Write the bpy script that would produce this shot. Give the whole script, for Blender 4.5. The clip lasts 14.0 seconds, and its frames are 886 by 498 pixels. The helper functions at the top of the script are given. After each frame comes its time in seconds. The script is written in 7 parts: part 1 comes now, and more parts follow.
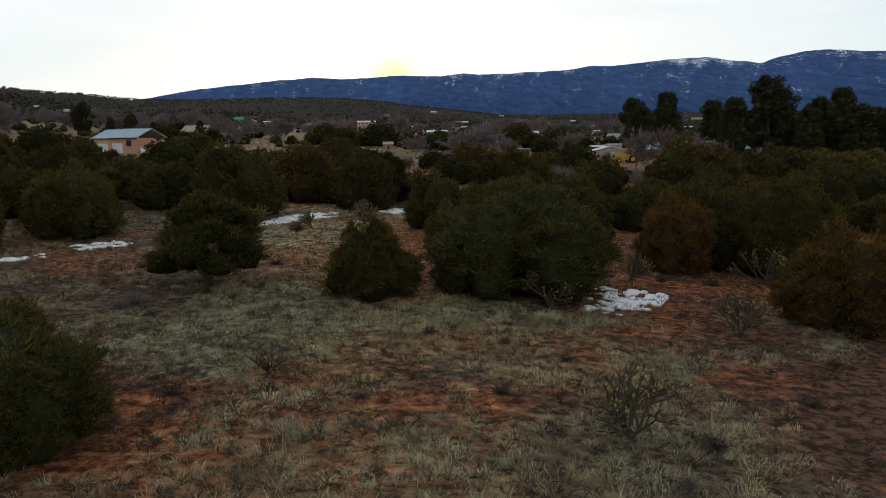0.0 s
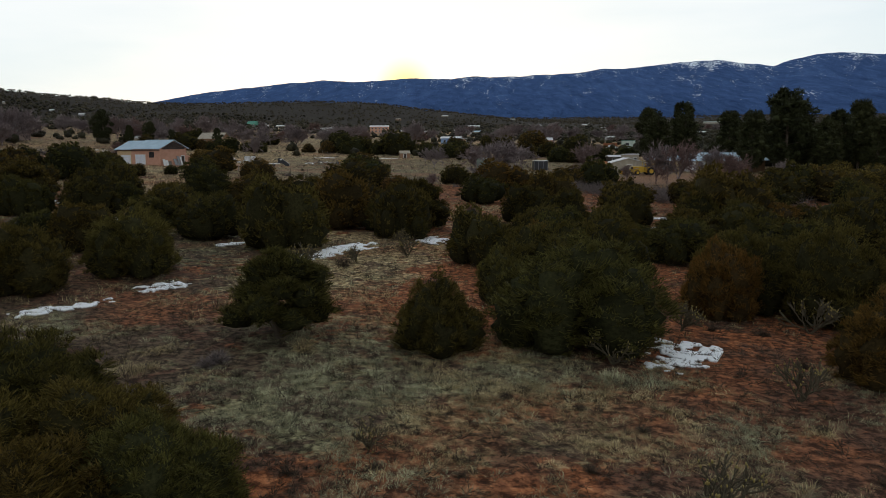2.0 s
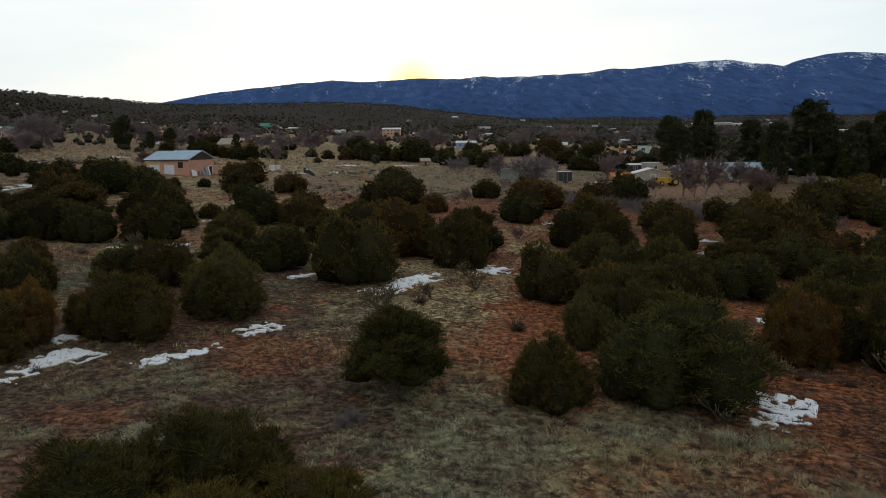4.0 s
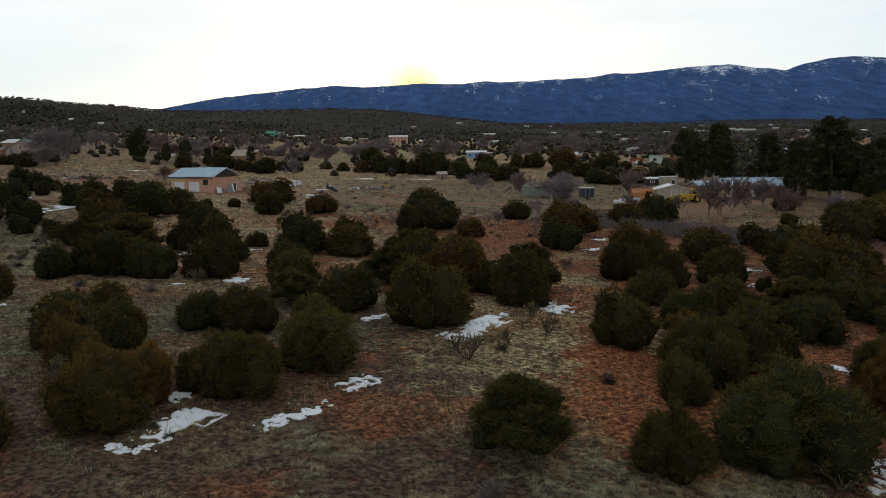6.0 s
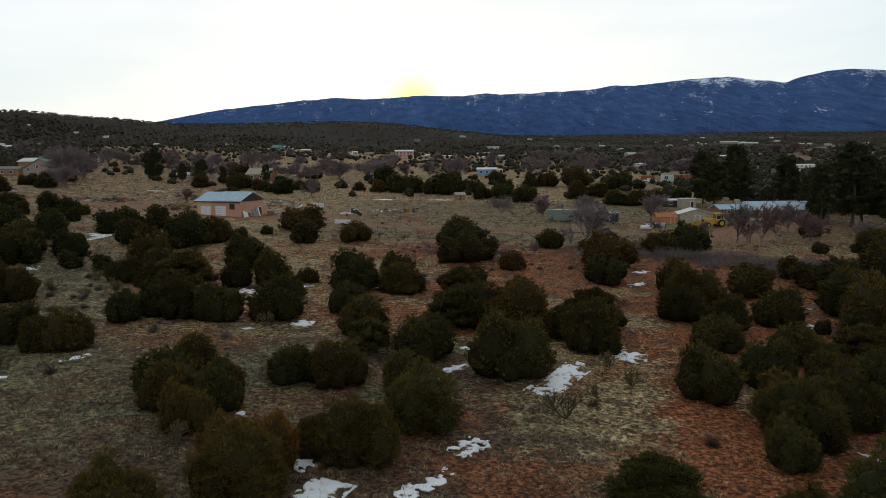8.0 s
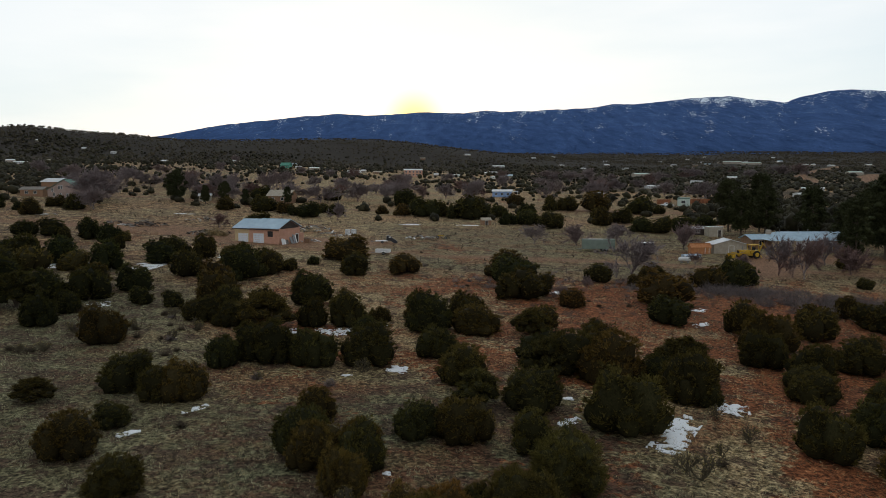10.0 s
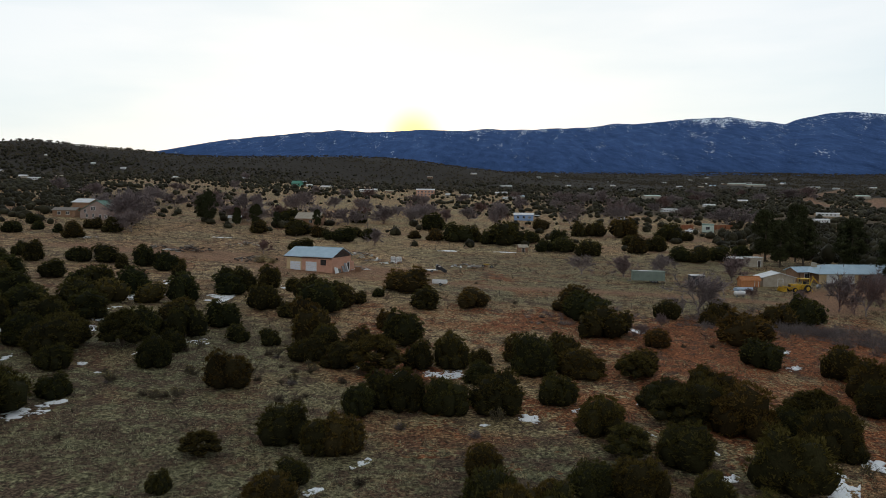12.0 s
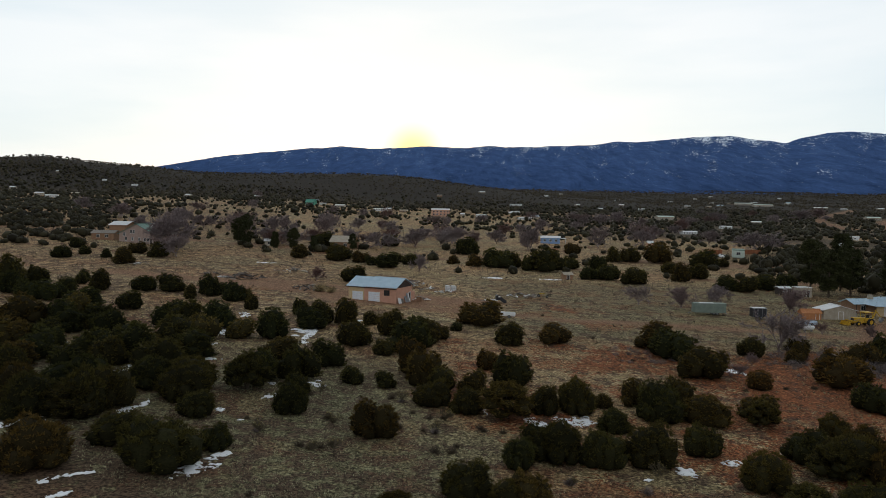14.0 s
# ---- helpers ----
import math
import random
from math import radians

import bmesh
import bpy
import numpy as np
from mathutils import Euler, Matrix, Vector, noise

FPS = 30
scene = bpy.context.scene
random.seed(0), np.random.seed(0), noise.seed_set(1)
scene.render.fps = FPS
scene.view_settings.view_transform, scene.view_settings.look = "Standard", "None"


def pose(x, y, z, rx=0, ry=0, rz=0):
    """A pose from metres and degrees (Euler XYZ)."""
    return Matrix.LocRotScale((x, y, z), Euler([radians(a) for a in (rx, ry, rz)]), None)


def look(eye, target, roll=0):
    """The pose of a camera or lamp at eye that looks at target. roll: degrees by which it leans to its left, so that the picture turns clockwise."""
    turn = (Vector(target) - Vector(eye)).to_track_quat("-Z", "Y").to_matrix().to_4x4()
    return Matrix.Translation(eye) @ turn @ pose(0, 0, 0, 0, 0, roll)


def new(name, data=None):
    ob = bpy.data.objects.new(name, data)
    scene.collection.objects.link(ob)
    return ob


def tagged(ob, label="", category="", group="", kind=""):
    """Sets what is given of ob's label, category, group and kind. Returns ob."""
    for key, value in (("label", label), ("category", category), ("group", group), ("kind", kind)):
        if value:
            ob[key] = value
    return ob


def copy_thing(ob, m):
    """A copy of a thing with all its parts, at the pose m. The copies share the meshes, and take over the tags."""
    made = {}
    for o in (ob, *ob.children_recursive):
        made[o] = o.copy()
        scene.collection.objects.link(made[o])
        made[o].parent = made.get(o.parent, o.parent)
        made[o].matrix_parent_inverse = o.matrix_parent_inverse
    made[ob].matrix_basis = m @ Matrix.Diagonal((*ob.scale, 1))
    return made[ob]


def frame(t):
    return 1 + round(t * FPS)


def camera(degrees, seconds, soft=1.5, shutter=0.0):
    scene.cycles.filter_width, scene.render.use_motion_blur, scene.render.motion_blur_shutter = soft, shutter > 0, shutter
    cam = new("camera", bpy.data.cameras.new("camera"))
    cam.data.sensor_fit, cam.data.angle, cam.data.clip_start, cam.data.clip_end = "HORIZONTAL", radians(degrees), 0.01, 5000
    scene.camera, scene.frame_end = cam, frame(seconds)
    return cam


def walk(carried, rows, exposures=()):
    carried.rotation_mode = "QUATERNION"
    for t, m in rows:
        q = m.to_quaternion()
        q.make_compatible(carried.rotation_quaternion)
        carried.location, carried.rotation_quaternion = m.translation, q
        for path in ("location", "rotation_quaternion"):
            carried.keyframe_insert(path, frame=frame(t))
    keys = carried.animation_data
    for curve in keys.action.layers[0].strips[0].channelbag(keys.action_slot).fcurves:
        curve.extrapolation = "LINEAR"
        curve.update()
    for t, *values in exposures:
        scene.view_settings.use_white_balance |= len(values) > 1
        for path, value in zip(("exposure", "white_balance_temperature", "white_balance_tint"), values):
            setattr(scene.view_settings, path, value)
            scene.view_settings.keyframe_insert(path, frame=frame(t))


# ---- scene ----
cam = camera(62.0, 14.0, soft=0.75)
# seconds, eye (x, y, z), yaw to the left, pitch, roll
PATH = [
    (0, 2.489, 0.901, 4.949, -0.357, -8.343, -0.439),
    (0.5, 2.101, 0.745, 5.427, -0.242, -8.219, -0.405),
    (1, 1.675, 0.582, 5.976, -0.042, -8.160, -0.385),
    (1.5, 1.123, 0.373, 6.567, 0.189, -8.144, -0.368),
    (2, 0.410, 0.108, 7.186, 0.415, -8.154, -0.351),
    (2.5, -0.465, -0.200, 7.824, 0.616, -8.174, -0.337),
    (3, -1.481, -0.532, 8.483, 0.781, -8.191, -0.328),
    (3.5, -2.606, -0.862, 9.164, 0.908, -8.198, -0.327),
    (4, -3.810, -1.172, 9.869, 0.998, -8.186, -0.337),
    (4.5, -5.065, -1.448, 10.600, 1.057, -8.148, -0.356),
    (5, -6.354, -1.682, 11.358, 1.092, -8.082, -0.385),
    (5.5, -7.671, -1.877, 12.141, 1.109, -7.983, -0.417),
    (6, -9.022, -2.040, 12.946, 1.112, -7.851, -0.447),
    (6.5, -10.426, -2.185, 13.768, 1.108, -7.685, -0.469),
    (7, -11.911, -2.329, 14.601, 1.099, -7.485, -0.474),
    (7.5, -13.510, -2.487, 15.439, 1.087, -7.255, -0.458),
    (8, -15.262, -2.673, 16.278, 1.072, -6.997, -0.414),
    (8.5, -17.207, -2.895, 17.112, 1.054, -6.714, -0.340),
    (9, -19.378, -3.156, 17.941, 1.032, -6.412, -0.234),
    (9.5, -21.804, -3.448, 18.765, 1.006, -6.096, -0.102),
    (10, -24.503, -3.759, 19.587, 0.975, -5.772, 0.053),
    (10.5, -27.481, -4.067, 20.411, 0.940, -5.444, 0.220),
    (11, -30.729, -4.349, 21.244, 0.901, -5.119, 0.389),
    (11.5, -34.225, -4.584, 22.094, 0.862, -4.799, 0.549),
    (12, -37.935, -4.758, 22.966, 0.825, -4.488, 0.688),
    (12.5, -41.812, -4.879, 23.860, 0.794, -4.184, 0.800),
    (13, -45.809, -4.985, 24.770, 0.772, -3.884, 0.886),
    (13.5, -49.876, -5.160, 25.678, 0.762, -3.580, 0.958),
    (14, -53.980, -5.554, 26.548, 0.762, -3.255, 1.044),
]
walk(cam, [(t, pose(x, y, z, 0, 0, yaw) @ pose(0, 0, 0, 90 + pitch) @ pose(0, 0, 0, 0, 0, roll)) for t, x, y, z, yaw, pitch, roll in PATH])

# ---------------------------------------------------------------- light
SUN_AZ, SUN_EL = -3.2, 4.1  # degrees: to the right of +y, above the level

world = bpy.data.worlds.new("sky")
scene.world = world
world.use_nodes = True
wn, wl = world.node_tree.nodes, world.node_tree.links
wn.clear()
sky = wn.new("ShaderNodeTexSky")
sky.sky_type, sky.sun_disc = "NISHITA", False
sky.sun_elevation, sky.sun_rotation = radians(SUN_EL), radians(SUN_AZ)
sky.air_density, sky.dust_density, sky.ozone_density = 1.0, 0.6, 2.0
sky_bg = wn.new("ShaderNodeBackground")
sky_bg.inputs["Strength"].default_value = 0.03
wl.new(sky.outputs["Color"], sky_bg.inputs["Color"])
# a thin veil of high cloud, brightest around the setting sun
geo = wn.new("ShaderNodeTexCoord")
dot = wn.new("ShaderNodeVectorMath")
dot.operation = "DOT_PRODUCT"
dot.inputs[1].default_value = (math.sin(radians(SUN_AZ)), math.cos(radians(SUN_AZ)), 0.10)
wl.new(geo.outputs["Generated"], dot.inputs[0])
veil = wn.new("ShaderNodeValToRGB")
# bright again opposite the sun, added to light walls that face the camera
veil.color_ramp.elements[0].position, veil.color_ramp.elements[0].color = 0.0, (0.78, 0.77, 0.78, 1)
veil.color_ramp.elements[1].position, veil.color_ramp.elements[1].color = 1.0, (0.84, 0.85, 0.86, 1)
for place, shade in ((0.30, (0.42, 0.425, 0.44)), (0.50, (0.25, 0.265, 0.275)), (0.70, (0.46, 0.485, 0.50)), (0.88, (0.74, 0.785, 0.82)), (0.95, (0.81, 0.835, 0.86))):
    e = veil.color_ramp.elements.new(place)
    e.color = (*shade, 1)
spread = wn.new("ShaderNodeMapRange")
spread.inputs["From Min"].default_value, spread.inputs["From Max"].default_value = -1.0, 1.0
wl.new(dot.outputs["Value"], spread.inputs["Value"])
wl.new(spread.outputs["Result"], veil.inputs["Fac"])
streak_map = wn.new("ShaderNodeMapping")
streak_map.inputs["Scale"].default_value = (1.2, 1.2, 6.0)
wl.new(geo.outputs["Generated"], streak_map.inputs["Vector"])
streaks = wn.new("ShaderNodeTexNoise")
streaks.inputs["Scale"].default_value, streaks.inputs["Detail"].default_value = 2.2, 5.0
wl.new(streak_map.outputs["Vector"], streaks.inputs["Vector"])
streak_ramp = wn.new("ShaderNodeValToRGB")
streak_ramp.color_ramp.elements[0].position, streak_ramp.color_ramp.elements[0].color = 0.36, (0.90, 0.955, 0.975, 1)
streak_ramp.color_ramp.elements[1].position, streak_ramp.color_ramp.elements[1].color = 0.62, (1.04, 1.04, 1.03, 1)
wl.new(streaks.outputs["Fac"], streak_ramp.inputs["Fac"])
veiled = wn.new("ShaderNodeMix")
veiled.data_type, veiled.blend_type = "RGBA", "MULTIPLY"
veiled.inputs["Factor"].default_value = 1.0
wl.new(veil.outputs["Color"], veiled.inputs["A"])
wl.new(streak_ramp.outputs["Color"], veiled.inputs["B"])
# the sun's aureole behind the ridge
near_sun = wn.new("ShaderNodeVectorMath")
near_sun.operation = "DOT_PRODUCT"
el = radians(SUN_EL)
near_sun.inputs[1].default_value = (math.sin(radians(SUN_AZ)) * math.cos(el), math.cos(radians(SUN_AZ)) * math.cos(el), math.sin(el))
unit = wn.new("ShaderNodeVectorMath")
unit.operation = "NORMALIZE"
wl.new(geo.outputs["Generated"], unit.inputs[0])
wl.new(unit.outputs["Vector"], near_sun.inputs[0])
glow = wn.new("ShaderNodeMapRange")
glow.inputs["From Min"].default_value, glow.inputs["From Max"].default_value = math.cos(radians(2.9)), math.cos(radians(0.2))
glow.interpolation_type = "LINEAR"
wl.new(near_sun.outputs["Value"], glow.inputs["Value"])
aureole = wn.new("ShaderNodeMix")
aureole.data_type = "RGBA"
warmth = wn.new("ShaderNodeValToRGB")
warmth.color_ramp.elements[0].position, warmth.color_ramp.elements[0].color = 0.0, (1.0, 0.99, 0.96, 1)
warmth.color_ramp.elements[1].position, warmth.color_ramp.elements[1].color = 0.9, (1.0, 0.84, 0.30, 1)
wl.new(glow.outputs["Result"], warmth.inputs["Fac"])
wl.new(warmth.outputs["Color"], aureole.inputs["B"])
wl.new(glow.outputs["Result"], aureole.inputs["Factor"])
wl.new(veiled.outputs["Result"], aureole.inputs["A"])
veil_bg = wn.new("ShaderNodeBackground")
veil_bg.inputs["Strength"].default_value = 1.0
wl.new(aureole.outputs["Result"], veil_bg.inputs["Color"])
both = wn.new("ShaderNodeAddShader")
wl.new(sky_bg.outputs["Background"], both.inputs[0])
wl.new(veil_bg.outputs["Background"], both.inputs[1])
wout = wn.new("ShaderNodeOutputWorld")
wl.new(both.outputs["Shader"], wout.inputs["Surface"])

sun = new("sun", bpy.data.lights.new("sun", "SUN"))
sun.data.energy, sun.data.angle, sun.data.color = 2.0, radians(0.6), (1.0, 0.86, 0.66)
sun.matrix_world = look((0, 0, 0), (-math.sin(radians(SUN_AZ)) * math.cos(el), -math.cos(radians(SUN_AZ)) * math.cos(el), -math.sin(el)))
sun.location = (0, 0, 300)


# ---------------------------------------------------------------- materials
def nodes_of(name):
    m = bpy.data.materials.new(name)
    m.use_nodes = True
    t = m.node_tree
    return m, t, t.nodes["Principled BSDF"], t.links


def ramp_node(t, stops, interpolation="LINEAR"):
    r = t.nodes.new("ShaderNodeValToRGB")
    r.color_ramp.interpolation = interpolation
    e = r.color_ramp.elements
    e[0].position, e[0].color = stops[0][0], (*stops[0][1], 1)
    e[1].position, e[1].color = stops[-1][0], (*stops[-1][1], 1)
    for p, c in stops[1:-1]:
        e.new(p).color = (*c, 1)
    return r


def noise_node(t, scale, detail=5.0, rough=0.55, vector=None):
    n = t.nodes.new("ShaderNodeTexNoise")
    n.inputs["Scale"].default_value, n.inputs["Detail"].default_value, n.inputs["Roughness"].default_value = scale, detail, rough
    if vector is not None:
        t.links.new(vector, n.inputs["Vector"])
    return n


def mix_node(t, blend, factor, a, b):
    m = t.nodes.new("ShaderNodeMix")
    m.data_type, m.blend_type = "RGBA", blend
    for socket, value in (("Factor", factor), ("A", a), ("B", b)):
        if isinstance(value, (int, float)):
            m.inputs[socket].default_value = value
        elif isinstance(value, tuple):
            m.inputs[socket].default_value = (*value, 1)
        else:
            t.links.new(value, m.inputs[socket])
    return m.outputs["Result"]


def surface(name, dark, light, scale=3.0, fine=30.0, rough=0.85, metal=0.0, bump=0.25, grime=0.25, spec=0.3, rand=0.0, stretch=(1, 1, 1)):
    """A surface with stains at one scale and grain at a finer one; rand: how far each object differs in brightness."""
    m, t, p, l = nodes_of(name)
    tc = t.nodes.new("ShaderNodeTexCoord")
    mp = t.nodes.new("ShaderNodeMapping")
    mp.inputs["Scale"].default_value = stretch
    l.new(tc.outputs["Object"], mp.inputs["Vector"])
    big = noise_node(t, scale, 6.0, 0.6, mp.outputs["Vector"])
    small = noise_node(t, fine, 4.0, 0.6, mp.outputs["Vector"])
    r = ramp_node(t, [(0.32, dark), (0.68, light)])
    l.new(big.outputs["Fac"], r.inputs["Fac"])
    g = ramp_node(t, [(0.3, (1 - grime,) * 3), (0.62, (1.0,) * 3)])
    l.new(small.outputs["Fac"], g.inputs["Fac"])
    c = mix_node(t, "MULTIPLY", 1.0, r.outputs["Color"], g.outputs["Color"])
    if rand:
        info = t.nodes.new("ShaderNodeObjectInfo")
        rr = ramp_node(t, [(0.0, (1 - rand,) * 3), (1.0, (1 + rand,) * 3)])
        l.new(info.outputs["Random"], rr.inputs["Fac"])
        c = mix_node(t, "MULTIPLY", 1.0, c, rr.outputs["Color"])
    l.new(c, p.inputs["Base Color"])
    p.inputs["Roughness"].default_value, p.inputs["Metallic"].default_value = rough, metal
    p.inputs["Specular IOR Level"].default_value = spec
    if bump:
        b = t.nodes.new("ShaderNodeBump")
        b.inputs["Strength"].default_value, b.inputs["Distance"].default_value = bump, 0.02
        l.new(small.outputs["Fac"], b.inputs["Height"])
        l.new(b.outputs["Normal"], p.inputs["Normal"])
    return m


def foliage(name, stops, spread=0.5, rough=0.75, spec=0.15, see_through=0.0, mottle=0.0):
    """Leaves: each plant has its own hue, each sprig its own brightness."""
    m, t, p, l = nodes_of(name)
    info = t.nodes.new("ShaderNodeObjectInfo")
    r = ramp_node(t, stops)
    l.new(info.outputs["Random"], r.inputs["Fac"])
    gm = t.nodes.new("ShaderNodeNewGeometry")
    v = ramp_node(t, [(0.0, (1 - spread,) * 3), (1.0, (1 + spread, 1 + spread, 1 + 0.7 * spread))])
    l.new(gm.outputs["Random Per Island"], v.inputs["Fac"])
    c = mix_node(t, "MULTIPLY", 1.0, r.outputs["Color"], v.outputs["Color"])
    c = mix_node(t, "MULTIPLY", 1.0, c, info.outputs["Color"])
    if mottle:
        tc = t.nodes.new("ShaderNodeTexCoord")
        nz = noise_node(t, mottle, 5.0, 0.7, tc.outputs["Object"])
        mr = ramp_node(t, [(0.36, (0.5,) * 3), (0.64, (1.4,) * 3)])
        l.new(nz.outputs["Fac"], mr.inputs["Fac"])
        c = mix_node(t, "MULTIPLY", 1.0, c, mr.outputs["Color"])
        b = t.nodes.new("ShaderNodeBump")
        b.inputs["Strength"].default_value, b.inputs["Distance"].default_value = 0.6, 0.03
        l.new(nz.outputs["Fac"], b.inputs["Height"])
        l.new(b.outputs["Normal"], p.inputs["Normal"])
    l.new(c, p.inputs["Base Color"])
    p.inputs["Roughness"].default_value, p.inputs["Specular IOR Level"].default_value = rough, spec
    if see_through:
        tr = t.nodes.new("ShaderNodeBsdfTranslucent")
        mx = t.nodes.new("ShaderNodeMixShader")
        mx.inputs["Fac"].default_value = see_through
        l.new(c, tr.inputs["Color"])
        l.new(p.outputs["BSDF"], mx.inputs[1])
        l.new(tr.outputs["BSDF"], mx.inputs[2])
        l.new(mx.outputs["Shader"], t.nodes["Material Output"].inputs["Surface"])
    return m


def mp_of(t, vector, shift):
    m = t.nodes.new("ShaderNodeMapping")
    m.inputs["Location"].default_value = shift
    t.links.new(vector, m.inputs["Vector"])
    return m.outputs["Vector"]


def ground_material():
    m, t, p, l = nodes_of("red_soil_and_dry_grass")
    tc = t.nodes.new("ShaderNodeTexCoord")
    at = {}
    for key in ("cover", "bare", "far", "sage_and_shade", "red", "litter"):
        at[key] = t.nodes.new("ShaderNodeAttribute")
        at[key].attribute_name = key
    patch = noise_node(t, 0.22, 8.0, 0.62, tc.outputs["Object"])
    tussock = noise_node(t, 1.15, 6.0, 0.6, tc.outputs["Object"])
    fine = noise_node(t, 2.6, 8.0, 0.65, tc.outputs["Object"])
    grit = noise_node(t, 3.2, 8.0, 0.75, tc.outputs["Object"])
    wide = noise_node(t, 0.03, 5.0, 0.6, tc.outputs["Object"])
    soil = ramp_node(t, [(0.30, (0.070, 0.025, 0.012)), (0.5, (0.200, 0.072, 0.030)), (0.72, (0.42, 0.170, 0.075))])
    l.new(fine.outputs["Fac"], soil.inputs["Fac"])
    grass = ramp_node(t, [(0.34, (0.080, 0.052, 0.030)), (0.47, (0.25, 0.185, 0.112)), (0.62, (0.56, 0.45, 0.30))])
    l.new(fine.outputs["Fac"], grass.inputs["Fac"])
    tint = ramp_node(t, [(0.38, (0.95, 0.98, 0.84)), (0.62, (1.12, 0.95, 0.78))])
    l.new(wide.outputs["Fac"], tint.inputs["Fac"])
    grass_c = mix_node(t, "MULTIPLY", 1.0, grass.outputs["Color"], tint.outputs["Color"])
    sage_and_shade = ramp_node(t, [(0.32, (0.032, 0.031, 0.016)), (0.50, (0.108, 0.105, 0.057)), (0.70, (0.25, 0.240, 0.138))])
    l.new(fine.outputs["Fac"], sage_and_shade.inputs["Fac"])
    grass_c = mix_node(t, "MIX", at["sage_and_shade"].outputs["Fac"], grass_c, sage_and_shade.outputs["Color"])
    # cover and two sizes of patches decide between soil and grass
    total = at["cover"].outputs["Fac"]
    for node, share in ((patch, 0.9), (tussock, 0.9), (fine, 0.5)):
        add = t.nodes.new("ShaderNodeMath")
        add.operation = "MULTIPLY_ADD"
        add.inputs[1].default_value = share
        l.new(node.outputs["Fac"], add.inputs[0])
        l.new(total, add.inputs[2])
        total = add.outputs["Value"]
    sel = t.nodes.new("ShaderNodeMapRange")
    sel.inputs["From Min"].default_value, sel.inputs["From Max"].default_value = 1.36, 1.47
    l.new(total, sel.inputs["Value"])
    c = mix_node(t, "MIX", sel.outputs["Result"], soil.outputs["Color"], grass_c)
    # low dead herbs and litter between the tufts
    herbs = noise_node(t, 0.42, 9.0, 0.74, mp_of(t, tc.outputs["Object"], (31, 7, 3)))
    litter = ramp_node(t, [(0.58, (0.0,) * 3), (0.63, (0.82,) * 3)])
    dead = t.nodes.new("ShaderNodeMath")
    dead.operation = "MULTIPLY_ADD"
    dead.inputs[1].default_value = 0.15
    l.new(at["litter"].outputs["Fac"], dead.inputs[0])
    l.new(herbs.outputs["Fac"], dead.inputs[2])
    l.new(dead.outputs["Value"], litter.inputs["Fac"])
    c = mix_node(t, "MIX", litter.outputs["Color"], c, (0.074, 0.044, 0.031))
    stain = noise_node(t, 0.075, 7.0, 0.66, mp_of(t, tc.outputs["Object"], (5, 90, 0)))
    red = ramp_node(t, [(0.50, (0.0,) * 3), (0.60, (0.75,) * 3)])
    l.new(stain.outputs["Fac"], red.inputs["Fac"])
    redder = t.nodes.new("ShaderNodeMath")
    redder.operation = "MULTIPLY"
    l.new(red.outputs["Color"], redder.inputs[0])
    l.new(at["red"].outputs["Fac"], redder.inputs[1])
    c = mix_node(t, "MIX", redder.outputs["Value"], c, soil.outputs["Color"])
    track = ramp_node(t, [(0.3, (0.16, 0.082, 0.046)), (0.7, (0.30, 0.175, 0.108))])
    l.new(fine.outputs["Fac"], track.inputs["Fac"])
    c = mix_node(t, "MIX", at["bare"].outputs["Fac"], c, track.outputs["Color"])
    # ground under the far woods, its colour lifted and browned for haze
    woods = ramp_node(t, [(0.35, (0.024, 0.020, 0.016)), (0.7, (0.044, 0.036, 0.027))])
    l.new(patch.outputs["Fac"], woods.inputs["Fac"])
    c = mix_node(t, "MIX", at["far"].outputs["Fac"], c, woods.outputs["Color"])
    g = ramp_node(t, [(0.43, (0.24,) * 3), (0.57, (1.75,) * 3)])
    l.new(grit.outputs["Fac"], g.inputs["Fac"])
    c = mix_node(t, "MULTIPLY", 0.85, c, g.outputs["Color"])
    l.new(c, p.inputs["Base Color"])
    p.inputs["Roughness"].default_value, p.inputs["Specular IOR Level"].default_value = 0.95, 0.1
    b = t.nodes.new("ShaderNodeBump")
    b.inputs["Strength"].default_value, b.inputs["Distance"].default_value = 0.6, 0.05
    l.new(grit.outputs["Fac"], b.inputs["Height"])
    l.new(b.outputs["Normal"], p.inputs["Normal"])
    return m


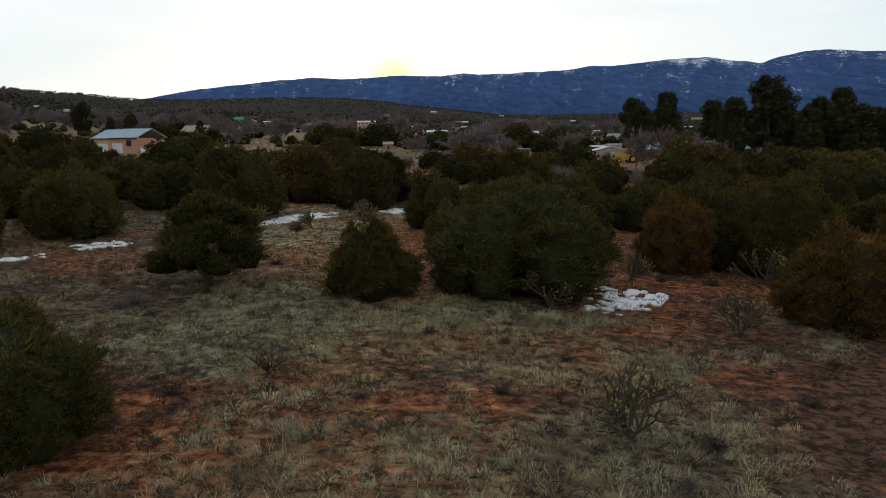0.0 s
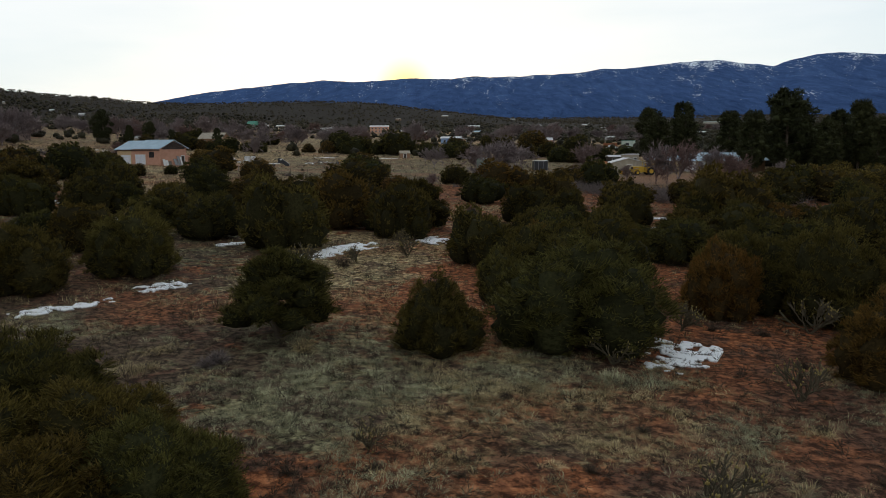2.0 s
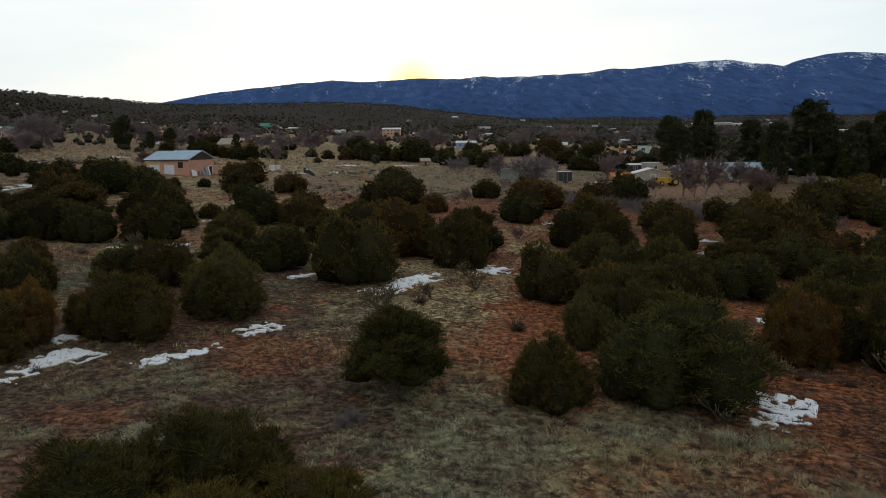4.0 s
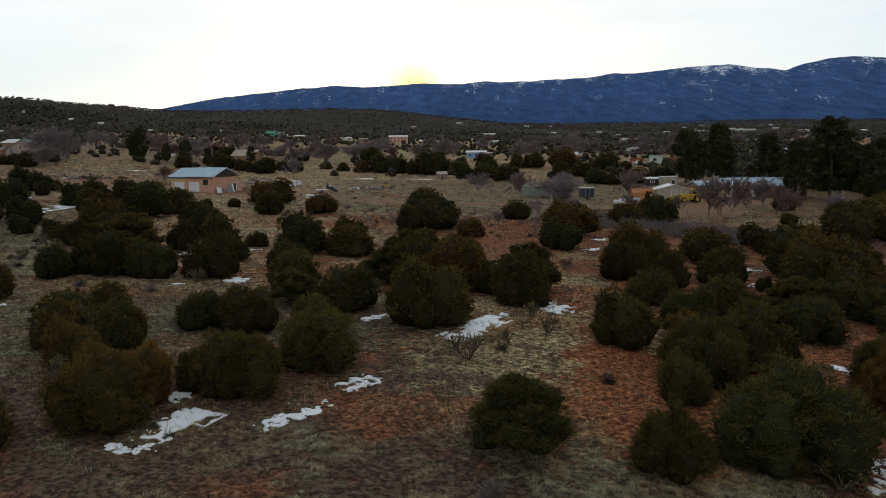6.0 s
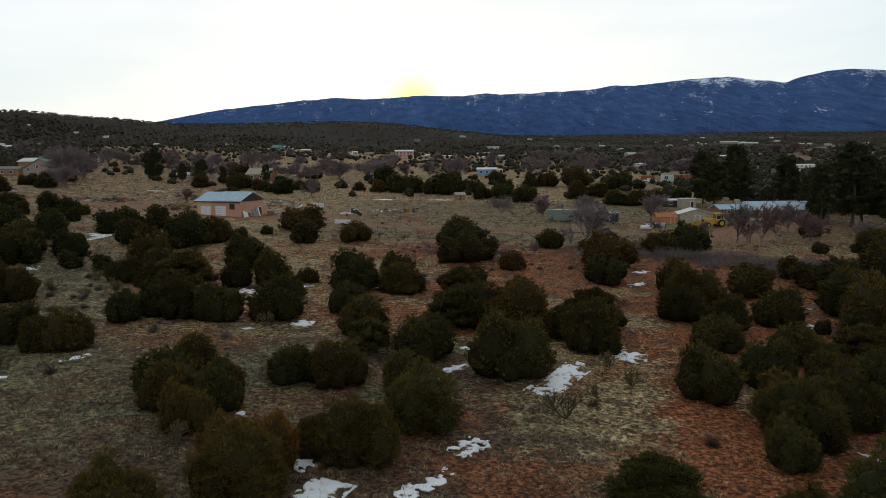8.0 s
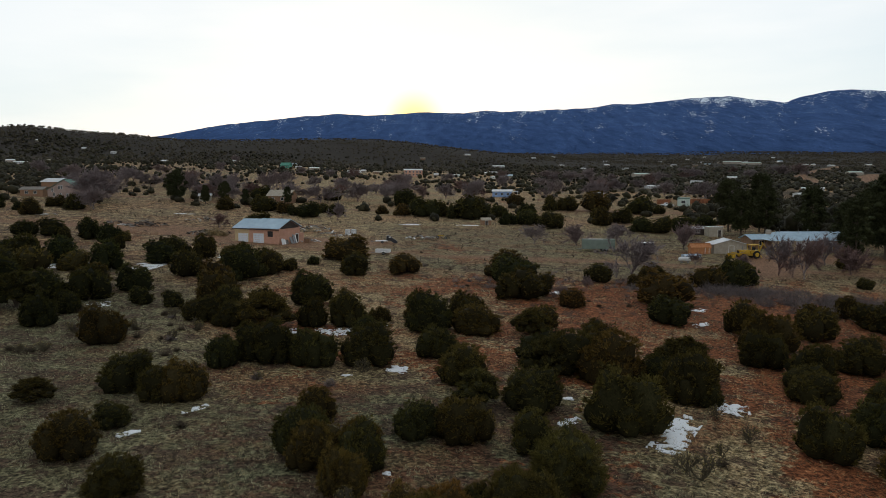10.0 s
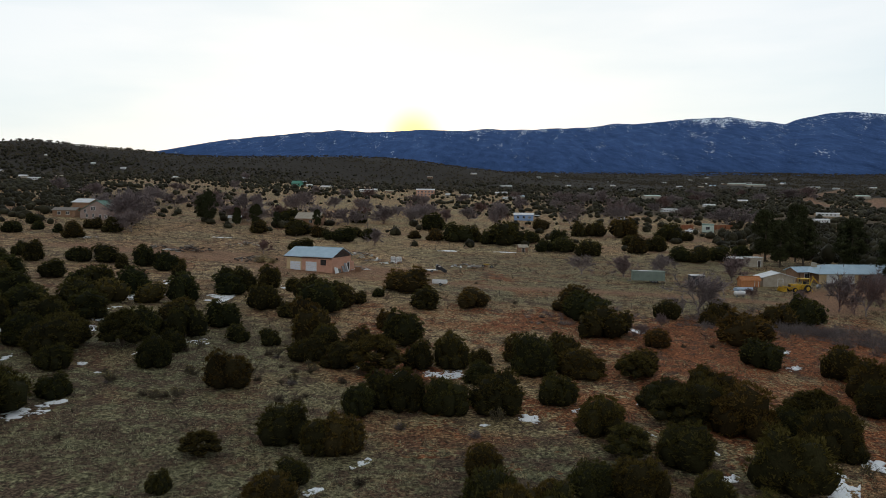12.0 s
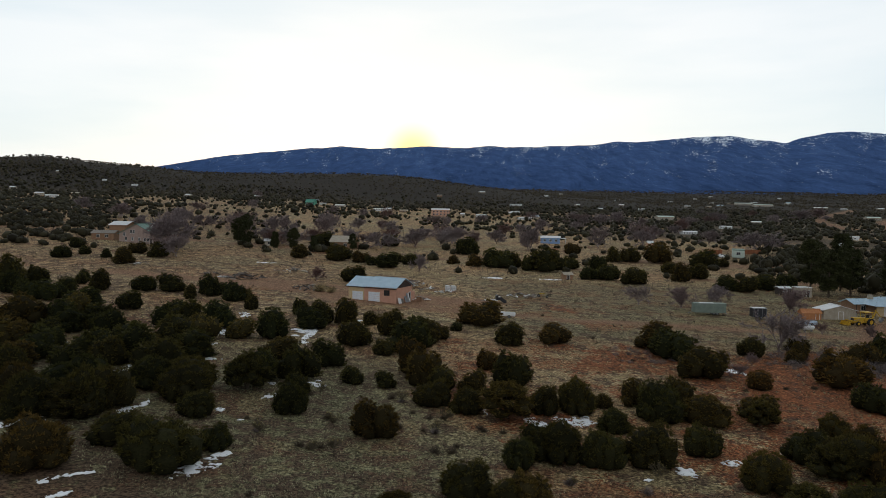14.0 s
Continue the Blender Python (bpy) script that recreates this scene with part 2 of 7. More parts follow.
def mountain_material():
    m, t, p, l = nodes_of("hazy_wooded_mountainside_with_snow")
    tc = t.nodes.new("ShaderNodeTexCoord")
    at = t.nodes.new("ShaderNodeAttribute")
    at.attribute_name = "snow"
    fold_and_haze = t.nodes.new("ShaderNodeAttribute")
    fold_and_haze.attribute_name = "fold_and_haze"
    mp = t.nodes.new("ShaderNodeMapping")
    mp.inputs["Scale"].default_value = (1.0, 0.01, 1.4)
    l.new(tc.outputs["Object"], mp.inputs["Vector"])
    wood = noise_node(t, 0.022, 8.0, 0.7, mp.outputs["Vector"])
    speck = noise_node(t, 0.11, 5.0, 0.7, mp.outputs["Vector"])
    trees = noise_node(t, 0.30, 3.0, 0.7, mp.outputs["Vector"])
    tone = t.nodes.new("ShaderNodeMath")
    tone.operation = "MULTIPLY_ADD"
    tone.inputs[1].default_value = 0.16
    l.new(fold_and_haze.outputs["Fac"], tone.inputs[0])
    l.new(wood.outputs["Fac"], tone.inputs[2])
    # the blue is distance haze, put into the forest's base colour
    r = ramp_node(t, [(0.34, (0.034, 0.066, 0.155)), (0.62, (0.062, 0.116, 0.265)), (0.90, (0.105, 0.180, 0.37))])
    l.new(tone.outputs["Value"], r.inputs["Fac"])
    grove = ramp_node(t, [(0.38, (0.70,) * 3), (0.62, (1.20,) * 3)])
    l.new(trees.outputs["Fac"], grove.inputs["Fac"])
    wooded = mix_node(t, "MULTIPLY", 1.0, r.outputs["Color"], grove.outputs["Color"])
    add = t.nodes.new("ShaderNodeMath")
    add.operation = "ADD"
    l.new(speck.outputs["Fac"], add.inputs[0])
    l.new(at.outputs["Fac"], add.inputs[1])
    sel = t.nodes.new("ShaderNodeMapRange")
    sel.inputs["From Min"].default_value, sel.inputs["From Max"].default_value = 0.97, 1.0
    l.new(add.outputs["Value"], sel.inputs["Value"])
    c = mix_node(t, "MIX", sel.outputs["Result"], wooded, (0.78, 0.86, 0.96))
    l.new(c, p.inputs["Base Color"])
    p.inputs["Roughness"].default_value, p.inputs["Specular IOR Level"].default_value = 1.0, 0.0
    return m


GROUND = ground_material()
MOUNTAIN = mountain_material()
JUNIPER = foliage("juniper_sprigs", [(0.0, (0.092, 0.093, 0.029)), (0.5, (0.120, 0.102, 0.029)), (0.85, (0.142, 0.105, 0.029)), (1.0, (0.180, 0.107, 0.030))], 0.6, see_through=0.45)
# darker than the near sprigs: the clumps' inner shade is in the colour
FAR_JUNIPER_SHADED = foliage("far_juniper_shaded_sprigs", [(0.0, (0.030, 0.027, 0.016)), (1.0, (0.034, 0.030, 0.017))], 0.6)
# far juniper colour again, lightened and browned: haze painted over the hills
HAZY_FOREST = foliage("hazy_hill_sprigs", [(0.0, (0.037, 0.029, 0.018)), (1.0, (0.042, 0.033, 0.019))], 0.6)
PINE = foliage("pine_needles", [(0.0, (0.036, 0.042, 0.018)), (1.0, (0.046, 0.049, 0.019))], 0.4)
# crown cores: shade inside the foliage is put into this darker colour
SHADED_CORE = foliage("shaded_inner_sprigs", [(0.0, (0.026, 0.029, 0.013)), (0.5, (0.031, 0.030, 0.013)), (0.85, (0.038, 0.031, 0.013)), (1.0, (0.045, 0.032, 0.014))], 0.2, 0.95, 0.05, mottle=30.0)
BARK = surface("shaggy_bark", (0.10, 0.075, 0.055), (0.22, 0.175, 0.14), 6, 40, 0.95, grime=0.5, bump=0.6, stretch=(1, 1, 0.3))
TWIG = foliage("bare_twigs", [(0.0, (0.215, 0.175, 0.185)), (0.55, (0.27, 0.225, 0.235)), (1.0, (0.19, 0.115, 0.108))], 0.3, 0.9)
SNOW = surface("old_snow", (0.88, 0.91, 0.95), (0.95, 0.97, 0.98), 2.0, 14.0, 0.6, grime=0.08, bump=0.4)


# ---------------------------------------------------------------- helpers for meshes
def lattice(ix, iy, seed):
    h = (ix.astype(np.int64) * 374761393 + iy.astype(np.int64) * 668265263 + seed * 1442695041) & 0x7FFFFFFF
    h = ((h ^ (h >> 13)) * 1274126177) & 0x7FFFFFFF
    return ((h ^ (h >> 16)) & 0xFFFF) / 65535.0


def grain(x, y, size, seed=0, octaves=4):
    """Smooth noise from 0 to 1 over the plan, of that largest wavelength."""
    x, y = np.asarray(x, float), np.asarray(y, float)
    out, amp, total = np.zeros(np.broadcast(x, y).shape), 1.0, 0.0
    for k in range(octaves):
        u, v = x / size * 2**k + 17.3 * k, y / size * 2**k - 9.1 * k
        i, j = np.floor(u), np.floor(v)
        f, g = u - i, v - j
        f, g = f * f * (3 - 2 * f), g * g * (3 - 2 * g)
        a, b = lattice(i, j, seed + k), lattice(i + 1, j, seed + k)
        c, d = lattice(i, j + 1, seed + k), lattice(i + 1, j + 1, seed + k)
        out += amp * ((a * (1 - f) + b * f) * (1 - g) + (c * (1 - f) + d * f) * g)
        total, amp = total + amp, amp * 0.5
    return out / total


def soft(v, w):
    return w * np.logaddexp(0, v / w)


def smooth(v, a, b):
    u = np.clip((v - a) / (b - a), 0, 1)
    return u * u * (3 - 2 * u)


HILL = ((-60, 46), (-42, 50), (-31.7, 50), (-29.1, 55), (-26.7, 49), (-22.3, 41), (-20, 34), (-17.2, 31), (-13.9, 35), (-8.9, 42), (-5.4, 42), (-1.9, 39), (1.2, 30), (4.2, 23), (6.8, 15), (9, 10), (14, 4), (30, 6), (60, 10))


def height(x, y):
    """The lie of the land."""
    x, y = np.asarray(x, float), np.asarray(y, float)
    w = np.exp(-((np.maximum(y, 0) / 170.0) ** 2))
    z = -0.77 - x * (0.0393 * w + 0.0125 * (1 - w)) * np.exp(-((np.hypot(x, y) / 1500) ** 2)) + 0.012 * soft(y - 80, 30) + 0.018 * soft(y - 230, 40)
    z = z + 12 * np.tanh(0.045 * soft(-x - 80, 25) / 12) * (1 - w)
    z = z + 0.9 * np.exp(-(((x + 96) / 15) ** 2 + ((y - 86) / 26) ** 2))
    r, az = np.hypot(x + 54, y + 5), np.degrees(np.arctan2(x + 54, y + 5))
    top = np.interp(az, [h[0] for h in HILL], [h[1] for h in HILL])
    rise = smooth(r, 960, 1500) * (1 - smooth(r, 1560, 2300)) * np.where(y > 0, 1, 0)
    z = z + rise * (top + 5 * (grain(x, y, 160, 5) - 0.5))
    return z + smooth(r, 1600, 3300) * 25


def spot(x, y, cx, cy, rx, ry):
    return np.exp(-(((x - cx) / rx) ** 2 + ((y - cy) / ry) ** 2))


def meadow(x, y):
    """One on the grey-green side of the hollow, nothing on the red one."""
    return smooth(-30 - 0.27 * y - x + 16 * (grain(x, y, 12, 44, 4) - 0.5), -11, 13)


def hollow(x, y):
    """One in the dull brown hollow between the meadow and the red slope."""
    return smooth(-x, 11, 18) * (1 - smooth(y, 52, 72)) * smooth(y, 26, 34)


def cover(x, y):
    """How grassy the ground is: below 0 bare red soil, above 0.4 closed dry grass."""
    c = 0.32 + 0.75 * (grain(x, y, 26, 11, 4) - 0.5) + 0.5 * (grain(x, y, 6, 13, 3) - 0.5)
    c = c + 0.20 * spot(x, y, -2.5, 23, 7, 5) + 0.26 * spot(x, y, 1.5, 12.8, 4.5, 2.4) + 0.18 * spot(x, y, 5, 21.5, 3.5, 3.5)  # pale clearings
    c = c - 0.22 * spot(x, y, -8, 18, 6, 4) - 0.40 * spot(x, y, -5, 13.5, 3.5, 4) - 0.20 * spot(x, y, 1, 17, 9, 1.3)
    c = c + 0.25 * spot(x, y, -8, 45, 4, 10)
    c = c - 0.80 * np.exp(-(((x - 1.0 - 0.06 * (y - 38)) / 2.3) ** 2 + ((y - 41) / 11) ** 2))  # red path
    c = c - 0.20 * smooth(x, 5, 12) * (1 - smooth(y, 90, 150))
    c = c + 0.16 * spot(x, y, -18, 26, 9, 6)
    c = c + 0.40 * meadow(x, y) * (1 - smooth(y, 120, 140)) + 0.26 * (1 - smooth(y, 24, 31)) * (1 - smooth(x, 7, 12)) * smooth(x, -10, -5)
    c = c - 0.12 * smooth(y, 25, 32) * (1 - smooth(y, 105, 130)) * (1 - meadow(x, y))
    return c + 0.25 * smooth(y, 132, 150) + 0.16 * hollow(x, y)


def mesh_of(name, verts, faces, mats=()):
    """A mesh from arrays of corners and of faces that all have the same number of corners."""
    verts, faces = np.asarray(verts, np.float32), np.asarray(faces, np.int32)
    me = bpy.data.meshes.new(name)
    n, k = faces.shape
    me.vertices.add(len(verts))
    me.vertices.foreach_set("co", verts.ravel())
    me.loops.add(n * k)
    me.loops.foreach_set("vertex_index", faces.ravel())
    me.polygons.add(n)
    me.polygons.foreach_set("loop_start", np.arange(0, n * k, k, dtype=np.int32))
    me.polygons.foreach_set("loop_total", np.full(n, k, dtype=np.int32))
    for m in mats:
        me.materials.append(m)
    me.update(calc_edges=True)
    me.validate()
    return me


def attribute(me, name, values):
    a = me.attributes.new(name, "FLOAT", "POINT")
    a.data.foreach_set("value", np.asarray(values, np.float32))


def shade_smooth(me):
    me.polygons.foreach_set("use_smooth", np.ones(len(me.polygons), dtype=bool))


def polar_sheet(cx, cy, angles, radii):
    a, r = np.meshgrid(np.radians(angles), radii)
    x, y = cx + r * np.sin(a), cy + r * np.cos(a)
    nr, na = x.shape
    i, j = np.meshgrid(np.arange(nr - 1), np.arange(na - 1), indexing="ij")
    q = (i * na + j).ravel()
    return x.ravel(), y.ravel(), np.stack([q, q + 1, q + 1 + na, q + na], 1)


def relief(x, y):
    """The ground with its small hummocks."""
    near = 1 - smooth(np.hypot(x + 20, y), 150, 400)
    return height(x, y) + near * (0.16 * (grain(x, y, 3.5, 21, 3) - 0.5) + 0.3 * (grain(x, y, 14, 22, 2) - 0.5))


def land(x, y):
    return float(relief(np.float64(x), np.float64(y)))


# tracks and yards: trodden dirt: points of a centre line, and its half width
TRACKS = (
    (((-62, 172), (-50, 168), (-25, 163), (5, 161), (40, 154), (75, 148)), 2.3),
    (((-150, 205), (-110, 200), (-85, 190), (-60, 190), (-45, 185)), 5.0),
    (((-260, 330), (-120, 318), (-40, 300), (40, 262), (110, 255)), 3.0),
    (((20, 330), (60, 318), (120, 325), (200, 330)), 6.0),
    (((40, 150), (52, 172), (70, 176), (110, 170)), 7.0),
    (((-86, 180), (-72, 176), (-60, 178), (-54, 184)), 4.0),
    (((-62, 178), (-70, 196), (-95, 206), (-120, 214)), 3.5),
    (((354, 669), (325, 713), (374, 865), (466, 1029), (607, 1228)), 8.0),
    (((354, 669), (471, 898), (520, 960)), 11.0),
)


def bareness(x, y):
    out = np.zeros_like(x)
    for line, half in TRACKS:
        d = np.full_like(x, 1e9)
        for (ax, ay), (bx, by) in zip(line, line[1:]):
            u = np.clip(((x - ax) * (bx - ax) + (y - ay) * (by - ay)) / ((bx - ax) ** 2 + (by - ay) ** 2), 0, 1)
            d = np.minimum(d, np.hypot(x - ax - u * (bx - ax), y - ay - u * (by - ay)))
        out = np.maximum(out, 1 - smooth(d + 2.5 * (grain(x, y, 9, 3) - 0.5), half * 0.5, half * 1.5))
    return out


def build_ground():
    angles = np.concatenate([np.arange(-48, 48.01, 0.25), np.arange(52, 308.01, 4), [312]])
    radii = np.concatenate([[0.0], np.geomspace(2.5, 4900, 290)])
    x, y, f = polar_sheet(-20, -12, angles, radii)
    z = relief(x, y)
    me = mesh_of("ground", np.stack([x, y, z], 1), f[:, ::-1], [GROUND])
    shade_smooth(me)
    attribute(me, "cover", cover(x, y))
    attribute(me, "bare", bareness(x, y))
    attribute(me, "red", np.clip(0.25 + 0.75 * (1 - meadow(x, y)) * (1 - smooth(y, 118, 145)) * (1 - 0.7 * hollow(x, y)) + 0.8 * spot(x, y, -78, 186, 34, 16) + 0.5 * spot(x, y, -25, 160, 35, 9) + 0.15 * smooth(y, 125, 150), 0, 1))
    # raised at near left and around (-88, 56), which darkens the ground there
    attribute(me, "litter", 0.45 + 0.22 * meadow(x, y) + 0.35 * hollow(x, y) * (1 - meadow(x, y)) - 1.3 * spot(x, y, 1.2, 41, 2.6, 10) + (0.3 + 0.45 * smooth(x, 3, 8)) * (1 - smooth(y, 24, 36)) + 0.8 * smooth(-x, 4, 11) * (1 - smooth(-x, 28, 42)) * (1 - smooth(y, 34, 44)) + 0.5 * spot(x, y, 12, 14, 9, 8) + 0.6 * spot(x, y, -88, 56, 16, 12) + 0.12 * smooth(y, 125, 150) * (1 - smooth(y, 235, 250)))
    near = 1 - smooth(y, 85, 150)
    # grey-green grass tone; the 0.60 term paints shade between the near tufts
    attribute(me, "sage_and_shade", 0.35 * hollow(x, y) * (1 - meadow(x, y)) + 0.60 * (1 - smooth(y, 28, 40)) * (1 - smooth(-x, 4, 16)) + 0.22 * near + 0.62 * smooth(-x, 4, 16) * (1 - smooth(-x, 34, 46)) * (1 - smooth(y, 45, 75)) + 0.70 * meadow(x, y) * near + 0.62 * smooth(x, -55, -30) * smooth(y, 120, 150) * (1 - smooth(y, 232, 250)))
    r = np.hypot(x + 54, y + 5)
    # darkens the ground between the scattered trees on the right
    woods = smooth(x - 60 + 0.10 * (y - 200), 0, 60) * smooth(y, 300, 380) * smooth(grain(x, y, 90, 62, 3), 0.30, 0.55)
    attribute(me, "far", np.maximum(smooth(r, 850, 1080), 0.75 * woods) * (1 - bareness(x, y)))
    return tagged(new("ground", me), "red desert soil with patches of dry pale grass", "ground", kind="structure")


CREST = ((-60, 60), (-40, 70), (-30, 130), (-25, 200), (-23, 228), (-21.8, 244), (-19.9, 280), (-17.9, 307), (-15.9, 328), (-13.8, 350), (-11.7, 371), (-10.7, 374), (-9.4, 387), (-7.4, 379), (-5.3, 386), (-2.7, 402), (-0.9, 395), (0.4, 393), (1.9, 413), (3.2, 404), (5.6, 408), (7.8, 414), (9.9, 419), (11.7, 441), (13.2, 436), (14.7, 447), (16.8, 464), (19.5, 471), (21.5, 444), (23.3, 424), (24.4, 451), (25.9, 478), (27.3, 478), (29.3, 463), (32, 448), (36, 430), (50, 330), (60, 300))


def build_mountain():
    angles = np.arange(-58, 58.01, 0.25)
    radii = np.concatenate([np.linspace(2250, 3040, 24), np.linspace(3050, 4600, 90), np.linspace(4620, 4850, 10)])
    x, y, f = polar_sheet(2.5, 0.9, angles, radii)
    r, az = np.hypot(x - 2.5, y - 0.9), np.degrees(np.arctan2(x - 2.5, y - 0.9))
    top = np.interp(az, [c[0] for c in CREST], [c[1] for c in CREST]) + 11 * (grain(az * 50, az * 0, 40, 31, 5) - 0.5)
    foot = height(x, y) - 12
    s = np.clip((r - 3050) / 1550, 0, 1)
    rise = 0.66 * s + 0.34 * s**2
    folds = grain(az * 55 + 0.012 * r, r * 0.013, 120, 41, 5)
    gully = (np.abs(folds - 0.5) * 2 - 0.3) * 150 * s * (1 - s)
    back = np.clip((r - 4600) / 250, 0, 1)
    spurs = (60 * np.maximum(grain(x, y, 700, 43, 4) - 0.38, 0) + 10) * smooth(r, 2350, 3000) * (1 - smooth(r, 3400, 4000))
    z = foot + (top - foot) * rise + gully - back * 120 + spurs
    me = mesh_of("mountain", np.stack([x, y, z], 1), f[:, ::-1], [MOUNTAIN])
    shade_smooth(me)
    hi = smooth(z, 200, 450)
    west = np.exp(-(((az - 19.5) / 4.0) ** 2)) + 0.45 * np.exp(-(((az - 28) / 3.5) ** 2)) + 0.35 * np.exp(-(((az - 5) / 5) ** 2)) + 0.3
    # tone of the gullies and of height: shade and haze painted into the colour
    attribute(me, "fold_and_haze", np.abs(folds - 0.5) * 1.6 + 1.1 * smooth(z, 10, 320) - 0.55)
    attribute(me, "snow", 0.248 + 0.03 * hi * west + 0.34 * (grain(az * 110, z * 0.9, 60, 51, 4) - 0.36) * smooth(z, 60, 200) + 0.125 * smooth(r, 4300, 4560) * west)
    return tagged(new("mountain", me), "forested mountain range tinted blue for haze, with patches of snow", "mountain", kind="structure")


# ---------------------------------------------------------------- plants
def spikes(rng, base, out, length, width, sides=3):
    """Thin pointed sprigs of two or three sides: corners and faces."""
    n = len(base)
    out = out / np.linalg.norm(out, axis=1, keepdims=True)
    side = np.cross(out, rng.normal(size=(n, 3)))
    side /= np.linalg.norm(side, axis=1, keepdims=True)
    other = np.cross(out, side)
    w, ln = np.reshape(width, (-1, 1)), np.reshape(length, (-1, 1))
    c = [base + w * (math.cos(k * 2.0944) * side + math.sin(k * 2.0944) * other) for k in range(3)] + [base + ln * out]
    v = np.stack(c, 1).reshape(-1, 3)
    i = 4 * np.arange(n)[:, None]
    f = np.concatenate([i + [0, 1, 3], i + [1, 2, 3], i + [2, 0, 3]][:sides], 0)
    return v, f


def ball():
    bm = bmesh.new()
    bmesh.ops.create_icosphere(bm, subdivisions=2, radius=1.0)
    v = np.array([w.co[:] for w in bm.verts])
    f = np.array([[w.index for w in g.verts] for g in bm.faces])
    bm.free()
    return v, f


BALL_V, BALL_F = ball()


def join(pieces):
    vs, fs, n = [], [], 0
    for v, f in pieces:
        vs.append(v)
        fs.append(f + n)
        n += len(v)
    return np.concatenate(vs), np.concatenate(fs)


def tube(path, radii, sides=5):
    """A round limb along a list of points."""
    path, radii = np.asarray(path, float), np.asarray(radii, float)
    d = np.gradient(path, axis=0)
    d /= np.linalg.norm(d, axis=1, keepdims=True) + 1e-9
    side = np.cross(d, (0.31, 0.17, 0.93) if abs(d[0][2]) < 0.9 else (1, 0.1, 0))
    side /= np.linalg.norm(side, axis=1, keepdims=True) + 1e-9
    up = np.cross(d, side)
    a = np.arange(sides) * 2 * math.pi / sides
    v = path[:, None] + radii[:, None, None] * (np.cos(a)[None, :, None] * side[:, None] + np.sin(a)[None, :, None] * up[:, None])
    n, f = len(path), []
    for k in range(n - 1):
        for s in range(sides):
            p, q = k * sides + s, k * sides + (s + 1) % sides
            f += [(p, q, q + sides), (p, q + sides, p + sides)]
    return v.reshape(-1, 3), np.array(f)


def link(name, me, parent=None, label=""):
    ob = new(name, me)
    ob.parent = parent
    if label:
        ob["label"] = label
    return ob


def sphere(level):
    bm = bmesh.new()
    bmesh.ops.create_icosphere(bm, subdivisions=level, radius=1.0)
    v = np.array([w.co[:] for w in bm.verts])
    f = np.array([[w.index for w in g.verts] for g in bm.faces])
    bm.free()
    return v, f


def juniper_lobes(rng, shape):
    """Centre in plan, radius, top and foot of the rounded masses that make up a crown."""
    if shape == "open":
        out = []
        for k in range(22):
            h = (k + 0.5) / 22
            q = 0.45 * (1 - h) ** 0.75 * rng.uniform(0.55, 1.1) * min(1.0, 0.35 + 2.6 * h)
            low = 0.09 + 0.64 * h + rng.uniform(-0.05, 0.05)
            out.append((q * math.cos(2.4 * k), q * math.sin(2.4 * k), 0.15 * (1.1 - 0.5 * h), low + rng.uniform(0.2, 0.3), low))
        return out
    return [(*q, 0.03) for q in solid_lobes(rng, shape)]


def solid_lobes(rng, shape):
    if shape == "cone":
        return [(0.0, 0.0, 0.46, 0.72), (0.05, -0.04, 0.38, 0.90), (-0.03, 0.03, 0.26, 1.0), (0.22, 0.12, 0.26, 0.55), (-0.2, -0.14, 0.27, 0.62), (0.06, -0.22, 0.25, 0.5), (-0.1, 0.21, 0.26, 0.58)]
    a = rng.uniform(0, 6.28)
    if shape == "lumpy":
        out = []
        for k in range(3):
            w = a + k * 2.09 + rng.uniform(-0.4, 0.4)
            out.append((0.17 * math.cos(w), 0.17 * math.sin(w), rng.uniform(0.30, 0.36), (1.0, 0.88, 0.80)[k]))
    else:
        out = [(0.0, 0.0, 0.45, 1.0)]
    for k in range(7):
        w = a + k * 0.9 + rng.uniform(-0.25, 0.25)
        q = rng.uniform(0.22, 0.31)
        out.append((q * math.cos(w), q * math.sin(w), rng.uniform(0.17, 0.25), rng.uniform(0.42, 0.84)))
    return out


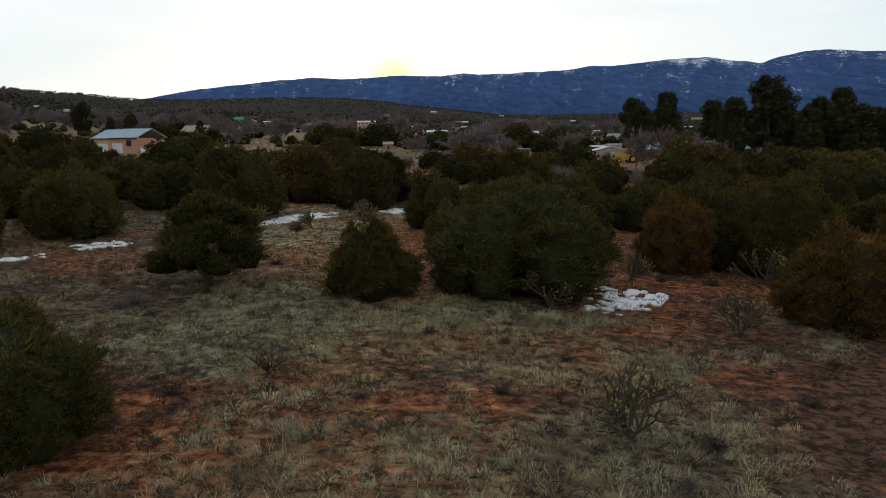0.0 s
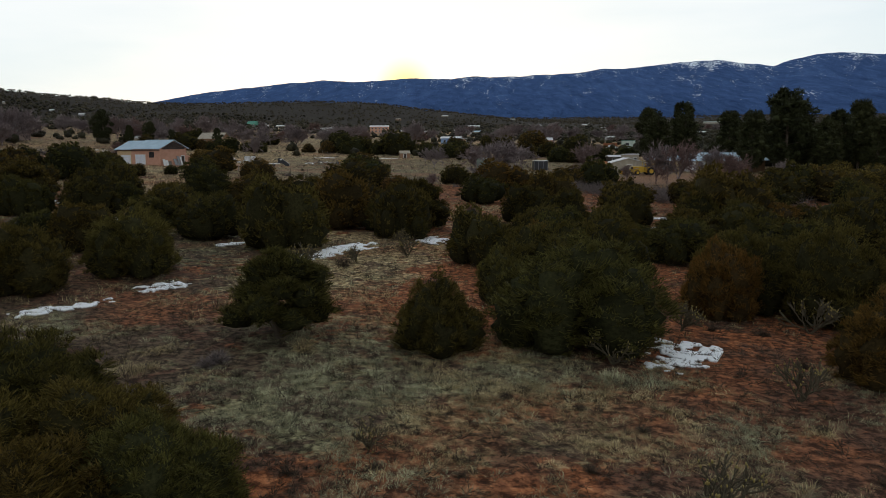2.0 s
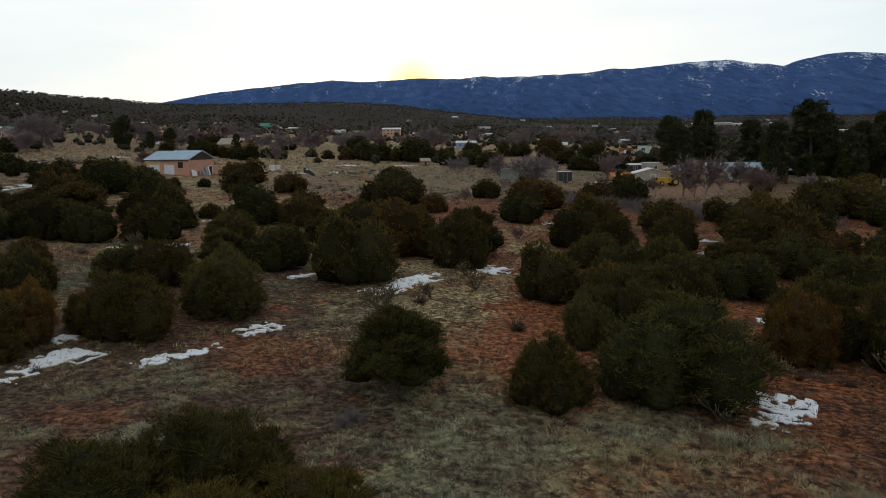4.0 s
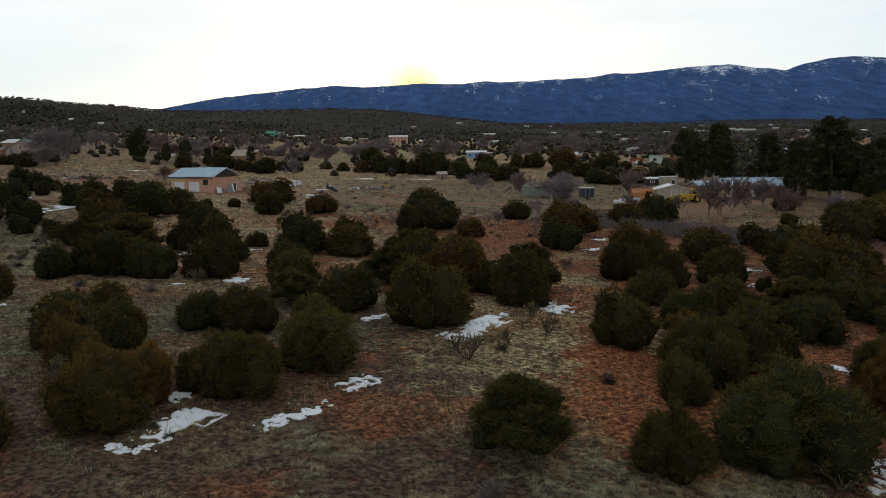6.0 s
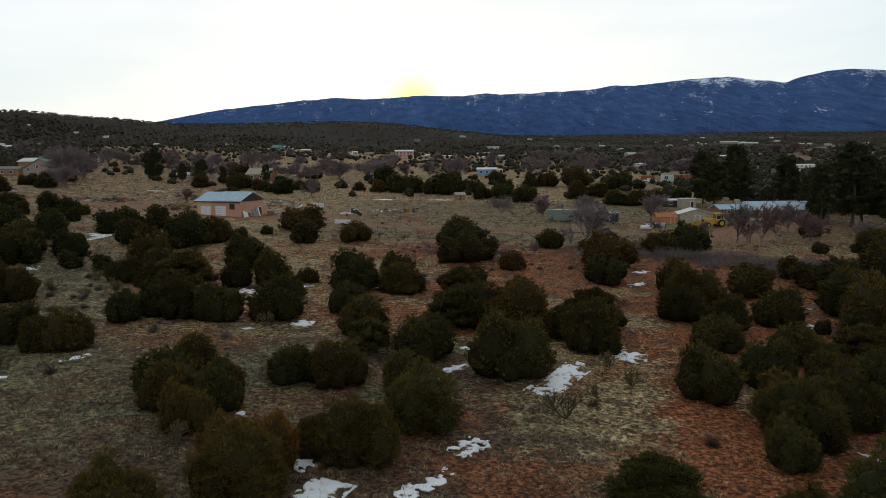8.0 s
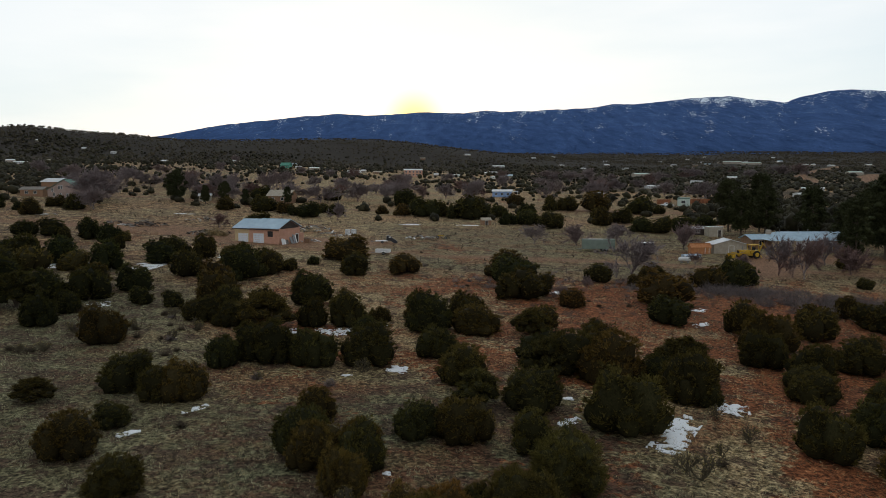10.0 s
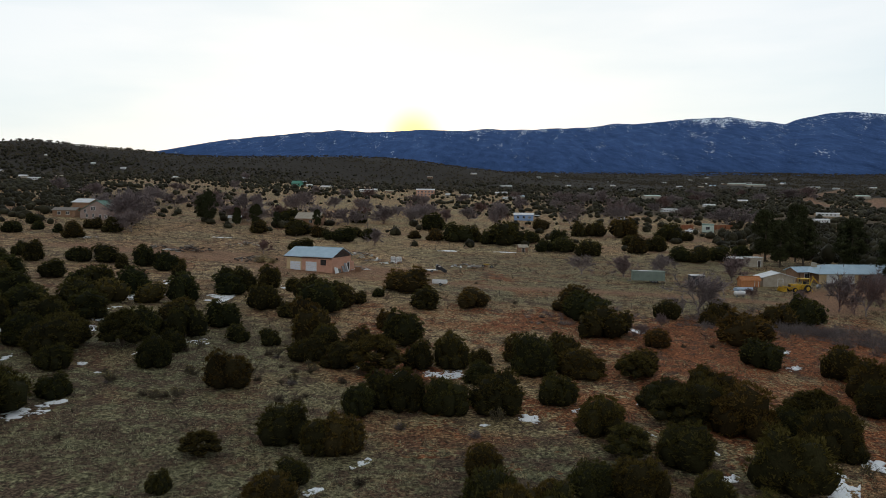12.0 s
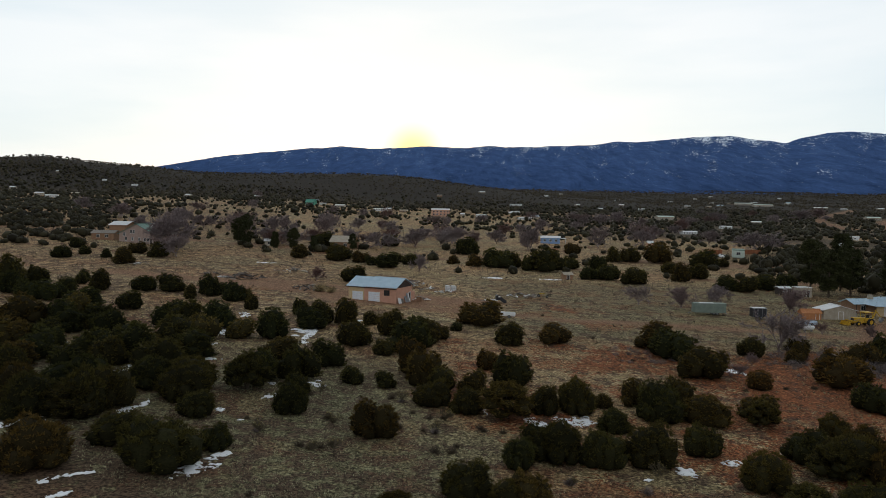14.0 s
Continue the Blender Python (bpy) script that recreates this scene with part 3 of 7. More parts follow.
def juniper_meshes(seed, shape, level, sprigs, fan, length, width):
    """Crown and trunk of a juniper one metre wide and one high."""
    rng = np.random.default_rng(seed)
    d, f = sphere(2 if shape == "open" and level > 1 else level)
    lobes = juniper_lobes(rng, shape)[: 6 if sprigs < 1500 and shape != "open" else None]
    cores, heads, ways = [], [], []
    core = 0.68 if level > 2 else 0.76
    for lx, ly, rad, top, low in lobes:
        lumps = rng.normal(size=(30, 3))
        lumps /= np.linalg.norm(lumps, axis=1, keepdims=True)
        bulge = (np.exp(-((np.arccos(np.clip(d @ lumps.T, -1, 1)) / 0.27) ** 2)) * rng.uniform(0.4, 1.0, 30)).max(1)
        k = 0.66 + 0.44 * bulge + rng.normal(size=len(d)) * 0.04
        mid = low + 0.42 * (top - low)
        z = np.where(d[:, 2] > 0, mid + (top - mid) * d[:, 2] * k, mid + (mid - low) * d[:, 2])
        plan = d[:, :2] / np.sqrt(np.maximum(1 - d[:, 2:] ** 2, 1e-4)) * np.sqrt(np.clip(1 - np.where(d[:, 2:] > 0, d[:, 2:], 0.80 * d[:, 2:]) ** 2, 0, 1))
        v = np.stack([lx + rad * k * plan[:, 0], ly + rad * k * plan[:, 1], z], 1)
        cores.append(((v - (lx, ly, 0)) * (core, core, 0.86 if low < 0.05 else 1.0) + (lx, ly, 0), f))
        a, b, c = (v[f[:, j]] for j in range(3))
        n = np.cross(b - a, c - a)
        area = np.linalg.norm(n, axis=1)
        m = int(sprigs / fan * rad * top / sum(q[2] * q[3] for q in lobes))
        share = area * (0.34 + 0.95 * smooth(n[:, 2] / (area + 1e-9), -0.4, 0.6))  # fewer sprigs on low faces; the darker core showing there stands in for shade
        pick = rng.choice(len(f), m, p=share / share.sum())
        u = rng.dirichlet((1, 1, 1), m)
        heads.append((a[pick] * u[:, :1] + b[pick] * u[:, 1:2] + c[pick] * u[:, 2:] - (lx, ly, 0)) * (0.86, 0.86, 0.93 if low < 0.05 else 1.0) + (lx, ly, 0))
        ways.append((n / (area[:, None] + 1e-9))[pick])
    at, n = np.concatenate(heads), np.concatenate(ways)
    inside = np.zeros(len(at), bool)
    for lx, ly, rad, top, low in lobes:
        inside |= ((at[:, 0] - lx) / rad) ** 2 + ((at[:, 1] - ly) / rad) ** 2 + ((at[:, 2] - low - 0.42 * (top - low)) / (0.56 * (top - low))) ** 2 < 0.20
    at, n = at[~inside], n[~inside]
    axis = 0.8 * n + np.array([0, 0, 0.6]) + 0.25 * rng.normal(size=(len(at), 3))
    at, axis, far = (np.repeat(q, fan, axis=0) for q in (at, axis, rng.uniform(0.5, 1.25, len(at)) * np.where(rng.uniform(size=len(at)) < 0.22, 1.55 if level > 2 else 1.2, 1.0)))
    m = len(at)
    sv, sf = spikes(rng, at + 0.016 * rng.normal(size=(m, 3)), axis + 0.36 * rng.normal(size=(m, 3)), rng.uniform(0.55, 1.1, m) * length * far, rng.uniform(0.6, 1.2, m) * width, 2)
    cv, cf = join(cores + [(sv, sf)])
    lo, hi = np.percentile(sv, 1.5, axis=0), np.percentile(sv, 98.5, axis=0)
    cv[:, :2] = (cv[:, :2] - (lo + hi)[:2] / 2) / (hi - lo)[:2]
    cv[:, 2] = np.maximum(cv[:, 2] / hi[2], 0.01)
    crown = mesh_of("crown", cv, cf, [SHADED_CORE, JUNIPER])
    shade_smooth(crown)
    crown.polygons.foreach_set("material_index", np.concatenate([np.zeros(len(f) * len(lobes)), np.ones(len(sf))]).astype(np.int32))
    limbs = []
    for k in range(4):
        a = k * 1.6 + rng.uniform(-0.3, 0.3)
        e = np.array([0.26 * math.cos(a), 0.26 * math.sin(a), rng.uniform(0.35, 0.5)])
        limbs.append(mesh_of("limb", *tube([(0.01 * math.cos(a), 0.01 * math.sin(a), 0.06), (0.06 * math.cos(a), 0.06 * math.sin(a), 0.16), e * 0.6 + (0, 0, 0.08), e], [0.024, 0.022, 0.015, 0.005]), [BARK]))
    trunk = mesh_of("trunk", *tube([(0, 0, -0.05), (0.015, 0.01, 0.2), (-0.01, 0.015, 0.42), (0, 0, 0.88 if shape == "open" else 0.6)], [0.042, 0.034, 0.02, 0.005]), [BARK])
    return crown, trunk, limbs


def place_copies(first, key, make, m, size=(1, 1, 1)):
    """The first of a kind is built, the others are copies of it that share its meshes."""
    if key in first:
        ob = copy_thing(first[key], m)
    else:
        ob = first[key] = make(key)
        ob.matrix_basis = m
    ob.scale = size
    return ob


def build_junipers():
    shapes = ("round", "lumpy", "round", "lumpy", "cone", "round", "lumpy", "open")
    rng = random.Random(4)
    first = {}

    def make(key):
        k, close = key
        crown, trunk, limbs = juniper_meshes(k + 1, shapes[k], *((3, 18000, 18, 0.044, 0.0046), (2, 4600, 9, 0.056, 0.0098), (2, 1300, 4, 0.066, 0.021), (3, 27000, 24, 0.044, 0.0040))[close])
        ob = new("juniper")
        tagged(ob, "dense dark green juniper bush on red soil", "juniper", "scattered junipers")
        link("crown", crown, ob)
        link("trunk", trunk, ob, "shaggy grey-brown trunk")
        for me in limbs:
            link("limb", me, ob)
        return ob

    fill = [(rng.uniform(-140, -88), rng.uniform(66, 132), rng.uniform(3.6, 6.8), rng.uniform(2.6, 4.4)) for _ in range(14)]
    fill += [(rng.uniform(24, 60), rng.uniform(42, 104), rng.uniform(3.0, 6.0), rng.uniform(2.4, 4.2)) for _ in range(38)]
    fill += [(rng.uniform(60, 135), rng.uniform(112, 160), rng.uniform(4.0, 7.0), rng.uniform(3.0, 5.0)) for _ in range(46)]
    # seedlings that have grown up against the older bushes
    for group in JUNIPERS:
        for x, y, wide, tall in group:
            chance = 0.12 if x < -95 and y < 180 else 0.0
            if rng.random() < chance:
                a = rng.uniform(0, 6.28)
                fill.append((x + 0.62 * wide * math.cos(a), y + 0.62 * wide * math.sin(a), wide * rng.uniform(0.55, 0.9), tall * rng.uniform(0.5, 0.85)))
    fill.sort(key=lambda q: math.hypot(q[0] + 20, q[1]))
    placed = sum(len(g) for g in JUNIPERS)
    for group in (*JUNIPERS, fill[: max(0, 296 - placed)]):
        for x, y, wide, tall in group:
            tall = min(max(tall, (0.62 if y > 20 else 0.55) * wide), 1.05 * wide)
            k = 4 if tall > 1.12 * wide or (y < 30 and abs(x) < 1) else 7 if y < 30 and -7 < x < -6 else rng.choice([0, 2, 5] if y < 20 else [0, 1, 2, 3, 5, 6] if y > 90 else [0, 1, 2, 3, 5, 6, 0, 1, 2, 3, 5, 6, 7])
            ob = place_copies(first, (k, 3 if y < 20 else 0 if y < 42 else 1 if y < 88 else 2), make, pose(x, y, land(x, y) - 0.08, 0, 0, rng.uniform(0, 360)), (wide, wide, tall))
            m = float(meadow(np.float64(x), np.float64(y)))
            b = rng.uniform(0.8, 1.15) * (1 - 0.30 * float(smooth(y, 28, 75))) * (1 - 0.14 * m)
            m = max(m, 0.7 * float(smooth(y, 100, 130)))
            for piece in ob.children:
                if piece.name.startswith("crown"):  # browner on the red side; darker with distance and on the meadow side
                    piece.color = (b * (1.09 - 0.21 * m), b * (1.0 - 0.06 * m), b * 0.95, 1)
            if tall < 1.4:
                ob["label"] = "low dark green juniper seedling on dry ground"
            elif k == 4:
                ob["label"] = "upright conical dark green juniper on red soil"
            elif k == 7:
                ob["label"] = "open ragged juniper with gaps between its boughs"
    # the others stand too close together to be told apart
    pieces, tints = [], []
    for i, (x, y, wide, tall) in enumerate(fill[max(0, 296 - placed):]):
        me = next(c for c in first[(i % 4, 2)].children if c.name.startswith("crown")).data
        v, f = np.zeros(len(me.vertices) * 3), np.zeros(len(me.polygons) * 3, np.int32)
        me.vertices.foreach_get("co", v)
        me.loops.foreach_get("vertex_index", f)
        a = rng.uniform(0, 6.28)
        v = v.reshape(-1, 3) * (wide, wide, max(tall, 0.66 * wide))
        turn = np.array([[math.cos(a), math.sin(a), 0], [-math.sin(a), math.cos(a), 0], [0, 0, 1]])
        pieces.append((v @ turn + (x, y, land(x, y) - 0.08), f.reshape(-1, 3)))
        m = np.zeros(len(me.polygons), np.int32)
        me.polygons.foreach_get("material_index", m)
        tints.append(m)
    me = mesh_of("juniper_stand", *join(pieces), [SHADED_CORE, JUNIPER])
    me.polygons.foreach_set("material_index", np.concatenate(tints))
    shade_smooth(me)
    tagged(new("juniper_stand", me), "dense stands of dark green junipers", "woods", kind="stuff")


JUNIPERS = (
    [
        (-7.4, 12.6, 3.4, 2.3), (-5.6, 13.9, 3.4, 2.3), (-9.6, 14.2, 3.8, 2.6), (-12.6, 15.4, 4.2, 2.9), (-7.6, 15.6, 3.6, 2.4), (-10.6, 17.6, 4.4, 3),
        (16.3, 25.2, 4.1, 3.2), (-30, 27.3, 3.7, 3.1), (0, 27.7, 3.2, 2.8), (-6.4, 28.9, 4.1, 3.5), (5.9, 29.7, 6.5, 3.9), (-25.8, 30.7, 4.2, 3.5),
        (-26.5, 33.3, 3.8, 3), (-25.2, 34, 2.9, 3.2), (18.8, 35.1, 4.7, 4.6), (13.7, 35.6, 3.4, 3.9), (-20.5, 35.9, 4.2, 3.4), (-23.2, 36.1, 2, 2.3),
        (3.2, 36.6, 2.7, 2.6), (-44.5, 37.5, 3.2, 2.2), (15.7, 37.7, 5, 4), (-31.2, 38.9, 2.8, 3.1), (5.5, 40.5, 4.6, 3.6), (-17.3, 41.1, 4.7, 3.7),
    ],
    [
        (-60.3, 42.4, 1.1, 0.8), (-30.6, 42.5, 3.1, 3.2), (-49.9, 42.7, 3.9, 2.9), (-33.7, 42.9, 3.6, 3.2), (9.1, 43.6, 4.3, 3.9), (11.4, 43.8, 2.7, 3.2),
        (5.9, 43.9, 3.7, 3.2), (-31.1, 44.8, 3.1, 2.7), (-35.1, 45.3, 3.7, 3.1), (-58.6, 45.6, 1.6, 1.6), (-19, 47.1, 3, 3.1), (2.5, 48.1, 4.4, 3.8),
        (-49.8, 48.5, 2.5, 1.8), (-23.9, 48.8, 4, 3.2), (-27.4, 49.2, 3.3, 2.5), (16.8, 51.4, 5, 3), (8, 51.7, 3.8, 3.6), (-11.1, 51.9, 5.7, 5.1),
        (-35.3, 52.2, 2.9, 2.5), (13.1, 52.9, 3, 2.6), (-58.2, 53.2, 3, 1.9), (-49.1, 54.9, 2.9, 2.8), (-47.1, 55.5, 3.7, 3.2), (-18.1, 56.5, 4.6, 3.4),
    ],
    [
        (-22.7, 57.5, 3.6, 2.9), (-52.5, 57.5, 4.3, 3.3), (-90.6, 57.7, 5.7, 4.3), (13.2, 58.5, 3.8, 3.2), (15.6, 58.5, 2.8, 1.9), (32.5, 59.1, 5.5, 4.7),
        (-2.7, 59.3, 2.7, 2.5), (20, 60.3, 4.4, 3), (-80.3, 60.4, 6.7, 4.6), (-3.5, 61.1, 5.1, 4.7), (7.9, 61.9, 4.3, 2.7),
        (-23.7, 63.6, 4.6, 3.6), (22.3, 64.4, 4.1, 4.7), (8.9, 64.9, 4, 2.4), (-4.8, 65.5, 4.8, 3), (-9.6, 65.8, 5.8, 5), (-47.1, 65.9, 3.2, 3.1),
        (-87, 66.1, 4.8, 2.9), (-77.4, 66.2, 3.1, 2.4), (25.1, 66.4, 7.4, 6.2), (-2.3, 66.9, 5.2, 4.4), (-15.3, 67.4, 4.7, 3.6), (-38.5, 67.7, 4.4, 3.7),
    ],
    [
        (-42.8, 68.4, 4.3, 4.1), (-12.8, 68.6, 5.7, 4.2), (-45, 68.8, 3.7, 3.5), (-0.9, 69.2, 2.2, 2.6), (11.5, 69.2, 4.4, 3.8), (-33.4, 69.3, 5.7, 4.1),
        (20.9, 69.4, 1.5, 1.5), (-42.6, 71, 3.2, 2.8), (-99, 71.5, 6, 4.5), (-93.8, 72.1, 4.9, 5.2), (-15.3, 72.5, 5.1, 3),
        (-62, 72.9, 4.8, 4), (18, 73, 5.3, 3.8), (-26.6, 73.3, 3.9, 3.1), (-8.6, 73.9, 5.2, 3.6), (8.5, 74.2, 4.8, 3.8), (31.8, 74.5, 5.9, 4.3),
        (-82.6, 75.9, 4, 2.8), (-92.4, 76.1, 5.1, 4.6), (-103.5, 76.9, 4.5, 4.1), (34.9, 77.1, 2.4, 1.7), (29.2, 77.9, 7.8, 4.7), (-72.7, 79.4, 3.8, 3.7),
    ],
    [
        (36.1, 79.9, 2.2, 1.6), (-34.6, 80.1, 3.8, 2.7), (11.7, 80.5, 5.9, 5), (-97.7, 81.1, 5.4, 4.6),
        (-85.8, 81.4, 6.5, 4.4), (-7.9, 81.8, 3.7, 2.9), (-47.1, 82.9, 6.2, 4.5), (-51.9, 84.8, 4.3, 3), (-91.2, 85, 5, 3.8), (32.2, 85.4, 6.5, 4.1),
        (-15.2, 85.6, 4.2, 3.3), (-21.9, 85.6, 5.6, 3.4), (-27.6, 85.7, 6, 4.8), (-42, 86, 3.6, 3.7), (-86.7, 86.3, 5.7, 3.9), (-56.3, 86.7, 4.4, 3),
        (-37.9, 86.8, 4.4, 4.6), (-73.4, 87.2, 3.2, 2.9), (-80.1, 87.6, 5.1, 4.7), (20.4, 88.4, 4.9, 4), (-110.8, 88.5, 3.7, 4.2), (-14.3, 88.6, 5, 3),
    ],
    [
        (-34.8, 89.8, 1.9, 1.6), (-33.7, 89.8, 2, 2), (12.5, 90.2, 4.2, 4.5), (-29.4, 92.1, 4.1, 3.5), (-106.9, 93, 4.6, 3.1), (34.8, 93, 5.9, 4),
        (-23.1, 93.2, 4.3, 3.7), (-51, 93.4, 3.8, 3.4), (-80, 93.6, 5.3, 4.5), (-55.3, 94.1, 3.9, 3.3), (-94.6, 94.2, 7, 4.2), (-13.2, 94.3, 2, 1.4),
        (-62.8, 94.7, 3, 2.3), (-101.1, 94.9, 4.7, 4), (-67.6, 95.5, 3.1, 2.6), (5.2, 95.6, 5.9, 3.6), (-75.2, 96.2, 5.6, 4.5), (-99.2, 98.2, 6, 5.1),
        (-57.7, 98.3, 5.6, 4.7), (-113.9, 98.6, 5.7, 3.9), (-44.5, 99.3, 5.7, 4.8), (-106.8, 100.7, 5.8, 3.9),
    ],
    [
        (-59.5, 104, 5.1, 5.6), (-93.5, 104.3, 5.1, 3.5), (-72.9, 105.3, 4.7, 4.1), (-6.9, 105.7, 4, 2.8), (-116.6, 106.4, 4.4, 3.7), (-80, 107.2, 5.3, 3.7),
        (49.5, 107.3, 7.4, 5), (-103.7, 107.9, 6.2, 4.2), (-123, 108.2, 5.3, 4.1), (-48, 109.1, 3.5, 3), (8.2, 110.2, 8.3, 5),
        (53.5, 111.4, 6.1, 5.8), (-14.3, 111.4, 6.9, 4.6), (-120, 111.5, 5.1, 3.5), (58.3, 111.6, 7.7, 5.2), (-99.3, 114, 7.4, 4.5), (-10.9, 114.6, 4.6, 3.7),
        (-64.8, 116, 3.6, 2.6), (-113.3, 118.2, 6.3, 4.4), (-119.9, 119.7, 5.4, 4), (-61, 119.9, 8.2, 5.8),
    ],
    [
        (-70.7, 122.4, 5.6, 4.5), (-116.6, 123.7, 6, 4.6), (-85.8, 124.3, 5.5, 5.4), (-131.1, 124.6, 7.6, 5.1), (-13.8, 125.5, 8.1, 4.8),
        (-101.4, 126.2, 6.1, 5.7), (7.6, 126.3, 3, 2.3), (-124.8, 126.6, 6.2, 4.2), (21, 127.9, 6.1, 3.8), (-58.1, 128.4, 4.6, 4.3),
        (26.6, 129.1, 6.7, 5.4), (-106.4, 129.5, 6.5, 4.7), (1.7, 130.5, 4.6, 3.5), (10.4, 130.6, 3.1, 3.6), (-43, 131.1, 5.9, 4.1), (-98.1, 131.8, 6.8, 5),
        (-59.6, 131.9, 5.1, 4.3), (51.4, 132, 3.1, 2.1), (-55.9, 133.1, 3.1, 2.3), (60, 133.6, 4.6, 3.9), (-14.7, 133.8, 7.7, 5), (-66.1, 134.3, 5.6, 4.8),
    ],
    [
        (-34.4, 134.8, 5.9, 3.6), (-81.3, 137.4, 6.5, 4.4), (13.3, 137.5, 4.4, 3), (-53, 142.8, 2.4, 1.8), (-128.9, 143.3, 7.2, 4.3), (-80.6, 143.5, 5.2, 4.9),
        (-70.6, 144.2, 3, 2.9), (-75.8, 144.7, 4.9, 5.1), (-120.8, 145.9, 4.9, 3.9), (-47.3, 151, 8.4, 5.3), (-144.9, 151.7, 6.1, 4.1), (-86.3, 151.9, 3.4, 3.9),
        (-141.6, 152.3, 6.1, 4.2), (-98.2, 154.4, 3.1, 3.5), (-153, 157.6, 4.8, 5.5), (-142.3, 161.3, 4.5, 3.8), (-115.1, 165.1, 3.3, 3.8), (-157.8, 165.4, 7.4, 7.6),
        (-105.1, 166.2, 5.3, 4.6), (-138.6, 169.8, 5.3, 5), (-113.1, 172.6, 5.8, 5.1), (-129.5, 173.9, 6, 3.6), (-156.8, 175.2, 5.2, 4.2), (-111.6, 175.4, 4.2, 2.9),
    ],
    [
        (-123.4, 175.8, 7, 4.4), (-147.1, 177.8, 2.8, 3.7), (-148.4, 181.6, 3.2, 3.3), (-84.1, 218.6, 7.6, 4.6), (-158, 225.3, 6.4, 5.3), (-180.1, 230.3, 5.8, 3.9),
        (41.3, 233.8, 7.3, 5.2), (35.9, 236.4, 7.4, 5), (-169.2, 237.6, 3.4, 3.1), (50.4, 240.1, 7.5, 5.1), (7.4, 243.1, 8.4, 5.7), (-179.2, 243.1, 3.8, 3.1),
        (59.7, 246.3, 6.6, 4.9), (-157, 250.5, 6.7, 5.3), (-6.2, 252.3, 5.9, 4.5), (0.6, 253.3, 7.9, 5.4), (27, 255.6, 6.8, 6.7), (-167.1, 258.3, 6.1, 4.1),
        (-191.7, 262.5, 5, 3.8), (-77.9, 263.6, 8.3, 5.6), (36.6, 266.8, 8.3, 5.6), (-84.4, 269.3, 5.1, 3.6), (-25.1, 274.4, 5.2, 6.3), (-18.6, 275.1, 12.9, 8.8),
    ],
    [
        (-89.4, 275.3, 6.1, 4.5), (-70, 277.1, 6.5, 4.4), (-97.8, 278.1, 9.6, 6.5), (-113.7, 280.6, 7.5, 5.1), (-36.5, 282.2, 11.1, 7.5), (30.8, 282.3, 6.6, 4.5),
        (-30.9, 283.2, 8, 6.4), (-45.3, 283.7, 6.7, 4.7), (-76.5, 284.4, 5.4, 3.8), (-7.4, 284.5, 6.7, 4.9), (4.4, 288.2, 6.8, 5.6), (-53.7, 288.3, 5, 3.4),
        (53.2, 310, 11.1, 7.5), (62.3, 313.1, 4.9, 3.7), (17, 320.6, 6.5, 6.8), (25.2, 323.9, 9.1, 6.8), (37.8, 324, 12.6, 8.9), (-47.3, 332.3, 10.4, 8),
        (-114.7, 335.6, 10, 6.8), (4.5, 351.2, 8.2, 5.6), (-85, 357, 8.4, 5.7),
    ],
)

build_ground()
build_mountain()
build_junipers()


# ---------------------------------------------------------------- grass, shrubs and snow
STRAW = foliage("dry_grass", [(0.0, (0.40, 0.32, 0.195)), (1.0, (0.42, 0.335, 0.205))], 0.7, 0.9, 0.05, mottle=0.8)
GREY_GRASS = foliage("weathered_grass", [(0.0, (0.335, 0.325, 0.225)), (1.0, (0.355, 0.345, 0.24))], 0.7, 0.9, 0.05, mottle=0.8)
SNAKEWEED = foliage("grey_brown_brush", [(0.0, (0.075, 0.062, 0.052)), (1.0, (0.11, 0.085, 0.068))], 0.6, 0.95, 0.02)
THICKET = foliage("grey_bare_brush", [(0.0, (0.185, 0.160, 0.170)), (1.0, (0.21, 0.175, 0.185))], 0.55, 0.95, 0.02)
CHOLLA = surface("cholla_stems", (0.085, 0.07, 0.045), (0.15, 0.125, 0.08), 12, 60, 0.9, grime=0.45, bump=0.8)
CHOLLA_FRUIT = surface("cholla_fruit", (0.27, 0.21, 0.06), (0.38, 0.30, 0.10), 20, 60, 0.7, bump=0.3)


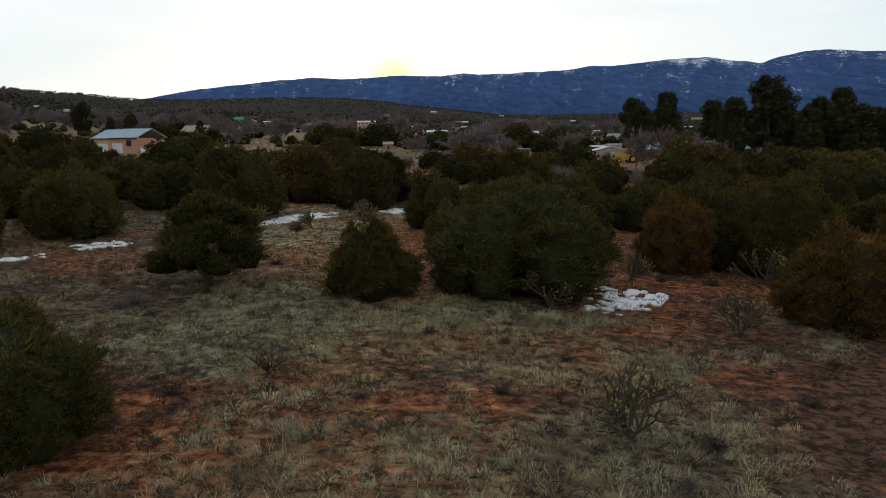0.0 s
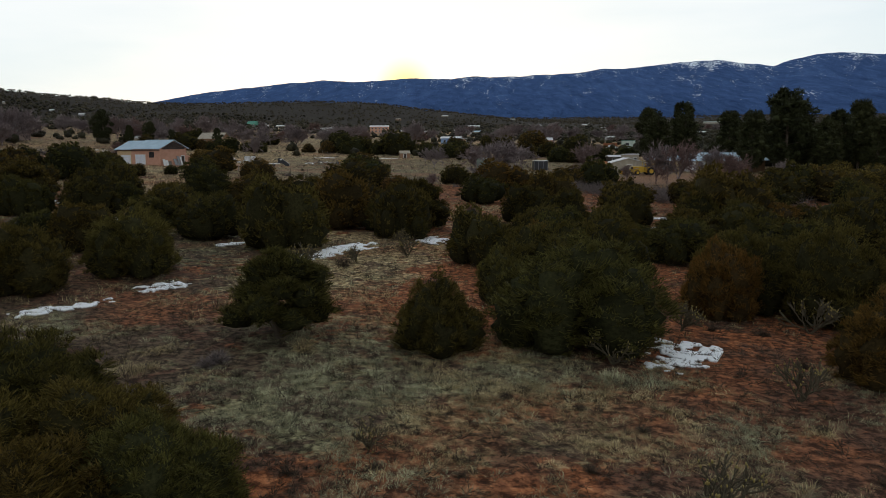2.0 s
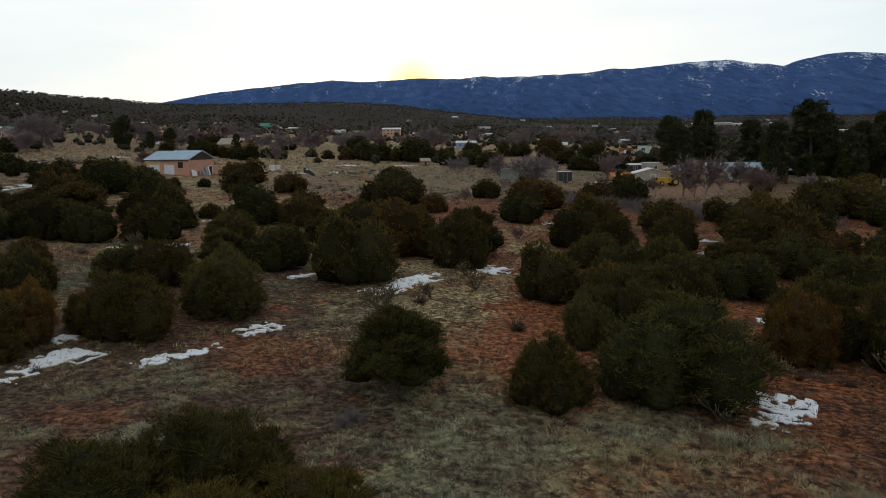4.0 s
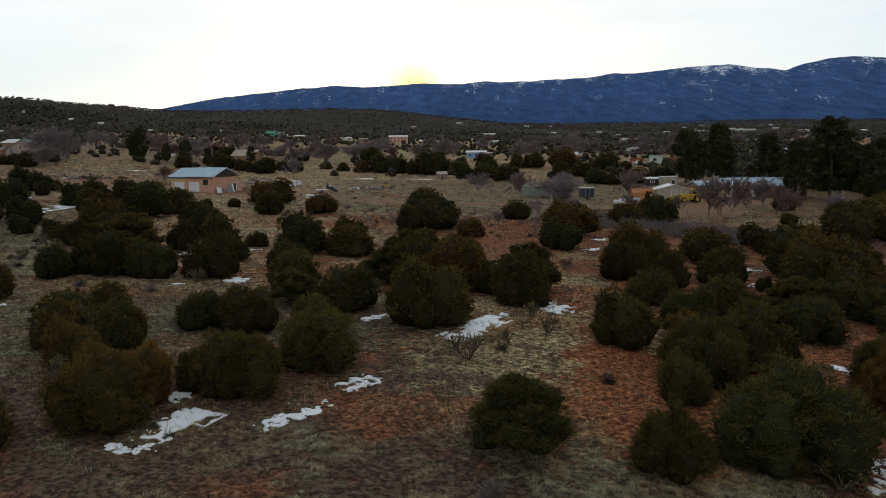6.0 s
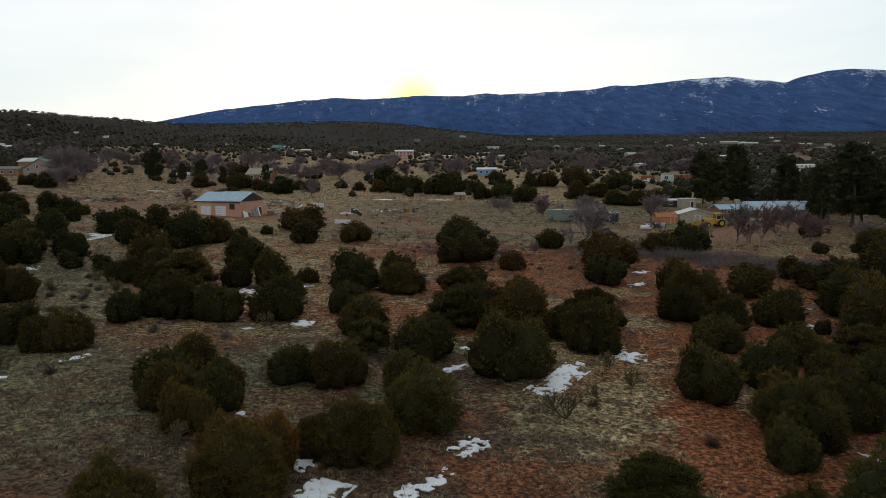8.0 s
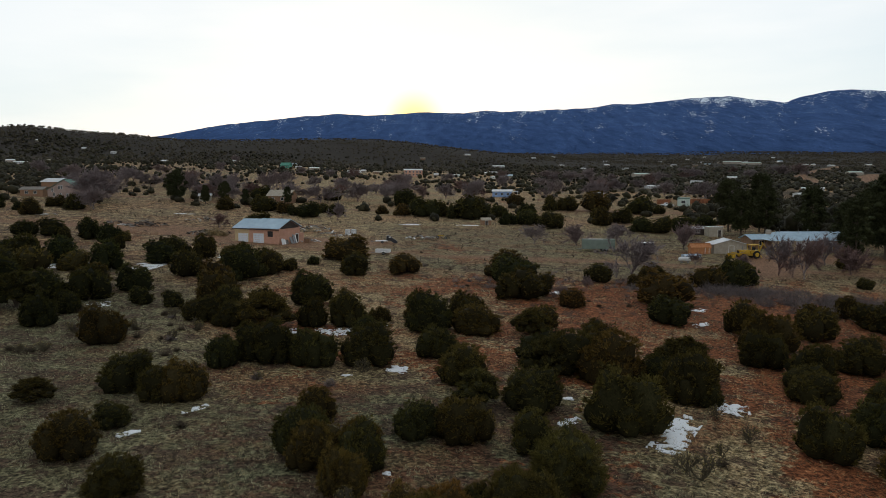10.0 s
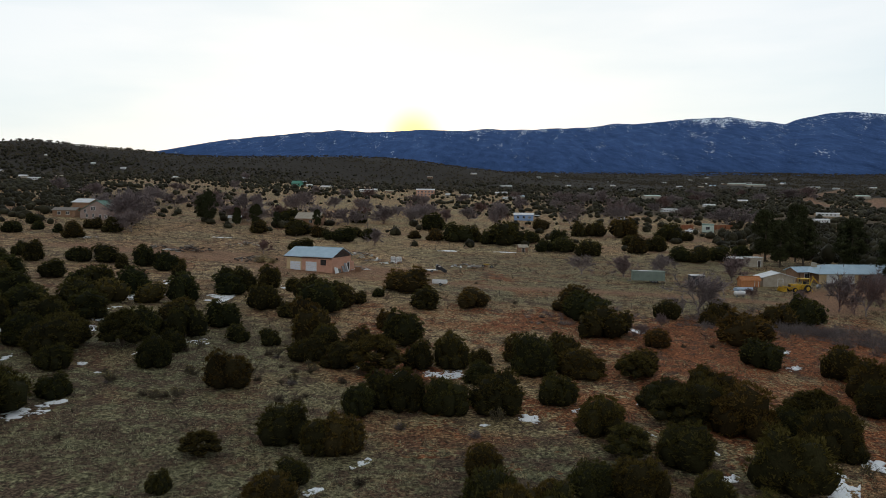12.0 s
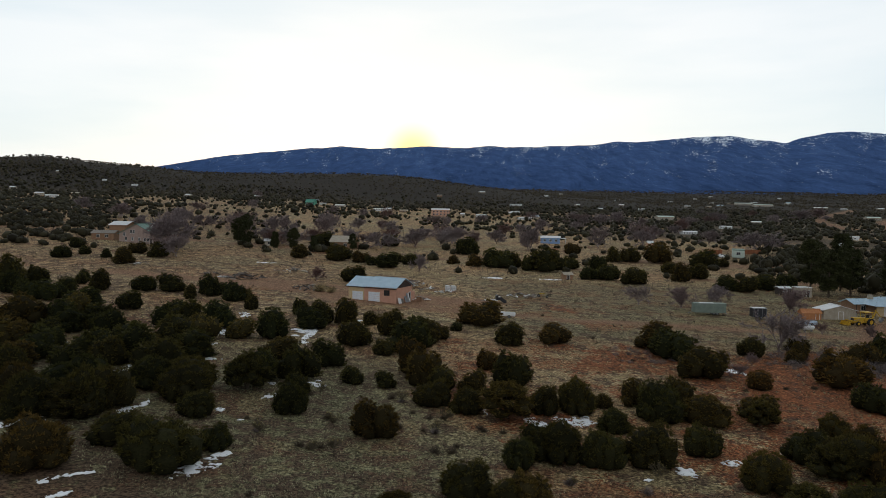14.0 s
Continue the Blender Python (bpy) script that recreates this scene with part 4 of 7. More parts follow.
def tussocks(rng, x, y, count, size, width, bent):
    """Tufts of pointed blades that arch out of a common root; bent: blades of two joints."""
    n = len(x) * count
    tx, ty, big = (np.repeat(q, count) for q in (x, y, rng.uniform(0.55, 1.35, len(x)) * size))
    a = rng.uniform(0, 2 * math.pi, n)
    r = np.sqrt(rng.uniform(0, 1, n)) * 0.75 * big
    bx, by = tx + r * np.cos(a), ty + r * np.sin(a)
    lean = np.repeat(rng.uniform(0, 2 * math.pi, len(x)), count)
    a2 = a + rng.normal(0, 0.6, n)
    wx, wy = np.cos(a2) + 0.7 * np.cos(lean), np.sin(a2) + 0.7 * np.sin(lean)
    q = np.hypot(wx, wy) + 1e-6
    wx, wy = wx / q, wy / q
    ln = big * rng.uniform(0.5, 1.15, n)
    tilt = 0.25 + 0.75 * np.clip(r / (0.75 * big), 0, 1) + rng.uniform(-0.2, 0.3, n)
    w = rng.uniform(0.6, 1.3, n) * width
    base = np.stack([bx, by, relief(bx, by) - 0.02], 1)
    side = np.stack([-wy * w, wx * w, np.zeros(n)], 1)
    up = np.stack([wx * np.sin(tilt), wy * np.sin(tilt), np.cos(tilt)], 1) * (ln * (0.55 if bent else 1.0))[:, None]
    if not bent:
        v = np.stack([base - side, base + side, base + up], 1).reshape(-1, 3)
        return v, np.arange(3 * n).reshape(-1, 3)
    low = tilt + 0.75
    tip = base + up + np.stack([wx * np.sin(low), wy * np.sin(low), np.cos(low)], 1) * (ln * 0.5)[:, None]
    v = np.stack([base - side, base + side, base + up + 0.8 * side, base + up - 0.8 * side, tip], 1).reshape(-1, 3)
    i = 5 * np.arange(n)[:, None]
    return v, np.concatenate([i + [0, 1, 2], i + [0, 2, 3], i + [3, 2, 4]], 0)


def build_grass():
    rng = np.random.default_rng(9)
    zones = ((8500, 8, 32, 46, 0.25, 0.0034, True), (16000, 32, 56, 12, 0.24, 0.010, False), (26000, 56, 98, 6, 0.26, 0.017, False), (20000, 98, 170, 4, 0.34, 0.030, False), (9000, 170, 340, 3, 0.55, 0.065, False))
    straw, grey = [], []
    for tufts, y0, y1, count, size, width, bent in zones:
        y = np.sqrt(rng.uniform(y0**2, y1**2, tufts))
        left, right = -(4 + 0.75 * y) - np.clip((y - 25) * 1.2, 0, 40), 4 + 0.5 * y
        x = left + rng.uniform(0, 1, tufts) * (right - left)
        c = cover(x, y) + 2.0 * (grain(x, y, 2.1, 77, 3) - 0.5) + 1.5 * (grain(x, y, 9.0, 79, 2) - 0.5) * smooth(y, 30, 50)
        keep = c + rng.uniform(-0.30, 0.14, tufts) > 0.14 - 0.10 * (1 - smooth(y, 26, 32)) + 0.45 * spot(x, y, -4.5, 13.5, 3.0, 4.0) + 0.22 * smooth(-x, 4, 16) * (1 - smooth(-x, 34, 46)) * (1 - smooth(y, 45, 75)) + 0.30 * smooth(y, 120, 145)
        keep |= rng.uniform(0, 1, tufts) < 0.16 * smooth(y, 28, 40) * (1 - smooth(y, 110, 130))
        keep &= bareness(x, y) < 0.4
        x, y = x[keep], y[keep]
        g = grain(x, y, 5, 78, 3) + 0.2 * spot(x, y, 0.5, 13, 5, 3) + 0.22 * spot(x, y, -2, 22, 7, 5) + 0.40 * meadow(x, y) * (1 - smooth(y, 100, 140)) + 0.06 * rng.normal(size=len(x)) > 0.55
        straw.append(tussocks(rng, x[~g], y[~g], count, size, width, bent))
        grey.append(tussocks(rng, x[g], y[g], count, size, width, bent))
    # broad flattened mats in the clearings of the foreground
    n = 1500
    x, y = rng.uniform(-12, 14, n), np.sqrt(rng.uniform(9**2, 30**2, n))
    keep = (cover(x, y) + 1.6 * (grain(x, y, 3.4, 91, 2) - 0.5) > 0.52) & (grain(x, y, 1.6, 92, 2) > 0.47)
    x, y = x[keep], y[keep]
    g = grain(x, y, 5, 78, 3) > 0.5
    straw.append(tussocks(rng, x[~g], y[~g], 70, 0.46, 0.0042, True))
    grey.append(tussocks(rng, x[g], y[g], 70, 0.46, 0.0042, True))
    tagged(new("dry_grass", mesh_of("dry_grass", *join(straw), [STRAW])), "tufts of straw-coloured dry bunch grass", "grass", kind="stuff")
    tagged(new("weathered_grass", mesh_of("weathered_grass", *join(grey), [GREY_GRASS])), "tufts of weathered grey-green dry grass", "grass", kind="stuff")


def brush(rng, x, y, count, size, width, sides=3):
    base = np.stack([np.repeat(x, count), np.repeat(y, count), np.repeat(relief(x, y), count)], 1)
    n = len(base)
    out = rng.normal(size=(n, 3)) * (1, 1, 0.6) + (0, 0, 0.75)
    out[:, 2] = np.abs(out[:, 2]) + 0.1
    s = np.repeat(size, count)
    o = out / np.linalg.norm(out, axis=1, keepdims=True)
    start = base + o * (rng.uniform(0.0, 0.55, n) * s)[:, None]
    return spikes(rng, start, o + 0.35 * rng.normal(size=(n, 3)), rng.uniform(0.3, 0.6, n) * s, width * rng.uniform(0.6, 1.2, n), sides)


def build_brush():
    rng = np.random.default_rng(12)
    pieces = []
    for n, y0, y1, count, width in ((4600, 9, 60, 18, 0.010), (8000, 60, 150, 7, 0.030), (4200, 150, 340, 5, 0.085)):
        y = np.sqrt(rng.uniform(y0**2, y1**2, n))
        left, right = -(4 + 0.75 * y) - np.clip((y - 25) * 1.2, 0, 40), 4 + 0.5 * y
        x = left + rng.uniform(0, 1, n) * (right - left)
        keep = bareness(x, y) < 0.3
        x, y = x[keep], y[keep]
        pieces.append(brush(rng, x, y, count, rng.uniform(0.5, 1.0, len(x)) ** 3 * 0.66 * (1 + y / 150), width, 2))
    n = 2600
    x, y = rng.uniform(-14, 20, n), np.sqrt(rng.uniform(11**2, 34**2, n))
    keep = (cover(x, y) + rng.uniform(-0.3, 0.3, n) < 0.42) & (grain(x, y, 3.0, 55, 3) > 0.40)
    x, y = x[keep], y[keep]
    pieces.append(brush(rng, x, y, 20, rng.uniform(0.10, 0.34, len(x)), 0.0065, 2))
    n = 260
    x, y = rng.normal(-5.0, 2.6, n), rng.normal(14.5, 3.0, n)
    pieces.append(brush(rng, x, y, 24, rng.uniform(0.15, 0.4, n), 0.009, 2))
    me = mesh_of("low_brush", *join(pieces), [SNAKEWEED])
    tagged(new("low_brush", me), "low grey-brown dry brush among the grass", "brush", kind="stuff")
    n = 190
    u = rng.uniform(0, 1, n)
    x, y = 13 + 30 * u + rng.normal(0, 4, n), 131 - 26 * u + rng.normal(0, 6, n)
    me = mesh_of("bare_thicket", *brush(rng, x, y, 150, rng.uniform(1.2, 2.8, n), 0.020, 2), [THICKET])
    tagged(new("bare_thicket", me), "thicket of leafless grey-lilac brush", "thicket", kind="stuff")
    n = 60
    x, y = rng.uniform(-25, 12, n), 128 + rng.normal(0, 8, n)
    me = mesh_of("field_brush", *brush(rng, x, y, 120, rng.uniform(0.6, 1.5, n), 0.014), [THICKET])
    tagged(new("field_brush", me), "sparse leafless grey brush by the field edge", "brush", kind="stuff")


SEED_V, SEED_F = sphere(1)


def cholla_mesh(seed, fruit):
    """A branching cactus one metre high."""
    rng = np.random.default_rng(seed)
    pieces, tips = [], []
    todo = [(np.zeros(3), np.array([rng.normal(0, 0.5), rng.normal(0, 0.5), 1.0]), 0.021, 0) for _ in range(6)]
    while todo:
        at, way, r, depth = todo.pop()
        way = way / np.linalg.norm(way)
        end = at + way * rng.uniform(0.13, 0.24)
        mid = (at + end) / 2 + rng.normal(0, 0.012, 3)
        pieces.append(tube([at - way * 0.01, mid, end], [r, r * 1.06, r * 0.8], 4))
        thorn = at + rng.uniform(0, 1, (5, 1)) * (end - at)
        pieces.append(spikes(rng, thorn, rng.normal(size=(5, 3)), rng.uniform(0.03, 0.06, 5), np.full(5, 0.004)))
        if depth < 4:
            for _ in range(2):
                w = way + rng.normal(0, 0.5, 3) + (0, 0, 0.26)
                todo.append((end, w, r * 0.86, depth + 1))
        else:
            tips.append(end)
    stems = mesh_of("stem", *join(pieces), [CHOLLA])
    caps = mesh_of("fruit", *join([(p + SEED_V * (0.016, 0.016, 0.026) * rng.uniform(0.8, 1.3), SEED_F) for p in tips if rng.uniform() < fruit]), [CHOLLA_FRUIT])
    return stems, caps


def build_chollas():
    first, rng = {}, random.Random(3)

    def make(k):
        stems, caps = cholla_mesh(60 + k, 0.6)
        ob = tagged(new("cholla_cactus"), "branching grey-brown cholla cactus on red soil", "cactus", "cholla cacti")
        link("stem", stems, ob)
        tagged(link("fruit", caps, ob, "small yellow fruit"), kind="stuff")
        return ob

    spots = ((6.3, 14.8, 1.6), (6.5, 26.6, 1.5), (10.6, 31.8, 1.5), (-1.7, 18.4, 0.9), (11.8, 23.1, 1.6), (-8.9, 44.4, 1.6), (-5.5, 47.2, 1.3), (16.5, 32.2, 1.8), (-2.4, 50.2, 1.6), (-8.3, 43.0, 1.9), (-2.9, 55.6, 1.4), (-61, 79.4, 1.7), (-55.5, 75.3, 1.5), (-33.5, 65.6, 1.5), (-42.5, 61.6, 1.0), (-30.8, 36.2, 1.5), (3.4, 46.8, 1.3), (-67.2, 76.6, 1.5), (-70.9, 88.8, 1.6), (-54.6, 80.2, 1.8), (-60.2, 87.8, 1.6), (-65.7, 68.0, 1.4), (-67.5, 66.8, 1.3), (-74.3, 72.0, 1.7))
    for i, (x, y, tall) in enumerate(spots):
        place_copies(first, i % 4, make, pose(x, y, land(x, y) - 0.05, 0, 0, rng.uniform(0, 360)), (tall * 0.95, tall * 0.95, tall))


def build_shrubs():
    """Single knee-high shrubs, grey or dark, in the clearings."""
    first, rng = {}, random.Random(14)

    def make(k):
        ob = tagged(new("dry_shrub"), ("leafless dark brown shrub on red soil", "pale grey dry shrub among the grass", "yellowish dry shrub at the foot of a juniper")[k], "shrub", "dry shrubs")
        g = np.random.default_rng(70 + k)
        n = 420
        out = g.normal(size=(n, 3)) * (1, 1, 0.5) + (0, 0, 0.8)
        out[:, 2] = np.abs(out[:, 2]) + 0.1
        out /= np.linalg.norm(out, axis=1, keepdims=True)
        start = out * g.uniform(0.0, 0.6, (n, 1)) * (0.7, 0.7, 1)
        v, f = spikes(g, start, out + 0.3 * g.normal(size=(n, 3)), g.uniform(0.2, 0.4, n), g.uniform(0.006, 0.012, n), 2)
        link("twig_spray", mesh_of("twig_spray", v, f, [(SNAKEWEED, THICKET, STRAW)[k]]), ob)
        stems = [tube([(0, 0, -0.05), o * 0.25, o * 0.5 + (0, 0, 0.05)], [0.03, 0.02, 0.006], 4) for o in out[:7]]
        link("stem", mesh_of("stem", *join(stems), [BARK]), ob)
        return ob

    for x, y, tall, k in SHRUBS:
        place_copies(first, k, make, pose(x, y, land(x, y) - 0.03, 0, 0, rng.uniform(0, 360)), (tall * 1.3, tall * 1.3, tall))


SHRUBS = (
    (-89.6, 192.0, 3.6, 2), (-86.4, 190.6, 2.6, 2),     (-7.7, 25.2, 0.75, 1), (-5.0, 26.9, 0.80, 2), (-4.8, 33.5, 0.50, 0), (6.7, 12.7, 0.45, 1), (7.8, 14.4, 0.50, 0), (3.9, 17.3, 0.40, 0), (0.7, 17.0, 0.30, 0), (-3.5, 16.7, 0.35, 0), (-1.4, 17.2, 0.30, 0), (11.3, 20.6, 0.35, 0), (13.3, 20.3, 0.40, 0), (11.1, 17.1, 0.35, 0), (5.9, 20.1, 0.40, 0), (12.1, 32.1, 0.50, 0), (3.8, 27.6, 0.35, 0), (8.2, 41.3, 0.50, 0), (-8.0, 24.7, 0.60, 1), (-6.6, 23.7, 0.40, 0), (-9.4, 21.7, 0.50, 1), (-0.7, 25.5, 0.40, 0), (2.2, 22.5, 0.40, 0), (4.4, 21.8, 0.35, 0), (14.1, 31.4, 0.50, 0), (13.7, 27.0, 0.50, 0), (-56.4, 80.1, 0.90, 0), (-59.6, 75.7, 0.90, 0), (-42.9, 62.2, 0.50, 0), (-48.5, 61.3, 0.50, 0), (-22.0, 29.4, 0.50, 0), (-74.5, 72.8, 1.00, 0), (-68.1, 67.5, 0.80, 0), (-66.1, 68.7, 0.80, 0),
) + (
    (-69.2, 68, 0.93, 0), (-67, 67.9, 1.01, 0), (-68, 78, 1.03, 0), (-61.4, 79.3, 0.94, 0), (-60.2, 87, 0.70, 1), (-55.6, 74.9, 1.04, 1), (-53.2, 70.4, 0.89, 0), (-76.8, 75.9, 0.66, 0), (-33.5, 69.4, 0.83, 0), (-35.8, 60.7, 1.06, 1), (-44.8, 104.9, 0.72, 0), (-74.5, 71.6, 0.71, 1), (-67.2, 77.1, 0.71, 0), (-72, 87.4, 1.09, 0), (-54.7, 80.6, 0.74, 0), (-55.4, 68.3, 1.08, 0), (-53.7, 68.6, 1.04, 0), (-47.9, 76.4, 0.79, 0), (-50.2, 76.5, 0.89, 0), (-70.7, 54.7, 0.73, 0), (-30.7, 144.2, 1.08, 1), (-25.6, 141, 0.78, 0), (-32.5, 167.5, 0.84, 0), (-22.5, 121.2, 0.77, 0), (-3, 105.8, 0.79, 0), (1.8, 106.9, 0.92, 0), (-58.4, 82.1, 0.68, 0), (-42.7, 61.9, 1.02, 1), (-44.7, 48.7, 0.96, 0), (-50.5, 77.7, 0.87, 0), (-56.9, 75.4, 0.68, 0), (-61.5, 88.4, 1.08, 0), (-25.2, 105.6, 1.03, 0), (-22, 125.9, 0.90, 1), (-10.2, 103.1, 0.81, 0), (-6.1, 45.5, 0.85, 0), (-0.4, 39, 0.93, 0), (-3.8, 109.9, 0.70, 0),
)


# middle in plan, length, breadth, and the bearing of the length in degrees from +x
SNOW_SPOTS = (
    ((9.3, 27.9, 3.6, 2.0, 62), (-22.4, 30.1, 4.6, 1.7, 70), (-17.1, 32.7, 4.2, 1, 51), (-14.3, 38.3, 3, 1.3, 48), (-7.3, 51.8, 7.8, 1.8, 61)),
    ((-0.6, 58.6, 2.3, 3, -15), (-15.3, 53.6, 2.4, 0.8, 47), (15.6, 43.6, 1.9, 1, -56), (28.7, 63.8, 2.1, 3.1, -24), (36.2, 82.7, 1.8, 1.1, -95)),
    ((24.1, 82.1, 1.9, 1.7, -70), (21, 72.2, 0.8, 1.6, -44), (-23.5, 34.6, 1.3, 1, -121), (-45.3, 52.9, 2.4, 0.6, 54), (-40.7, 82.7, 1.7, 2, 29)),
    ((-30.3, 67.1, 2.5, 1.4, 64), (-98.7, 128, 7.2, 5.1, 11), (-82.1, 135.1, 12.6, 2.8, 89), (-94.6, 114.2, 3.6, 1.6, 68), (-89, 95.5, 4.2, 2, 93)),
    ((-72.4, 94, 3.1, 2.3, 55), (-47.9, 47, 1.5, 0.9, 60), (-33.4, 87.1, 1.8, 0.9, 49), (-34.9, 64.2, 1.1, 0.7, -7), (-19, 63.9, 1.6, 0.4, -71)),
    ((-28.8, 41.8, 0.6, 0.5, -5), (-14.4, 59.3, 0.9, 0.8, 27), (12.1, 105.6, 1.5, 1.7, -45), (8.7, 95.1, 3.4, 0.8, 39), (-77.8, 91.9, 0.9, 0.8, 71)),
    ((34.1, 102.7, 1.8, 1.8, -18), (-96.5, 126.5, 4.7, 4.2, 27), (-97.5, 147.9, 1.8, 4.2, 20), (-92.9, 131.3, 2.3, 2.3, 60), (-98.1, 92.2, 6.6, 1.1, 92)),
    ((-101, 101.5, 2.4, 2.3, 66), (-90.1, 103, 3.2, 1.2, 25), (-97.4, 71.5, 3.1, 1.5, 85), (-99, 68.2, 2.3, 1.8, 73), (-112.6, 100.3, 1.4, 2.2, 44)),
    ((-116.8, 110.9, 1.2, 1.7, 64), (-90.2, 74.7, 3.3, 0.8, 86), (-89.2, 78, 2.6, 0.5, 97), (-80.7, 77.9, 1.5, 0.7, 72), (-77.4, 60, 4.4, 1.6, 59)),
    ((-76.1, 64, 2.4, 0.8, 69), (-88.3, 54.8, 1.1, 0.9, 32), (-86.4, 56.5, 2.8, 0.5, 41), (-85.5, 52.6, 1.7, 0.7, 40), (-76.6, 85.3, 1.9, 1.5, 22)),
    ((-80.2, 130.1, 18, 1, 93), (-73.4, 148.8, 1.4, 3, 15), (-43.5, 80.9, 1.9, 2.8, 29), (-38.2, 83.3, 3.8, 2.6, 31), (-49.5, 84.6, 0.6, 1.5, 9)),
    ((-7.3, 116.5, 2.8, 3.5, 18), (-24.3, 70.8, 2.1, 1.2, 18), (-16.8, 74.5, 2.1, 0.8, 40), (-114.1, 116.9, 3.1, 0.8, 91), (-121.2, 123.4, 1.1, 0.9, 82)),
    ((-111.3, 88.4, 1, 1.8, 55), (-96.3, 82.6, 2, 0.8, 65), (-91.9, 89.9, 1.4, 1.1, 62), (-77.4, 75.2, 0.8, 0.5, 70), (8.6, 38.4, 1.9, 1.3, 0)),
    ((-40, 246, 6, 2.4, 0), (-120, 255, 6, 1.8, 0), (-20, 247, 7, 1.8, 0)),
)


def build_snow():
    k = 0
    for group in SNOW_SPOTS:
        for x, y, long, broad, bearing in group:
            k += 1
            far = 0.06 if y < 60 else 0.10 if y < 110 else 0.25
            nu, nv = (int(np.clip(size * 1.3 / far, 14, 90)) for size in (long, broad))
            u, v = np.meshgrid(np.linspace(-1, 1, nu), np.linspace(-1, 1, nv))
            a = math.radians(bearing)
            lx, ly = u * long * 0.62, v * broad * (0.72 if y < 60 else 0.9)
            gx, gy = x + lx * math.cos(a) - ly * math.sin(a), y + lx * math.sin(a) + ly * math.cos(a)
            m = 0.52 - np.hypot(u, v) * 0.62 + 1.7 * (grain(gx, gy, 0.7 + 0.08 * long, 90 + k, 5) - 0.5)
            m = m + 1.35 * (grain(gx, gy, max(0.34, 3.0 * far), 190 + k, 3) - 0.5)
            q = (np.arange(nv - 1)[:, None] * nu + np.arange(nu - 1)).ravel()
            f = np.stack([q, q + 1, q + nu + 1, q + nu], 1)
            mm = m.ravel()
            f = f[(mm[f] > 0).all(1)]
            if len(f) < 8:
                continue
            z = relief(gx, gy) + 0.035 + 0.045 * smooth(m, 0, 0.3)
            me = mesh_of("snow_patch", np.stack([gx, gy, z], -1).reshape(-1, 3), f, [SNOW])
            shade_smooth(me)
            ob = new("snow_patch", me)
            solid = ob.modifiers.new("thickness", "SOLIDIFY")
            solid.thickness, solid.offset = 0.07, -1
            tagged(ob, "thin melting patch of old white snow on the ground", "snow", "snow patches")


# ---------------------------------------------------------------- leafless trees and pines
def bare_tree_meshes(seed, spread):
    """Limbs and twigs of a leafless tree one metre high."""
    rng = np.random.default_rng(seed)
    limbs, ends = [], []
    todo = [(np.array([0, 0, -0.03]), np.array([rng.normal(0, 0.08), rng.normal(0, 0.08), 1.0]), 0.017, 0.13, 0)]
    while todo:
        at, way, r, ln, depth = todo.pop()
        way = way / np.linalg.norm(way)
        mid = at + way * ln * 0.5 + rng.normal(0, 0.012, 3)
        end = at + way * ln + rng.normal(0, 0.012, 3)
        limbs.append(tube([at, mid, end], [r, r * 0.85, r * 0.66], 5 if depth < 2 else 3))
        ends += [(mid, way), (end, way)]
        if depth < 4:
            for _ in range(5 if depth == 0 else 3 if depth < 3 else 2):
                w = way + rng.normal(0, spread, 3) + (0, 0, 0.16)
                todo.append((end if depth == 0 or rng.uniform() < 0.6 else mid, w, r * 0.68, (0.26 if depth == 0 else ln) * rng.uniform(0.7, 0.95), depth + 1))
    at = np.repeat([e[0] for e in ends], 7, axis=0)
    way = np.repeat([e[1] for e in ends], 7, axis=0) + 0.6 * rng.normal(size=(len(at), 3)) + (0, 0, 0.15)
    twigs = spikes(rng, at, way, rng.uniform(0.05, 0.16, len(at)), np.full(len(at), 0.0068), 2)
    top = max(v[:, 2].max() for v, _ in limbs) * 1.06
    lv, lf = join(limbs)
    return mesh_of("bough", lv / top, lf, [TWIG]), mesh_of("twig_spray", twigs[0] / top, twigs[1], [TWIG])


